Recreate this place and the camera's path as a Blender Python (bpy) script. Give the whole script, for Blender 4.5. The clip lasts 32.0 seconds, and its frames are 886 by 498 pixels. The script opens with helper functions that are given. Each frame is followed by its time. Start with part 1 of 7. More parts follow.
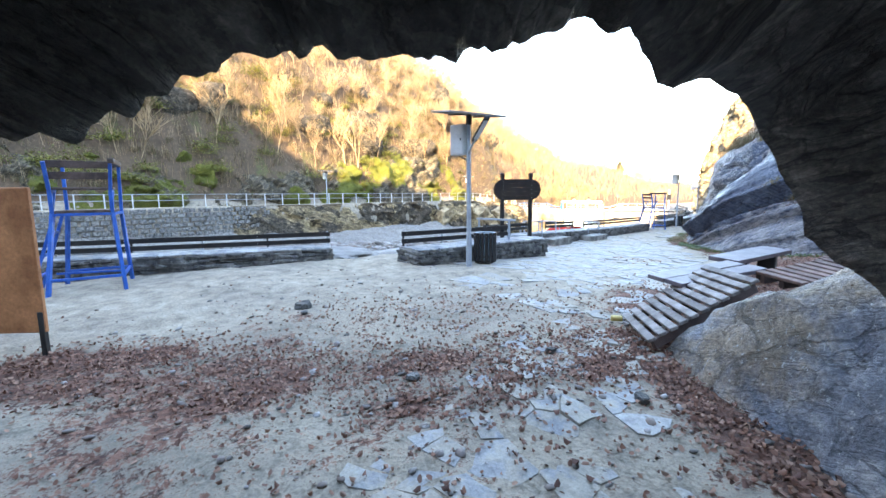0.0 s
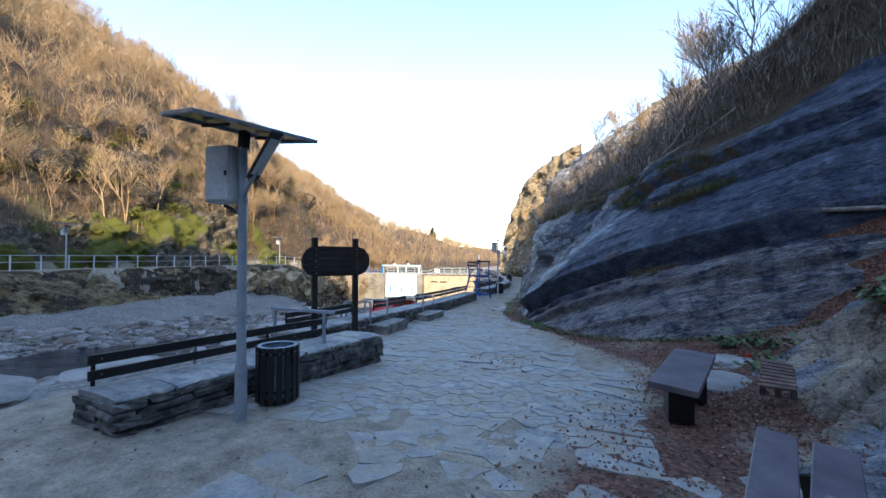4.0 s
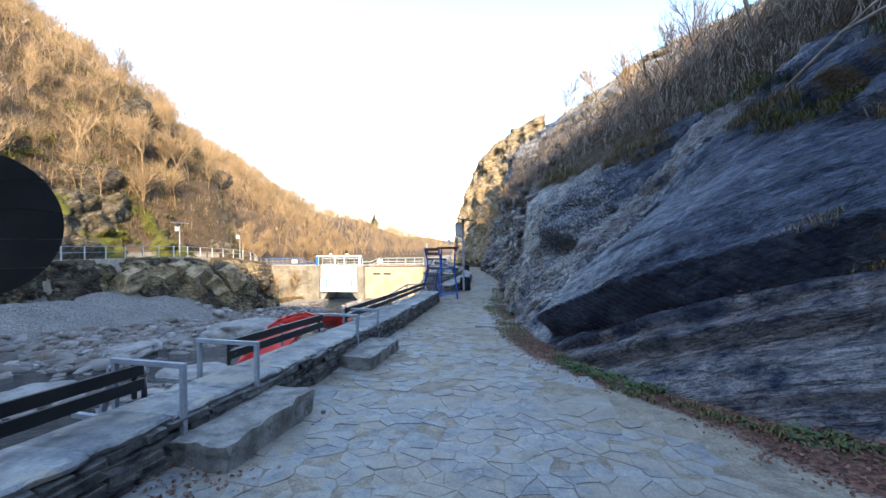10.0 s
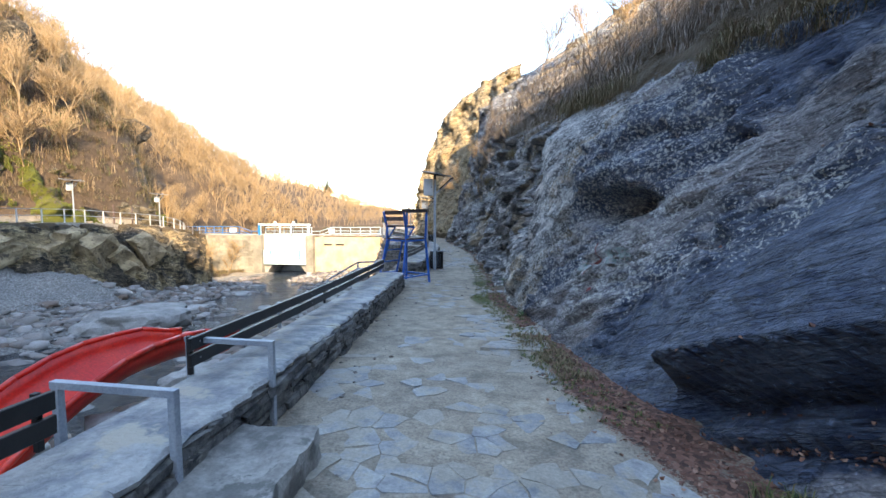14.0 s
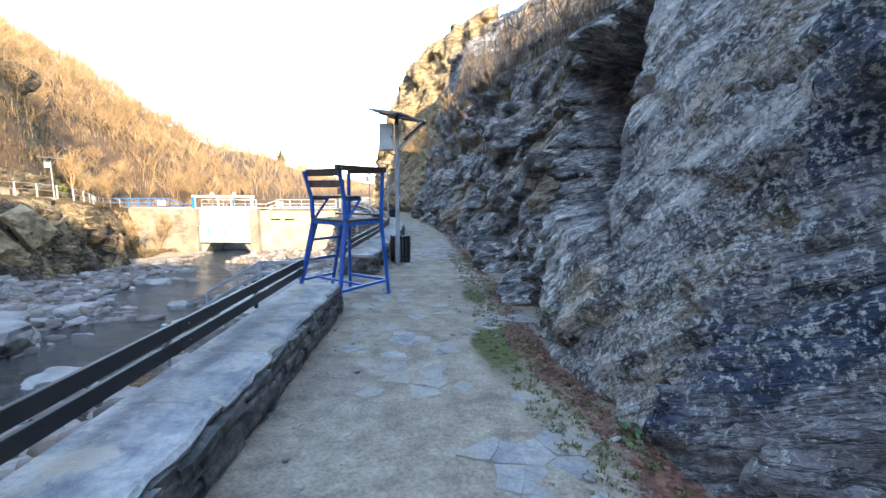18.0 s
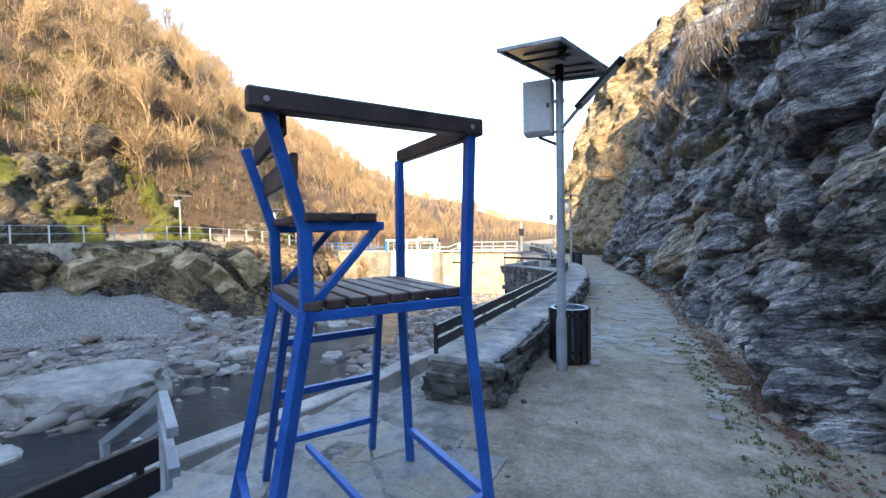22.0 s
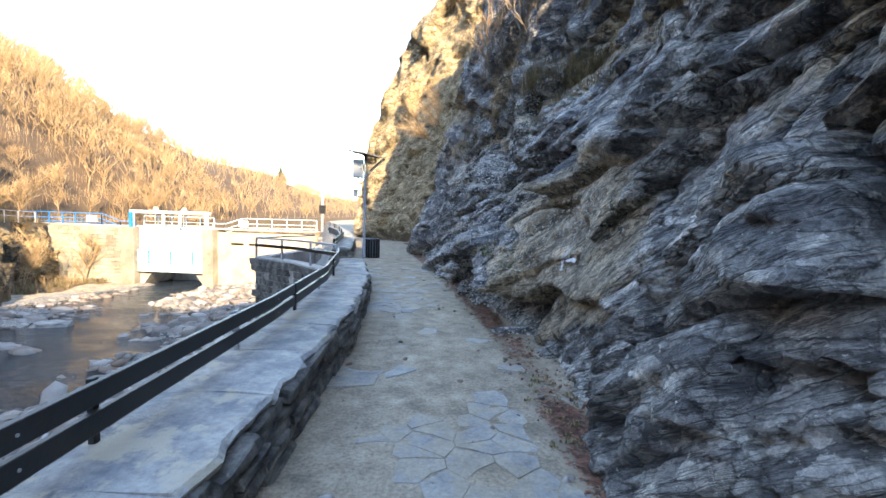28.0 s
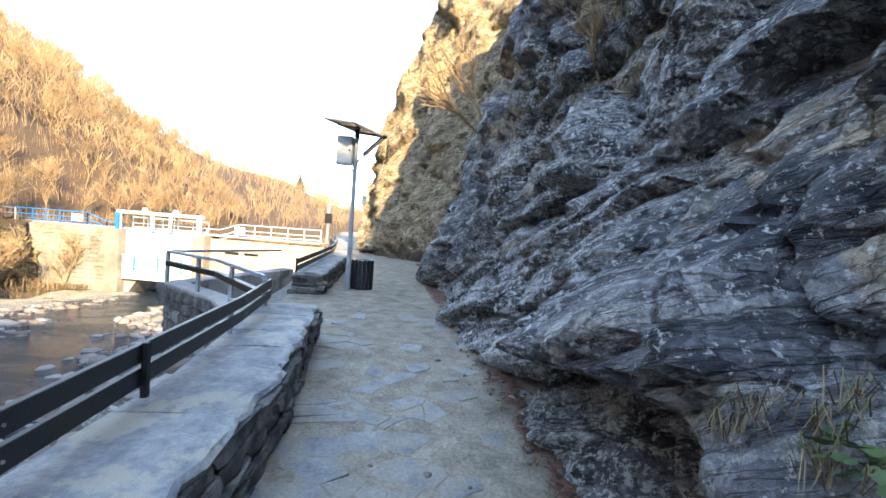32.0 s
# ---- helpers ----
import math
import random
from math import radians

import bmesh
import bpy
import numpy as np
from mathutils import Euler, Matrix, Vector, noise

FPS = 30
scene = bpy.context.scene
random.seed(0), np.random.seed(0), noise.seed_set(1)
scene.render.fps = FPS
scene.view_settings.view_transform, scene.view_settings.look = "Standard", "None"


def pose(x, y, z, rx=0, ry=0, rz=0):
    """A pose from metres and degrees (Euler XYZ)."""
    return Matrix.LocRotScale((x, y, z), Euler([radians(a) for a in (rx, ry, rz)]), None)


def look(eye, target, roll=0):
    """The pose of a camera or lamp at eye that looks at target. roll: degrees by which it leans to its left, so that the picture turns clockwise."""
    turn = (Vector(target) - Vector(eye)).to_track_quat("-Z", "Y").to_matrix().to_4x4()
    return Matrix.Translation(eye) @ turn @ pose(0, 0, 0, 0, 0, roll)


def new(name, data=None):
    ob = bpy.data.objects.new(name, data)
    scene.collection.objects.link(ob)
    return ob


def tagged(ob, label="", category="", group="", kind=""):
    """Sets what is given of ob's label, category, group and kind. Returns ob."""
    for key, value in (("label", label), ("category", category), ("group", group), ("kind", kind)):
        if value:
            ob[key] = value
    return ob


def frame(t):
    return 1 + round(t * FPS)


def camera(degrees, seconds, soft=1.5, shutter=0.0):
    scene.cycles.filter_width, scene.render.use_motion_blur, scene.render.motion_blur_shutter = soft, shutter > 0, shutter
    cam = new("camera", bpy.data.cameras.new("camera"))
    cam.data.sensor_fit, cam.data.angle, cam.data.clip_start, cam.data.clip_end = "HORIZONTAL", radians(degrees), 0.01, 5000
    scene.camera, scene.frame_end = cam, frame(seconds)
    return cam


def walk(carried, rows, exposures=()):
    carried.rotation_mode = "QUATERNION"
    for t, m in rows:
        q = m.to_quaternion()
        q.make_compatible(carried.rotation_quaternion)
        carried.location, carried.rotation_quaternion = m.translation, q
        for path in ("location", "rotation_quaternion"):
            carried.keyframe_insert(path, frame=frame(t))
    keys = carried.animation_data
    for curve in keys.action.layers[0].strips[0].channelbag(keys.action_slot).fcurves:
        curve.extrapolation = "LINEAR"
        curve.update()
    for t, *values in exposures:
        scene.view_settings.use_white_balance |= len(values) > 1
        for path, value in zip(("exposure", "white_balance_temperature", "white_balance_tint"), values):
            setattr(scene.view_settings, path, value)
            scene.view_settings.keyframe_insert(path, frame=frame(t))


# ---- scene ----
cam = camera(93.4, 32.0)
# seconds, eye, yaw to the left of +y, pitch, roll
ROWS = [
    (0.0, -0.017, -0.007, 1.576, 43.84, -7.27, -0.61),
    (0.5, -0.234, 0.366, 1.550, 41.48, -8.21, -0.69),
    (1.0, -0.444, 0.674, 1.559, 33.74, -8.83, 0.62),
    (1.5, -0.670, 1.017, 1.638, 29.97, -9.11, 1.27),
    (2.0, -0.931, 1.432, 1.752, 29.93, -6.89, 3.50),
    (2.5, -1.218, 1.837, 1.828, 28.23, -3.42, 3.95),
    (3.0, -1.499, 2.319, 1.864, 29.35, -0.02, 1.46),
    (3.5, -1.846, 2.728, 1.852, 23.17, 3.04, 1.52),
    (4.0, -2.191, 3.224, 1.835, 19.43, 1.09, 0.08),
    (4.5, -2.541, 3.654, 1.837, 13.39, -0.12, 0.37),
    (6.5, -3.717, 5.677, 1.768, 6.32, -2.67, -1.86),
    (7.0, -3.949, 6.259, 1.716, 5.08, -2.79, -0.76),
    (7.5, -4.119, 6.926, 1.652, 4.56, -3.31, -1.03),
    (8.0, -4.284, 7.572, 1.636, 4.40, -2.85, -0.76),
    (8.5, -4.378, 8.152, 1.648, 3.97, -3.23, -0.72),
    (9.0, -4.513, 8.863, 1.674, 5.77, -2.67, -0.63),
    (9.5, -4.680, 9.461, 1.663, 6.52, -1.39, -0.33),
    (10.0, -4.830, 10.085, 1.625, 11.54, -0.33, -0.55),
    (10.5, -5.059, 10.707, 1.576, 14.64, 0.66, -0.43),
    (11.0, -5.246, 11.320, 1.549, 14.67, 1.10, -1.16),
    (11.5, -5.432, 11.939, 1.549, 12.64, 1.27, -0.72),
    (12.0, -5.633, 12.536, 1.514, 4.06, 1.24, 0.23),
    (12.5, -5.759, 13.181, 1.440, 3.34, -2.99, 1.90),
    (13.0, -5.872, 13.770, 1.398, 3.64, -2.80, 2.24),
    (13.5, -5.992, 14.383, 1.369, 6.16, -4.84, -0.20),
    (15.5, -6.460, 16.943, 1.453, 2.42, -1.80, 1.28),
    (16.0, -6.518, 17.644, 1.365, 2.15, -4.58, 0.91),
    (16.5, -6.630, 18.312, 1.297, 2.00, -7.89, 1.18),
    (17.0, -6.647, 18.953, 1.286, 1.59, -8.71, -0.49),
    (17.5, -6.688, 19.628, 1.262, 1.30, -8.33, 0.21),
    (18.0, -6.748, 20.265, 1.248, 0.57, -8.10, 0.32),
    (18.5, -6.847, 20.974, 1.235, 10.13, -7.66, -1.04),
    (19.0, -6.979, 21.613, 1.220, 13.41, -7.40, -0.91),
    (19.5, -6.984, 22.251, 1.199, 12.67, -5.73, -0.94),
    (20.0, -7.024, 22.903, 1.205, 12.71, -5.67, -0.88),
    (20.5, -7.068, 23.584, 1.148, 13.58, -5.29, -0.95),
    (21.0, -7.082, 24.218, 1.137, 20.34, -3.88, -1.38),
    (21.5, -7.086, 24.888, 1.074, 20.76, -2.85, -0.58),
    (22.0, -7.050, 25.553, 1.039, 26.26, -2.14, -1.11),
    (22.5, -7.051, 26.172, 1.030, 30.33, -2.34, -0.77),
    (23.0, -7.002, 26.769, 1.044, 35.71, -2.38, -0.78),
    (23.5, -6.986, 27.286, 1.091, 39.20, -2.27, 2.17),
    (24.0, -7.009, 27.941, 1.086, 39.20, -2.32, 2.14),
    (24.5, -7.023, 28.435, 1.117, 38.21, -2.17, 2.63),
    (25.0, -7.092, 28.971, 1.049, 22.71, -1.11, 4.04),
    (25.5, -7.071, 29.697, 0.993, 10.79, -2.74, 2.11),
    (27.5, -7.343, 32.486, 0.882, 0.61, -6.71, 1.97),
    (28.0, -7.406, 33.094, 0.890, 1.73, -4.72, 1.85),
    (28.5, -7.467, 33.799, 0.877, 1.91, -4.95, 1.83),
    (29.0, -7.492, 34.404, 0.880, 1.59, -4.53, 1.02),
    (29.5, -7.557, 35.005, 0.899, 1.38, -4.24, 0.85),
    (30.0, -7.572, 35.660, 0.886, 1.16, -4.31, 0.02),
    (30.5, -7.615, 36.394, 0.864, 3.18, -4.00, -0.61),
    (31.0, -7.666, 37.066, 0.852, 3.66, -3.56, -0.39),
    (31.5, -7.698, 37.771, 0.838, 3.99, -2.93, -0.46),
    (32.0, -7.824, 38.371, 0.786, 4.33, -2.64, 4.37),
]


def eye_pose(x, y, z, yaw, pitch, roll):
    a, b = radians(yaw), radians(pitch)
    way = Vector((-math.sin(a) * math.cos(b), math.cos(a) * math.cos(b), math.sin(b)))
    return look((x, y, z), Vector((x, y, z)) + way, roll)


# seconds, stops, kelvin, tint
EXPOSURES = [(0.0, 3.8, 7900, 10), (1.5, 3.1, 7600, 10), (2.2, 2.95, 7500, 10), (3.0, 2.3, 6900, 10), (4.2, 1.95, 6500, 10), (7.0, 2.55, 7000, 10), (9.5, 2.45, 7100, 10), (11.0, 2.05, 6500, 10), (12.2, 2.05, 6500, 10), (13.0, 2.4, 7300, 10), (16.0, 2.65, 7500, 10), (17.0, 2.8, 7400, 10), (21.0, 2.65, 7300, 10), (23.5, 2.6, 7400, 10), (25.0, 2.4, 6800, 10), (28.0, 2.95, 7600, 10), (32.0, 2.9, 7600, 10)]
walk(cam, [(t, eye_pose(*row)) for t, *row in ROWS], EXPOSURES)


# ---- world and sun ----
SUN_AZ, SUN_EL = 152.0, 27.0      # degrees from +y towards +x, and above the horizon
world = bpy.data.worlds.new("sky")
scene.world = world
world.use_nodes = True
wn = world.node_tree
sky = wn.nodes.new("ShaderNodeTexSky")
sky.sky_type, sky.sun_disc = "NISHITA", False
sky.sun_elevation, sky.sun_rotation = radians(SUN_EL), radians(SUN_AZ)
sky.air_density, sky.dust_density, sky.ozone_density = 1.0, 0.25, 1.6
bg = wn.nodes["Background"]
bg.inputs["Strength"].default_value = 0.15
wn.links.new(sky.outputs[0], bg.inputs[0])
sun_data = bpy.data.lights.new("sun", "SUN")
sun_data.energy, sun_data.angle, sun_data.color = 2.6, radians(0.5), (1.0, 0.82, 0.58)
sun = new("sun", sun_data)
az, el = radians(SUN_AZ), radians(SUN_EL)
SUN_WAY = Vector((math.sin(az) * math.cos(el), math.cos(az) * math.cos(el), math.sin(el)))
sun.matrix_world = look(SUN_WAY * 100, (0, 0, 0))


# ---- noise on arrays ----
def rand3(ix, iy, iz, seed):
    h = (ix * 374761393 + iy * 668265263 + iz * 2147483647 + seed * 974711) & 0xFFFFFFFF
    h = ((h ^ (h >> 13)) * 1274126177) & 0xFFFFFFFF
    return ((h ^ (h >> 16)) & 0xFFFFFF) / 16777215.0


def vnoise(x, y, z, seed=0):
    x, y, z = np.broadcast_arrays(np.asarray(x, float), np.asarray(y, float), np.asarray(z, float))
    fx, fy, fz = np.floor(x), np.floor(y), np.floor(z)
    ix, iy, iz = (f.astype(np.int64) for f in (fx, fy, fz))
    u, v, w = x - fx, y - fy, z - fz
    u, v, w = (a * a * (3 - 2 * a) for a in (u, v, w))
    out = 0
    for dx in (0, 1):
        for dy in (0, 1):
            for dz in (0, 1):
                out = out + rand3(ix + dx, iy + dy, iz + dz, seed) * (u if dx else 1 - u) * (v if dy else 1 - v) * (w if dz else 1 - w)
    return out * 2 - 1


def fbm(x, y, z=0.0, octaves=4, seed=0, gain=0.5):
    total, amp = 0, 1.0
    for n in range(octaves):
        total = total + amp * vnoise(np.asarray(x) * 2**n, np.asarray(y) * 2**n, np.asarray(z) * 2**n, seed + n)
        amp *= gain
    return total


def smooth(a, b, x):
    t = np.clip((np.asarray(x, float) - a) / (b - a), 0, 1)
    return t * t * (3 - 2 * t)


# ---- materials ----
def nodes_of(name):
    mat = bpy.data.materials.new(name)
    mat.use_nodes = True
    nt = mat.node_tree
    return mat, nt, nt.nodes["Principled BSDF"]


def texcoord(nt, scale=1.0, obj=False):
    tc = nt.nodes.new("ShaderNodeTexCoord")
    geo = nt.nodes.new("ShaderNodeNewGeometry")
    mp = nt.nodes.new("ShaderNodeMapping")
    nt.links.new(tc.outputs["Object"] if obj else geo.outputs["Position"], mp.inputs["Vector"])
    mp.inputs["Scale"].default_value = scale if isinstance(scale, tuple) else (scale,) * 3
    return mp


def noise_node(nt, scale, detail=6, rough=0.6, vec=None, distortion=0.0):
    n = nt.nodes.new("ShaderNodeTexNoise")
    n.inputs["Scale"].default_value, n.inputs["Detail"].default_value = scale, detail
    n.inputs["Roughness"].default_value, n.inputs["Distortion"].default_value = rough, distortion
    if vec is not None:
        nt.links.new(vec.outputs[0], n.inputs["Vector"])
    return n


def ramp(nt, src, stops):
    r = nt.nodes.new("ShaderNodeValToRGB")
    while len(r.color_ramp.elements) < len(stops):
        r.color_ramp.elements.new(0.5)
    for e, (p, c) in zip(r.color_ramp.elements, stops):
        e.position, e.color = p, (*c, 1) if len(c) == 3 else c
    nt.links.new(src, r.inputs[0])
    return r


def mix(nt, fac, a, b, mode="MIX"):
    m = nt.nodes.new("ShaderNodeMix")
    m.data_type, m.blend_type = "RGBA", mode
    for sock, val in ((m.inputs[0], fac), (m.inputs[6], a), (m.inputs[7], b)):
        if isinstance(val, bpy.types.NodeSocket):
            nt.links.new(val, sock)
        elif isinstance(val, (int, float)):
            sock.default_value = val if sock == m.inputs[0] else (val, val, val, 1)
        else:
            sock.default_value = (*val, 1)
    return m.outputs[2]


def math_node(nt, op, a, b=0.0, clamp=False):
    m = nt.nodes.new("ShaderNodeMath")
    m.operation, m.use_clamp = op, clamp
    for sock, val in ((m.inputs[0], a), (m.inputs[1], b)):
        if isinstance(val, bpy.types.NodeSocket):
            nt.links.new(val, sock)
        else:
            sock.default_value = val
    return m.outputs[0]


def bump(nt, bsdf, height, strength=0.5, dist=0.02):
    b = nt.nodes.new("ShaderNodeBump")
    b.inputs["Strength"].default_value, b.inputs["Distance"].default_value = strength, dist
    nt.links.new(height, b.inputs["Height"])
    nt.links.new(b.outputs[0], bsdf.inputs["Normal"])


def mottled(name, dark, light, scale=3.0, rough=0.8, metal=0.0, bump_by=0.4, bump_dist=0.01, fine=40.0, vary=0.0, spots=None, obj=False, stretch=(1, 1, 1)):
    """A surface of two tones at a coarse scale, with fine grain, relief and, if given, spots (colour, threshold, scale)."""
    mat, nt, bs = nodes_of(name)
    vec = texcoord(nt, stretch, obj)
    coarse, grain = noise_node(nt, scale, 5, 0.6, vec), noise_node(nt, fine, 4, 0.7, vec)
    col = ramp(nt, coarse.outputs["Fac"], [(0.38, dark), (0.62, light)]).outputs[0]
    col = mix(nt, 0.45, col, ramp(nt, grain.outputs["Fac"], [(0.32, (0.4,) * 3), (0.66, (1.12, 1.12, 1.12))]).outputs[0], "MULTIPLY")
    if spots:
        c, th, sc = spots
        sp = noise_node(nt, sc, 5, 0.65, vec)
        col = mix(nt, ramp(nt, sp.outputs["Fac"], [(th, (0, 0, 0)), (th + 0.06, (1, 1, 1))]).outputs[0], col, c)
    if vary:
        info = nt.nodes.new("ShaderNodeObjectInfo")
        shade = ramp(nt, info.outputs["Random"], [(0, (1 - vary,) * 3), (1, (1 + vary * 0.6,) * 3)]).outputs[0]
        col = mix(nt, 1.0, col, shade, "MULTIPLY")
    nt.links.new(col, bs.inputs["Base Color"])
    bs.inputs["Roughness"].default_value, bs.inputs["Metallic"].default_value = rough, metal
    both = math_node(nt, "ADD", grain.outputs["Fac"], coarse.outputs["Fac"])
    bump(nt, bs, both, bump_by, bump_dist)
    return mat


M_STONE = mottled("schist_stone", (0.055, 0.057, 0.06), (0.22, 0.215, 0.20), 6, 0.75, 0, 0.9, 0.03, 40, 0.45, ((0.28, 0.28, 0.25), 0.62, 9))
M_CAP = mottled("cap_slate", (0.19, 0.205, 0.225), (0.41, 0.405, 0.385), 3.6, 0.7, 0, 0.9, 0.03, 22, 0.22, ((0.40, 0.365, 0.30), 0.55, 2.6))
M_DARKWOOD = mottled("dark_stained_wood", (0.007, 0.007, 0.008), (0.02, 0.018, 0.018), 3, 0.42, 0, 0.3, 0.004, 60, 0.2)
M_BROWNWOOD = mottled("brown_painted_wood", (0.05, 0.03, 0.025), (0.13, 0.085, 0.075), 4, 0.6, 0, 0.4, 0.004, 60, 0.25)
M_BLUE = mottled("blue_paint", (0.004, 0.085, 0.37), (0.008, 0.125, 0.50), 6, 0.38, 0, 0.15, 0.002, 80, 0, ((0.10, 0.12, 0.2), 0.7, 25))
M_LIGHTBLUE = mottled("light_blue_paint", (0.004, 0.15, 0.50), (0.010, 0.22, 0.62), 6, 0.45, 0, 0.1, 0.002, 60)
M_GALV = mottled("galvanised_steel", (0.30, 0.33, 0.36), (0.48, 0.50, 0.52), 6, 0.45, 0.55, 0.1, 0.002, 80)
M_BINBLUE = mottled("blue_grey_bin_sheet", (0.16, 0.25, 0.34), (0.25, 0.35, 0.44), 6, 0.45, 0.3, 0.1, 0.002, 50)
M_GREYPAINT = mottled("grey_painted_steel", (0.27, 0.31, 0.36), (0.38, 0.42, 0.46), 4, 0.5, 0.1, 0.1, 0.002, 60, 0, ((0.25, 0.12, 0.06), 0.72, 9))
M_BOX = mottled("light_grey_enclosure", (0.52, 0.54, 0.55), (0.62, 0.63, 0.63), 2, 0.45, 0, 0.05, 0.002, 40)
M_PANEL = mottled("solar_cells", (0.010, 0.012, 0.022), (0.02, 0.024, 0.04), 3, 0.18, 0.1, 0.02, 0.001, 40)
M_BLACK = mottled("black_metal", (0.012, 0.012, 0.013), (0.028, 0.028, 0.03), 5, 0.5, 0.2, 0.2, 0.003, 60, 0.2)
M_RED = mottled("red_plastic", (0.62, 0.02, 0.012), (0.78, 0.045, 0.02), 2, 0.35, 0, 0.05, 0.002, 40)
M_CONCRETE = mottled("concrete", (0.26, 0.25, 0.24), (0.45, 0.43, 0.40), 0.8, 0.9, 0, 0.3, 0.01, 20, 0, ((0.16, 0.15, 0.14), 0.6, 1.2))
M_DAM = mottled("pale_dam_render", (0.19, 0.175, 0.15), (0.34, 0.315, 0.27), 0.5, 0.9, 0, 0.3, 0.02, 14, 0.2)
M_RUST = mottled("rusty_orange_sheet", (0.30, 0.11, 0.04), (0.52, 0.22, 0.09), 2.5, 0.7, 0.1, 0.3, 0.004, 30)


# ---- mesh helpers ----
def mesh_object(name, verts, faces, mat=None, parent=None, smooth_shade=False):
    me = bpy.data.meshes.new(name)
    me.from_pydata([tuple(v) for v in verts], [], [tuple(f) for f in faces])
    if mat:
        me.materials.append(mat)
    if smooth_shade:
        me.shade_smooth()
    ob = new(name, me)
    if parent:
        ob.parent = parent
    return ob


def grid_object(name, P, mat, parent=None, smooth_shade=True, attrs=()):
    """A sheet from an array of points (rows, columns, 3)."""
    n, m = P.shape[:2]
    me = bpy.data.meshes.new(name)
    idx = np.arange(n * m).reshape(n, m)
    q = np.stack([idx[:-1, :-1], idx[:-1, 1:], idx[1:, 1:], idx[1:, :-1]], -1).reshape(-1, 4)
    me.vertices.add(n * m)
    me.vertices.foreach_set("co", P.reshape(-1).astype(np.float32))
    me.loops.add(q.size)
    me.loops.foreach_set("vertex_index", q.reshape(-1).astype(np.int32))
    me.polygons.add(len(q))
    me.polygons.foreach_set("loop_start", np.arange(0, q.size, 4, dtype=np.int32))
    for key, values in attrs:
        me.attributes.new(key, "FLOAT", "POINT").data.foreach_set("value", values.reshape(-1).astype(np.float32))
    me.update(calc_edges=True)
    me.validate()
    me.materials.append(mat)
    if smooth_shade:
        me.shade_smooth()
    ob = new(name, me)
    if parent:
        ob.parent = parent
    return ob


def part(name, bm, mat, parent=None, label="", smooth_shade=False):
    me = bpy.data.meshes.new(name)
    bm.to_mesh(me)
    bm.free()
    me.materials.append(mat)
    if smooth_shade:
        me.shade_smooth()
    ob = new(name, me)
    if parent:
        ob.parent = parent
    return tagged(ob, label) if label else ob


def thing(name, at, rz=0.0, label="", category="", group="", kind=""):
    ob = new(name)
    ob.empty_display_size = 0.2
    ob.matrix_world = pose(*at, 0, 0, rz)
    return tagged(ob, label, category, group, kind)


def box(size, at=(0, 0, 0), m=None, bevel=0.0, bm=None):
    bm = bm or bmesh.new()
    made = bmesh.ops.create_cube(bm, size=1.0)["verts"]
    bmesh.ops.scale(bm, vec=size, verts=made)
    if bevel:
        edges = {e for v in made for e in v.link_edges}
        bmesh.ops.bevel(bm, geom=list(edges), offset=bevel, segments=1, affect="EDGES")
        made = list(bm.verts) if len(bm.verts) == 24 else made
    bmesh.ops.transform(bm, matrix=(m or Matrix()) @ Matrix.Translation(at) if not m else m, verts=bm.verts if len(bm.verts) <= 24 else made)
    return bm


def bar(a, b, w, h=None, bevel=0.004, up=(0, 0, 1)):
    """A beam of section w by h from a to b."""
    a, b = Vector(a), Vector(b)
    d = b - a
    y = d.normalized()
    x = y.cross(Vector(up))
    x = x.normalized() if x.length > 1e-4 else Vector((1, 0, 0))
    z = x.cross(y)
    rot = Matrix((x, y, z)).transposed().to_4x4()
    return box((w, d.length, h or w), m=Matrix.Translation((a + b) / 2) @ rot, bevel=min(bevel, w * 0.2))


def tube(a, b, r, r2=None, sides=12):
    a, b = Vector(a), Vector(b)
    bm = bmesh.new()
    bmesh.ops.create_cone(bm, cap_ends=True, segments=sides, radius1=r, radius2=r if r2 is None else r2, depth=(b - a).length)
    rot = (b - a).to_track_quat("Z", "Y").to_matrix().to_4x4()
    bmesh.ops.transform(bm, matrix=Matrix.Translation((a + b) / 2) @ rot, verts=bm.verts)
    return bm


def lerp(table, y):
    """A value read off a table of (y, value)."""
    ys, xs = zip(*table)
    return np.interp(y, ys, xs)

# ---- the plan: lines along the valley as functions of y ----
GROUND = [(-12, 0.0), (0, 0.0), (3, 0.12), (6.5, 0.08), (10, -0.10), (14, -0.24), (20, -0.43), (26, -0.60), (31, -0.62), (38, -0.71), (48, -0.72), (60, -0.7), (90, -0.5)]
WALL = [(-30, -11.5), (0, -10.6), (5.2, -8.3), (6.0, -8.0), (10.3, -7.78), (14, -7.78), (18.0, -7.9), (22, -8.1), (26.4, -8.38), (29.2, -8.36), (34, -8.4), (38, -8.62), (41, -9.05), (43.5, -9.75), (46, -10.6), (52, -12.0), (60, -14.5), (90, -24)]
ROCK = [(-12, 4.0), (-4, 3.0), (1, 0.6), (2.9, 0.05), (3.4, -0.25), (4.2, -1.2), (5.0, -0.55), (6.5, 0.6), (9, 2.6), (12.3, 2.6), (13.2, 0.8), (14, -1.3), (15.3, -2.7), (16.8, -3.95), (18, -4.4), (19.6, -4.85), (23, -5.4), (25, -5.7), (28, -5.75), (34.5, -6.3), (37, -6.4), (39, -6.65), (41.7, -7.1), (45, -7.9), (50, -8.9), (55, -9.8), (62, -11.5), (90, -22)]
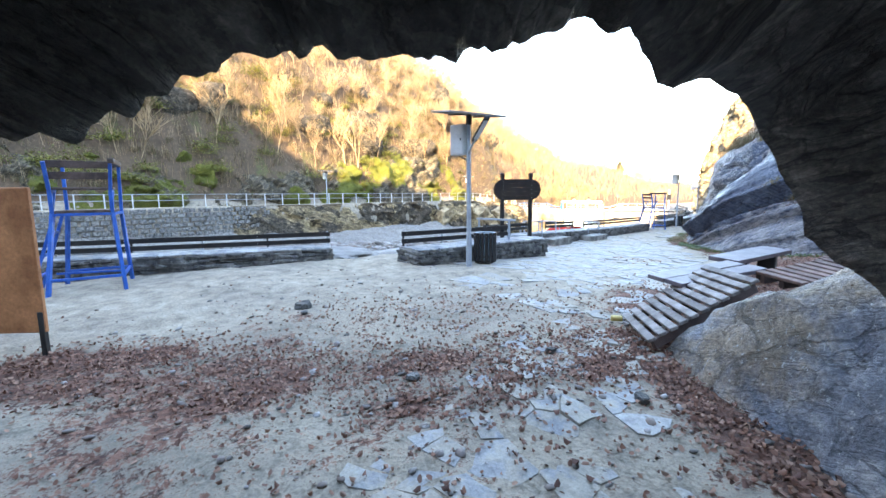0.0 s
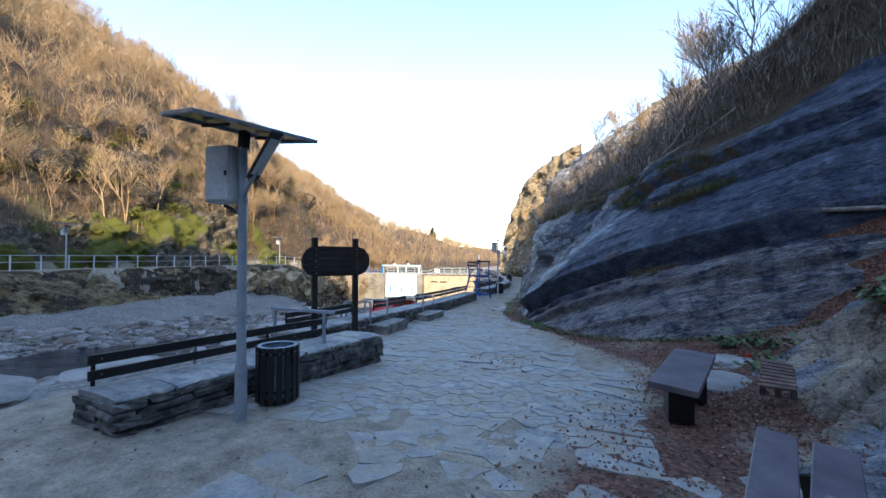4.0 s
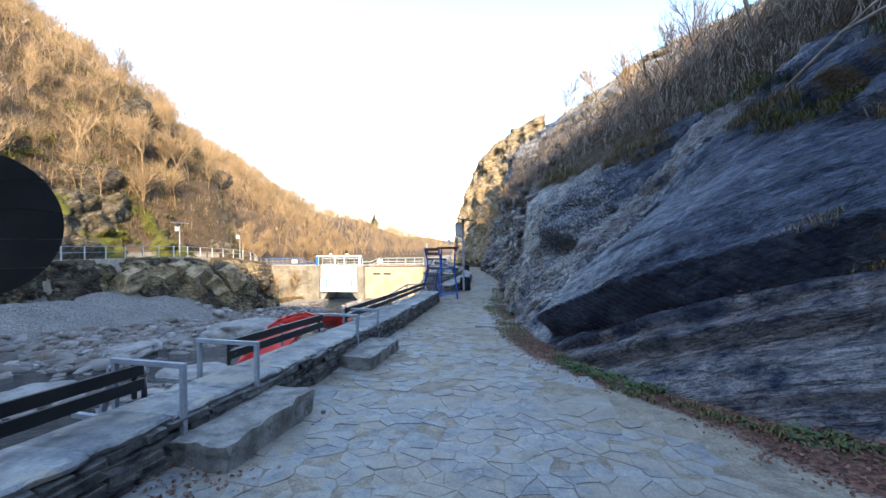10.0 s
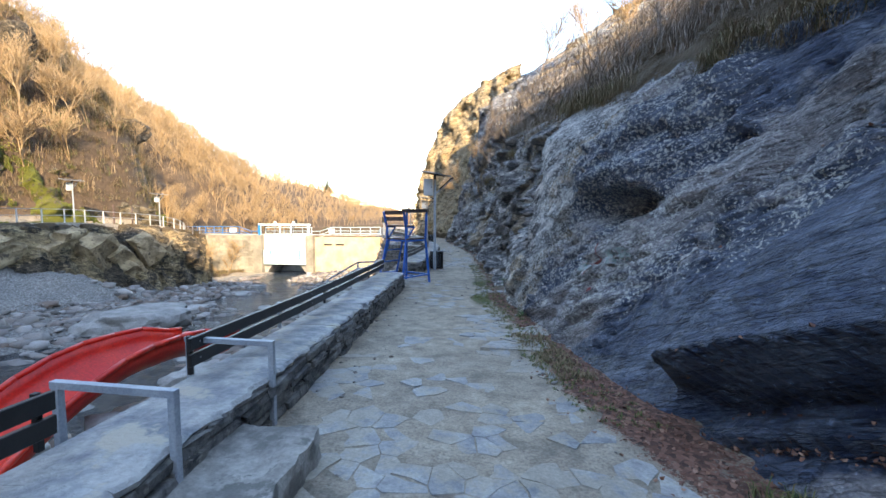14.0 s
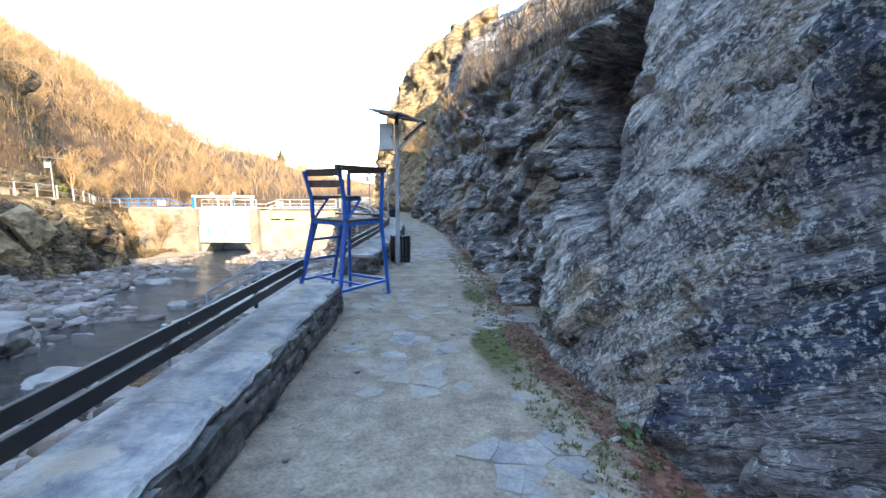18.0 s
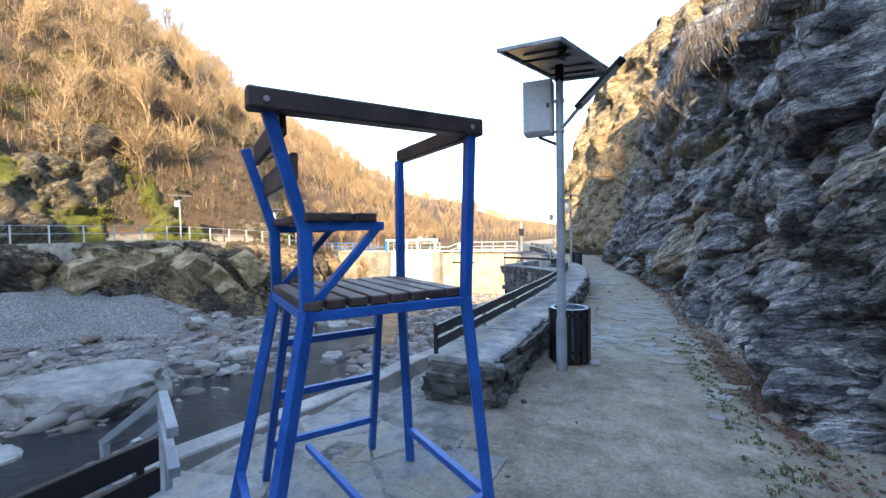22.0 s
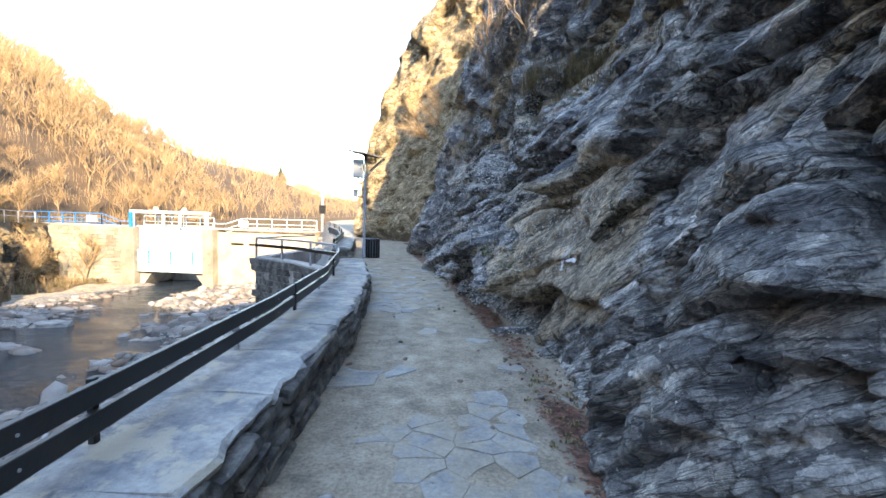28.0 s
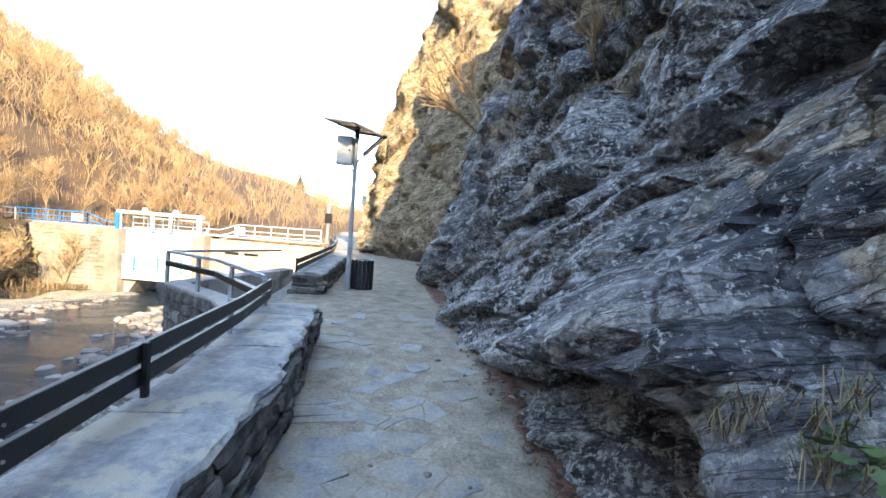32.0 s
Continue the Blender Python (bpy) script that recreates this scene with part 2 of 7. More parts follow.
BED = [(-40, -0.6), (0, -1.0), (10, -1.6), (20, -2.4), (30, -3.2), (35, -3.9), (45, -4.9), (60, -6.0), (71, -6.6), (120, -8.0)]
PROMENADE = [(-100, 0.9), (44, 0.9), (52, 0.5), (58, -0.35), (72, -1.2), (120, -1.2)]
FAR_BANK = -37.0
RIDGE = [(-60, 50), (20, 45), (40, 39), (56, 33.5), (75, 28.5), (100, 20.5), (125, 15.8), (150, 13.0), (190, 10.5), (250, 7.5), (400, 5)]     # the crest of the sunny hillside at x = -75
APRON = [(5, 3.0), (7.0, 0.6), (8, -0.6), (9, -1.2), (9.8, -1.45), (10.5, -1.45), (11.5, -1.3), (12.5, -1.9), (13.8, -2.5), (15, -3.1), (16.5, -3.95), (18, -4.5)]     # front of the leaf-covered slope


def height(x, y):
    """The height of the ground everywhere."""
    g, w, b = lerp(GROUND, y), lerp(WALL, y), lerp(BED, y)
    n = fbm(x * 0.35, y * 0.35, 0, 4, 3)
    start = smooth(9, 4, y)
    path = g + (0.015 + 0.03 * start) * fbm(x * 1.2, y * 1.2, 0, 4, 5) + 0.004 * fbm(x * 6, y * 6, 0, 2, 9)
    bank = smooth(0.15, 3.2 + 2.5 * smooth(12, 4, y), w - 0.72 - x)
    river = b + 0.22 * n + 0.12 * fbm(x * 1.1, y * 1.1, 0, 4, 8) - 0.45 * np.exp(-(((x - stream(y)) / 3.4) ** 2)) + 0.5 * smooth(4, 10, x - stream(y))
    z = path * (1 - bank) + river * bank
    up = smooth(FAR_BANK + 9.0, FAR_BANK + 2.0, x) * smooth(46, 38, y)
    z = z + up * np.maximum(0, -1.7 - b) * (0.95 + 0.12 * n)
    fb = FAR_BANK - 9.0 * smooth(53, 70, y)
    prom = smooth(fb + 0.15, fb - 0.05, x)
    z = z * (1 - prom) + (lerp(PROMENADE, y) + 0.02 * n) * prom
    far = np.maximum(0, fb - 2.6 - x)
    hill = (lerp(RIDGE, y) - lerp(PROMENADE, y)) * np.interp(far / (fb - 2.6 + 75), (0, 0.18, 0.5, 1, 1.6, 3, 12), (0, 0.25, 0.61, 1, 1.2, 1.45, 1.7))
    hill = hill + 5.5 * smooth(40, 51, y) * smooth(67, 60, y) * smooth(0, 3.5, far) * smooth(24, 10, far)
    z = z + hill + smooth(0, 4, far) * (0.9 * n * smooth(1, 3, far) + 1.8 * fbm(x * 0.06, y * 0.06, 0, 3, 12) * smooth(6, 25, far))
    r = np.maximum(0, x - lerp(ROCK, y) - 1.0 - 1.5 * smooth(22, 30, y))
    r0 = lerp([(-10, 0.55), (5, 0.55), (10, 0.8), (18, 0.75), (30, 0.7), (45, 0.75), (52, 0.75), (90, 0.7)], y)
    z = z + r0 * np.minimum(r, 12) + (0.75 - 0.25 * smooth(12, 20, y)) * np.clip(r - 12, 0, 40) + smooth(0, 6, r) * (0.5 * n + 2.0 * fbm(x * 0.06, y * 0.06, 0, 2, 15) * smooth(5, 20, r))
    lead = np.maximum(0, x - lerp(APRON, y))
    z = z + smooth(16.5, 13.0, y) * smooth(6.5, 8.5, y) * np.minimum(0.05 * lead + (0.065 - 0.03 * smooth(11.5, 13.5, y)) * lead ** 2, 0.8 * lead) * smooth(14, 6, lead)
    # unseen mass behind the start, sized and trimmed to throw shade over the valley
    spur = smooth(-32, -18, x + 0.25 * (y + 10)) * np.clip(-2.5 - y, 0, 56.0) * 1.1 * (1 - 0.36 * smooth(22, 46, x))
    return z + spur * (0.93 + 0.05 * n)


def stream(y):
    """The middle of the running water."""
    return lerp([(-40, -26), (0, -24), (12, -20), (22, -17.5), (30, -16.5), (36, -18), (43, -22.5), (52, -25.5), (62, -31), (71, -34), (100, -36)], y)


def axis_lines(parts):
    out = []
    for a, b, step in parts:
        out.append(np.arange(a, b - step * 0.5, step))
    return np.concatenate(out + [np.array([parts[-1][1]])])


# ---- the ground: one sheet to the horizon ----
def ground_material():
    """Sandy earth, with leaf litter, river gravel, grass and hill soil where the sheet's masks say so."""
    mat, nt, bs = nodes_of("ground_earth")
    vec = texcoord(nt)
    big, mid, fine = noise_node(nt, 0.6, 5, 0.6, vec), noise_node(nt, 4, 6, 0.65, vec), noise_node(nt, 38, 5, 0.7, vec)
    vor = nt.nodes.new("ShaderNodeTexVoronoi")
    vor.inputs["Scale"].default_value = 13
    nt.links.new(vec.outputs[0], vor.inputs["Vector"])
    vor2 = nt.nodes.new("ShaderNodeTexVoronoi")
    vor2.inputs["Scale"].default_value = 24
    nt.links.new(vec.outputs[0], vor2.inputs["Vector"])
    sand = ramp(nt, mid.outputs["Fac"], [(0.3, (0.17, 0.15, 0.12)), (0.5, (0.295, 0.252, 0.195)), (0.68, (0.40, 0.35, 0.275))]).outputs[0]
    sand = mix(nt, 0.6, sand, ramp(nt, fine.outputs["Fac"], [(0.34, (0.45, 0.45, 0.46)), (0.5, (0.95, 0.95, 0.95)), (0.64, (1.35, 1.34, 1.32))]).outputs[0], "MULTIPLY")
    litter = ramp(nt, vor2.outputs["Color"], [(0.1, (0.045, 0.022, 0.016)), (0.5, (0.12, 0.052, 0.034)), (0.9, (0.22, 0.11, 0.075))]).outputs[0]
    stones = ramp(nt, vor.outputs["Color"], [(0.1, (0.15, 0.142, 0.13)), (0.55, (0.235, 0.225, 0.21)), (0.95, (0.35, 0.34, 0.32))]).outputs[0]
    stones = mix(nt, ramp(nt, vor.outputs["Distance"], [(0.35, (0, 0, 0)), (0.8, (1, 1, 1))]).outputs[0], stones, (0.10, 0.095, 0.088))
    grass = ramp(nt, fine.outputs["Fac"], [(0.3, (0.035, 0.05, 0.012)), (0.7, (0.12, 0.13, 0.04))]).outputs[0]
    soil = ramp(nt, mid.outputs["Fac"], [(0.3, (0.055, 0.036, 0.022)), (0.55, (0.10, 0.066, 0.040)), (0.75, (0.15, 0.105, 0.064))]).outputs[0]
    col = sand
    for key, colour, soft in (("gravel", stones, 0.25), ("soil", soil, 0.3), ("grass", grass, 0.45), ("leaf", litter, 0.55)):
        at = nt.nodes.new("ShaderNodeAttribute")
        at.attribute_name = key
        edge = math_node(nt, "ADD", at.outputs["Fac"], math_node(nt, "MULTIPLY", math_node(nt, "SUBTRACT", fine.outputs["Fac"], 0.5), soft * 2))
        edge = math_node(nt, "ADD", edge, math_node(nt, "MULTIPLY", math_node(nt, "SUBTRACT", mid.outputs["Fac"], 0.5), soft * 2))
        fac = ramp(nt, edge, [(0.42, (0, 0, 0)), (0.58, (1, 1, 1))]).outputs[0]
        col = mix(nt, fac, col, colour)
    col = mix(nt, 0.5, col, ramp(nt, big.outputs["Fac"], [(0.36, (0.66, 0.66, 0.68)), (0.62, (1.12, 1.10, 1.07))]).outputs[0], "MULTIPLY")
    nt.links.new(col, bs.inputs["Base Color"])
    bs.inputs["Roughness"].default_value = 0.92
    h = math_node(nt, "ADD", math_node(nt, "MULTIPLY", fine.outputs["Fac"], 0.6), math_node(nt, "MULTIPLY", vor2.outputs["Distance"], 0.5))
    bump(nt, bs, math_node(nt, "ADD", h, mid.outputs["Fac"]), 0.6, 0.03)
    return mat


def start_litter(x, y):
    """How thick the leaves lie on the first metres of the walk: a drift from the yard to the foot of the pale slab."""
    drift = 0
    for (x0, y0), (x1, y1), wide in (((-5.0, 0.2), (-2.2, 2.6), 1.15), ((-2.6, 2.2), (-1.2, 4.2), 0.95), ((-1.2, 4.2), (-0.1, 2.7), 0.45)):
        dx, dy = x1 - x0, y1 - y0
        t = np.clip(((x - x0) * dx + (y - y0) * dy) / (dx * dx + dy * dy), 0, 1)
        drift = np.maximum(drift, smooth(wide, wide * 0.35, np.hypot(x - x0 - t * dx, y - y0 - t * dy)))
    bare = smooth(-0.15, 0.5, fbm(x * 0.9, y * 0.9, 0, 3, 88)) * 0.45
    return np.clip(drift - bare, 0, 1)


M_GROUND = ground_material()
gx = axis_lines([(-900, -300, 100), (-300, -120, 15), (-120, -60, 3), (-60, -39, 0.6), (-39, -36, 0.15), (-36, -12, 0.4), (-12, 2.5, 0.13), (2.5, 12, 0.6), (12, 60, 3), (60, 300, 20), (300, 900, 100)])
gy = axis_lines([(-400, -40, 30), (-40, -8, 2), (-8, 0, 0.3), (0, 48, 0.16), (48, 76, 0.4), (76, 130, 2), (130, 300, 10), (300, 1500, 100)])
GX, GY = np.meshgrid(gx, gy)
GZ = height(GX, GY)
wall_x, rock_x = lerp(WALL, GY), lerp(ROCK, GY)
on_path = smooth(-0.9, -0.6, GX - wall_x)
nz = fbm(GX * 0.8, GY * 0.8, 0, 3, 21)
litter = np.maximum(smooth(0.75 - 0.4 * smooth(18, 24, GY), 0.1, np.abs(GX - rock_x + 0.1)) * smooth(6, 12, GY) * (0.85 + 0.3 * nz - 0.25 * smooth(18, 24, GY)), 0)
litter = np.maximum(litter, start_litter(GX, GY) * (0.85 + 0.35 * nz))
litter = np.maximum(litter, 0.50 * smooth(4.6, 1.8, np.hypot(GX + 2.4, GY - 2.2)) * (0.9 + 0.3 * nz))
litter = np.maximum(litter, smooth(2.0, 0.7, np.hypot((GX + 1.0) * 0.9, (GY - 6.9) * 0.55)) * (0.62 + 0.4 * nz))
litter = np.maximum(litter, smooth(-0.3, 0.4, GX - lerp(APRON, GY)) * smooth(7, 9, GY) * smooth(16.5, 14, GY) * (0.72 + 0.3 * nz))
litter = np.maximum(litter, smooth(0.5, 0.12, np.abs(GX - wall_x - 0.22)) * smooth(10.5, 11, GY) * smooth(13.2, 12.2, GY) * 0.8)
gravel = (1 - on_path) * smooth(FAR_BANK - 0.1, FAR_BANK + 0.3, GX) * smooth(140, 90, GY)
soil = np.maximum(smooth(FAR_BANK - 2.4, FAR_BANK - 3.4, GX), smooth(0.9, 2.0, GX - rock_x)) * 0.95
grass = smooth(0.1, 0.5, nz) * 0.5 * smooth(FAR_BANK - 2.6, FAR_BANK - 4, GX) * smooth(-60, -44, GX)
grass = np.maximum(grass, smooth(0.5, 0.15, np.abs(GX - rock_x + 0.45)) * smooth(18, 22, GY) * smooth(34, 28, GY) * (0.36 + 0.4 * nz))
grass = np.maximum(grass, smooth(2.2, 0.6, np.abs(GX + 27)) * smooth(32, 26, GY) * smooth(8, 16, GY) * (0.55 + 0.35 * nz))
ground = grid_object("ground", np.stack([GX, GY, GZ], -1), M_GROUND, attrs=(("leaf", litter), ("gravel", gravel), ("soil", soil), ("grass", grass)))
tagged(ground, "sandy earth path with leaf litter and stony riverbed", "ground", kind="structure")


# ---- the cliff along the path ----
def rock_material(name, dark, light, tan, lichen, rough=0.6, bed=4.0, streak=1.0, stops=(0.36, 0.52, 0.68), plate=0.8, dip=23.0, seams=0.85, grain=0.75, moss=((0.05, 0.036, 0.022), (0.125, 0.088, 0.05), (0.085, 0.095, 0.03))):
    """Layered schist: dark beds, paler weathered faces, cracks, tan and mossy stains, pale lichen specks."""
    mat, nt, bs = nodes_of(name)
    vec = texcoord(nt)
    turned = nt.nodes.new("ShaderNodeMapping")
    turned.inputs["Rotation"].default_value = (radians(dip), radians(8), 0)
    nt.links.new(vec.outputs[0], turned.inputs["Vector"])
    beds = nt.nodes.new("ShaderNodeMapping")
    beds.inputs["Scale"].default_value = (0.8, 0.8, bed)
    nt.links.new(turned.outputs[0], beds.inputs["Vector"])
    layer = noise_node(nt, 2.2, 9, 0.72, beds)
    mid, fine = noise_node(nt, 2.6, 8, 0.7, vec), noise_node(nt, 34, 7, 0.75, vec)
    warp = nt.nodes.new("ShaderNodeMix")
    warp.data_type = "VECTOR"
    warp.inputs[0].default_value = 0.22
    nt.links.new(beds.outputs[0], warp.inputs[4])
    nt.links.new(mid.outputs["Color"], warp.inputs[5])
    shards = []
    for scale in (3.4, 11.0):
        v = nt.nodes.new("ShaderNodeTexVoronoi")
        v.inputs["Scale"].default_value = scale
        nt.links.new(warp.outputs[1], v.inputs["Vector"])
        shards.append(v)
    tones = math_node(nt, "ADD", math_node(nt, "MULTIPLY", shards[0].outputs["Color"], 0.5), math_node(nt, "MULTIPLY", shards[1].outputs["Color"], 0.5))
    tone = math_node(nt, "ADD", math_node(nt, "MULTIPLY", layer.outputs["Fac"], streak), math_node(nt, "MULTIPLY", mid.outputs["Fac"], 1 - streak))
    tone = math_node(nt, "ADD", tone, math_node(nt, "MULTIPLY", math_node(nt, "SUBTRACT", tones, 0.5), 0.22 * plate))
    col = ramp(nt, tone, [(stops[0], dark), (stops[1], tuple(0.65 * a + 0.35 * b for a, b in zip(dark, light))), (stops[2], light)]).outputs[0]
    at = nt.nodes.new("ShaderNodeAttribute")
    at.attribute_name = "tan"
    warm = math_node(nt, "ADD", at.outputs["Fac"], math_node(nt, "MULTIPLY", math_node(nt, "SUBTRACT", mid.outputs["Fac"], 0.5), 1.3))
    warm = math_node(nt, "ADD", warm, math_node(nt, "MULTIPLY", math_node(nt, "SUBTRACT", shards[0].outputs["Color"], 0.5), 0.35 * plate))
    col = mix(nt, ramp(nt, warm, [(0.40, (0, 0, 0)), (0.66, (1, 1, 1))]).outputs[0], col, mix(nt, ramp(nt, layer.outputs["Fac"], [(0.35, (1, 1, 1)), (0.6, (0, 0, 0))]).outputs[0], tan, tuple(0.5 * c for c in tan)))
    col = mix(nt, plate, col, ramp(nt, tones, [(0.2, (0.52, 0.53, 0.55)), (0.5, (1.05, 1.05, 1.05)), (0.8, (1.5, 1.48, 1.44))]).outputs[0], "MULTIPLY")
    split = None
    for scale, wide, deep in ((1.5, 0.022, 0.25), (4.6, 0.035, 0.45)):
        v = nt.nodes.new("ShaderNodeTexVoronoi")
        v.feature = "DISTANCE_TO_EDGE"
        v.inputs["Scale"].default_value = scale
        nt.links.new(warp.outputs[1], v.inputs["Vector"])
        cut = ramp(nt, v.outputs["Distance"], [(0.0, (deep,) * 3), (wide, (1, 1, 1))]).outputs[0]
        split = cut if split is None else mix(nt, 1.0, split, cut, "MULTIPLY")
    col = mix(nt, 0.35 + 0.5 * plate, col, split, "MULTIPLY")
    lines = nt.nodes.new("ShaderNodeMapping")
    lines.inputs["Scale"].default_value = (0.55, 0.55, 5.0)
    nt.links.new(turned.outputs[0], lines.inputs["Vector"])
    thin = nt.nodes.new("ShaderNodeMapping")
    thin.inputs["Scale"].default_value = (1.5, 1.5, 13.0)
    nt.links.new(turned.outputs[0], thin.inputs["Vector"])
    leafs = noise_node(nt, 1.3, 4, 0.6, thin, 0.3)
    flake = ramp(nt, math_node(nt, "ABSOLUTE", math_node(nt, "SUBTRACT", leafs.outputs["Fac"], 0.5)), [(0.0, (0.30, 0.30, 0.31)), (0.035, (1, 1, 1))]).outputs[0]
    col = mix(nt, 0.8 * seams, col, flake, "MULTIPLY")
    seam = noise_node(nt, 1.1, 5, 0.6, lines, 0.25)
    gap = ramp(nt, math_node(nt, "ABSOLUTE", math_node(nt, "SUBTRACT", seam.outputs["Fac"], 0.5)), [(0.0, (0.16, 0.16, 0.17)), (0.016, (1, 1, 1))]).outputs[0]
    col = mix(nt, seams, col, gap, "MULTIPLY")
    col = mix(nt, grain, col, ramp(nt, fine.outputs["Fac"], [(0.34, (0.34, 0.34, 0.35)), (0.5, (1.0, 1.0, 1.0)), (0.64, (1.6, 1.6, 1.6))]).outputs[0], "MULTIPLY")
    lat = nt.nodes.new("ShaderNodeAttribute")
    lat.attribute_name = "lichen"
    sp = noise_node(nt, 21, 7, 0.75, vec)
    lic = math_node(nt, "ADD", sp.outputs["Fac"], math_node(nt, "MULTIPLY", math_node(nt, "MINIMUM", lat.outputs["Fac"], 0.7), 0.2))
    col = mix(nt, ramp(nt, lic, [(0.66, (0, 0, 0)), (0.70, (1, 1, 1))]).outputs[0], col, lichen)
    mat_a = nt.nodes.new("ShaderNodeAttribute")
    mat_a.attribute_name = "moss"
    gm = math_node(nt, "ADD", mat_a.outputs["Fac"], math_node(nt, "MULTIPLY", math_node(nt, "SUBTRACT", mid.outputs["Fac"], 0.5), 1.4))
    gcol = ramp(nt, fine.outputs["Fac"], [(0.3, moss[0]), (0.55, moss[1]), (0.75, moss[2])]).outputs[0]
    mossy = ramp(nt, gm, [(0.5, (0, 0, 0)), (0.66, (1, 1, 1))]).outputs[0]
    col = mix(nt, mossy, col, gcol)
    nt.links.new(col, bs.inputs["Base Color"])
    rr = ramp(nt, fine.outputs["Fac"], [(0.3, (rough - 0.12,) * 3), (0.7, (rough + 0.25,) * 3)]).outputs[0]
    nt.links.new(mix(nt, mossy, rr, 0.95), bs.inputs["Roughness"])
    h = math_node(nt, "ADD", math_node(nt, "MULTIPLY", layer.outputs["Fac"], 1.5 * streak), math_node(nt, "MULTIPLY", fine.outputs["Fac"], 0.55))
    h = math_node(nt, "ADD", h, math_node(nt, "MULTIPLY", tones, 1.6 * plate))
    h = math_node(nt, "ADD", h, math_node(nt, "MULTIPLY", gap, 0.7 * seams))
    h = math_node(nt, "ADD", h, math_node(nt, "MULTIPLY", split, 0.3 + 0.5 * plate))
    h = math_node(nt, "ADD", h, math_node(nt, "MULTIPLY", flake, 0.45 * seams))
    bump(nt, bs, math_node(nt, "ADD", h, math_node(nt, "MULTIPLY", mid.outputs["Fac"], 1.2)), 0.9, 0.075)
    return mat


M_ROCK = rock_material("dark_schist", (0.12, 0.125, 0.14), (0.58, 0.57, 0.55), (0.50, 0.42, 0.32), (0.66, 0.67, 0.64), 0.55, 1.7, 0.3, (0.37, 0.48, 0.62), 1.0, 42.0)
M_SLATE = rock_material("blue_slate", (0.032, 0.052, 0.105), (0.23, 0.28, 0.36), (0.40, 0.385, 0.395), (0.60, 0.61, 0.57), 0.36, 3.2, 0.3, (0.40, 0.54, 0.70), 0.45, 26.0, seams=0.85, grain=0.6)
# tan rock of the gorge head, its sunlit pale gold put into the colour
M_PALE = rock_material("sun_tinted_rock", (0.36, 0.28, 0.17), (0.60, 0.51, 0.37), (0.48, 0.34, 0.19), (0.6, 0.55, 0.45), 0.85, 1.6, 0.4)
# its tan tone carries the look of sun on the far bank
M_BANKROCK = rock_material("bank_rock", (0.03, 0.026, 0.021), (0.26, 0.21, 0.15), (0.46, 0.35, 0.20), (0.4, 0.38, 0.3), 0.85, 2.2, 0.3)
M_HILLROCK = rock_material("mossy_hill_rock", (0.05, 0.045, 0.035), (0.34, 0.28, 0.19), (0.36, 0.28, 0.15), (0.4, 0.38, 0.25), 0.85, 2.0, 0.5, dip=-35.0, moss=((0.035, 0.045, 0.010), (0.13, 0.14, 0.018), (0.25, 0.24, 0.035)))


def steps(q, seed, sharp=0.12):
    """Random ledges: a level for each bed of q, with short risers between."""
    f = np.floor(q)
    a, b = rand3(f.astype(np.int64), 0, 0, seed), rand3(f.astype(np.int64) + 1, 0, 0, seed)
    return a + (b - a) * smooth(1 - sharp, 1, q - f)


def plates(u, v, seed, tilt_u=0.5, tilt_v=0.5, dip=0.0):
    """Broken plates: the nearest of scattered centres gives each point a level and a tilt; also the nearness to the plate's edge."""
    iu, iv = np.floor(u).astype(np.int64), np.floor(v).astype(np.int64)
    best, second = np.full(np.shape(u), 9.0), np.full(np.shape(u), 9.0)
    level = np.zeros(np.shape(u))
    for a in (-1, 0, 1):
        for b in (-1, 0, 1):
            cu, cv = iu + a, iv + b
            pu, pv = cu + 0.1 + 0.8 * rand3(cu, cv, 0, seed), cv + 0.1 + 0.8 * rand3(cu, cv, 1, seed)
            d = np.hypot(u - pu, v - pv)
            here = rand3(cu, cv, 2, seed) - 0.5 + tilt_u * (rand3(cu, cv, 3, seed) - 0.5) * (u - pu) * 2 + (tilt_v * (rand3(cu, cv, 4, seed) - 0.5) * 2 + dip) * (v - pv)
            near = d < best
            second = np.where(near, best, np.minimum(second, d))
            level = np.where(near, here, level)
            best = np.where(near, d, best)
    return level, second - best


def joints(u, v, seed, tilt=0.6):
    """Jointed rock: uneven courses across v, cut into blocks along u; each has a level and a tilt. Also the nearness to a joint."""
    row = np.floor(v).astype(np.int64)
    uu = u * (0.7 + 0.7 * rand3(row, 0, 7, seed)) + 9.0 * rand3(row, 0, 1, seed)
    cell = np.floor(uu).astype(np.int64)
    fu, fv = uu - cell, v - row
    level = rand3(cell, row, 2, seed) - 0.5 + tilt * (rand3(cell, row, 3, seed) - 0.5) * (fu - 0.5) * 2 + tilt * (rand3(cell, row, 4, seed) - 0.2) * (fv - 0.5)
    return level, np.minimum(np.minimum(fu, 1 - fu) * 0.8, np.minimum(fv, 1 - fv))


def blocks(u, v, w, seed):
    """Broken faces at three sizes."""
    out = 0
    for s, k in ((1.0, 1.0), (2.3, 0.5), (5.1, 0.22)):
        out = out + k * plates(np.asarray(u) * s, np.asarray(v) * s, seed + int(s * 10), 0.8, 0.8)[0]
    return out


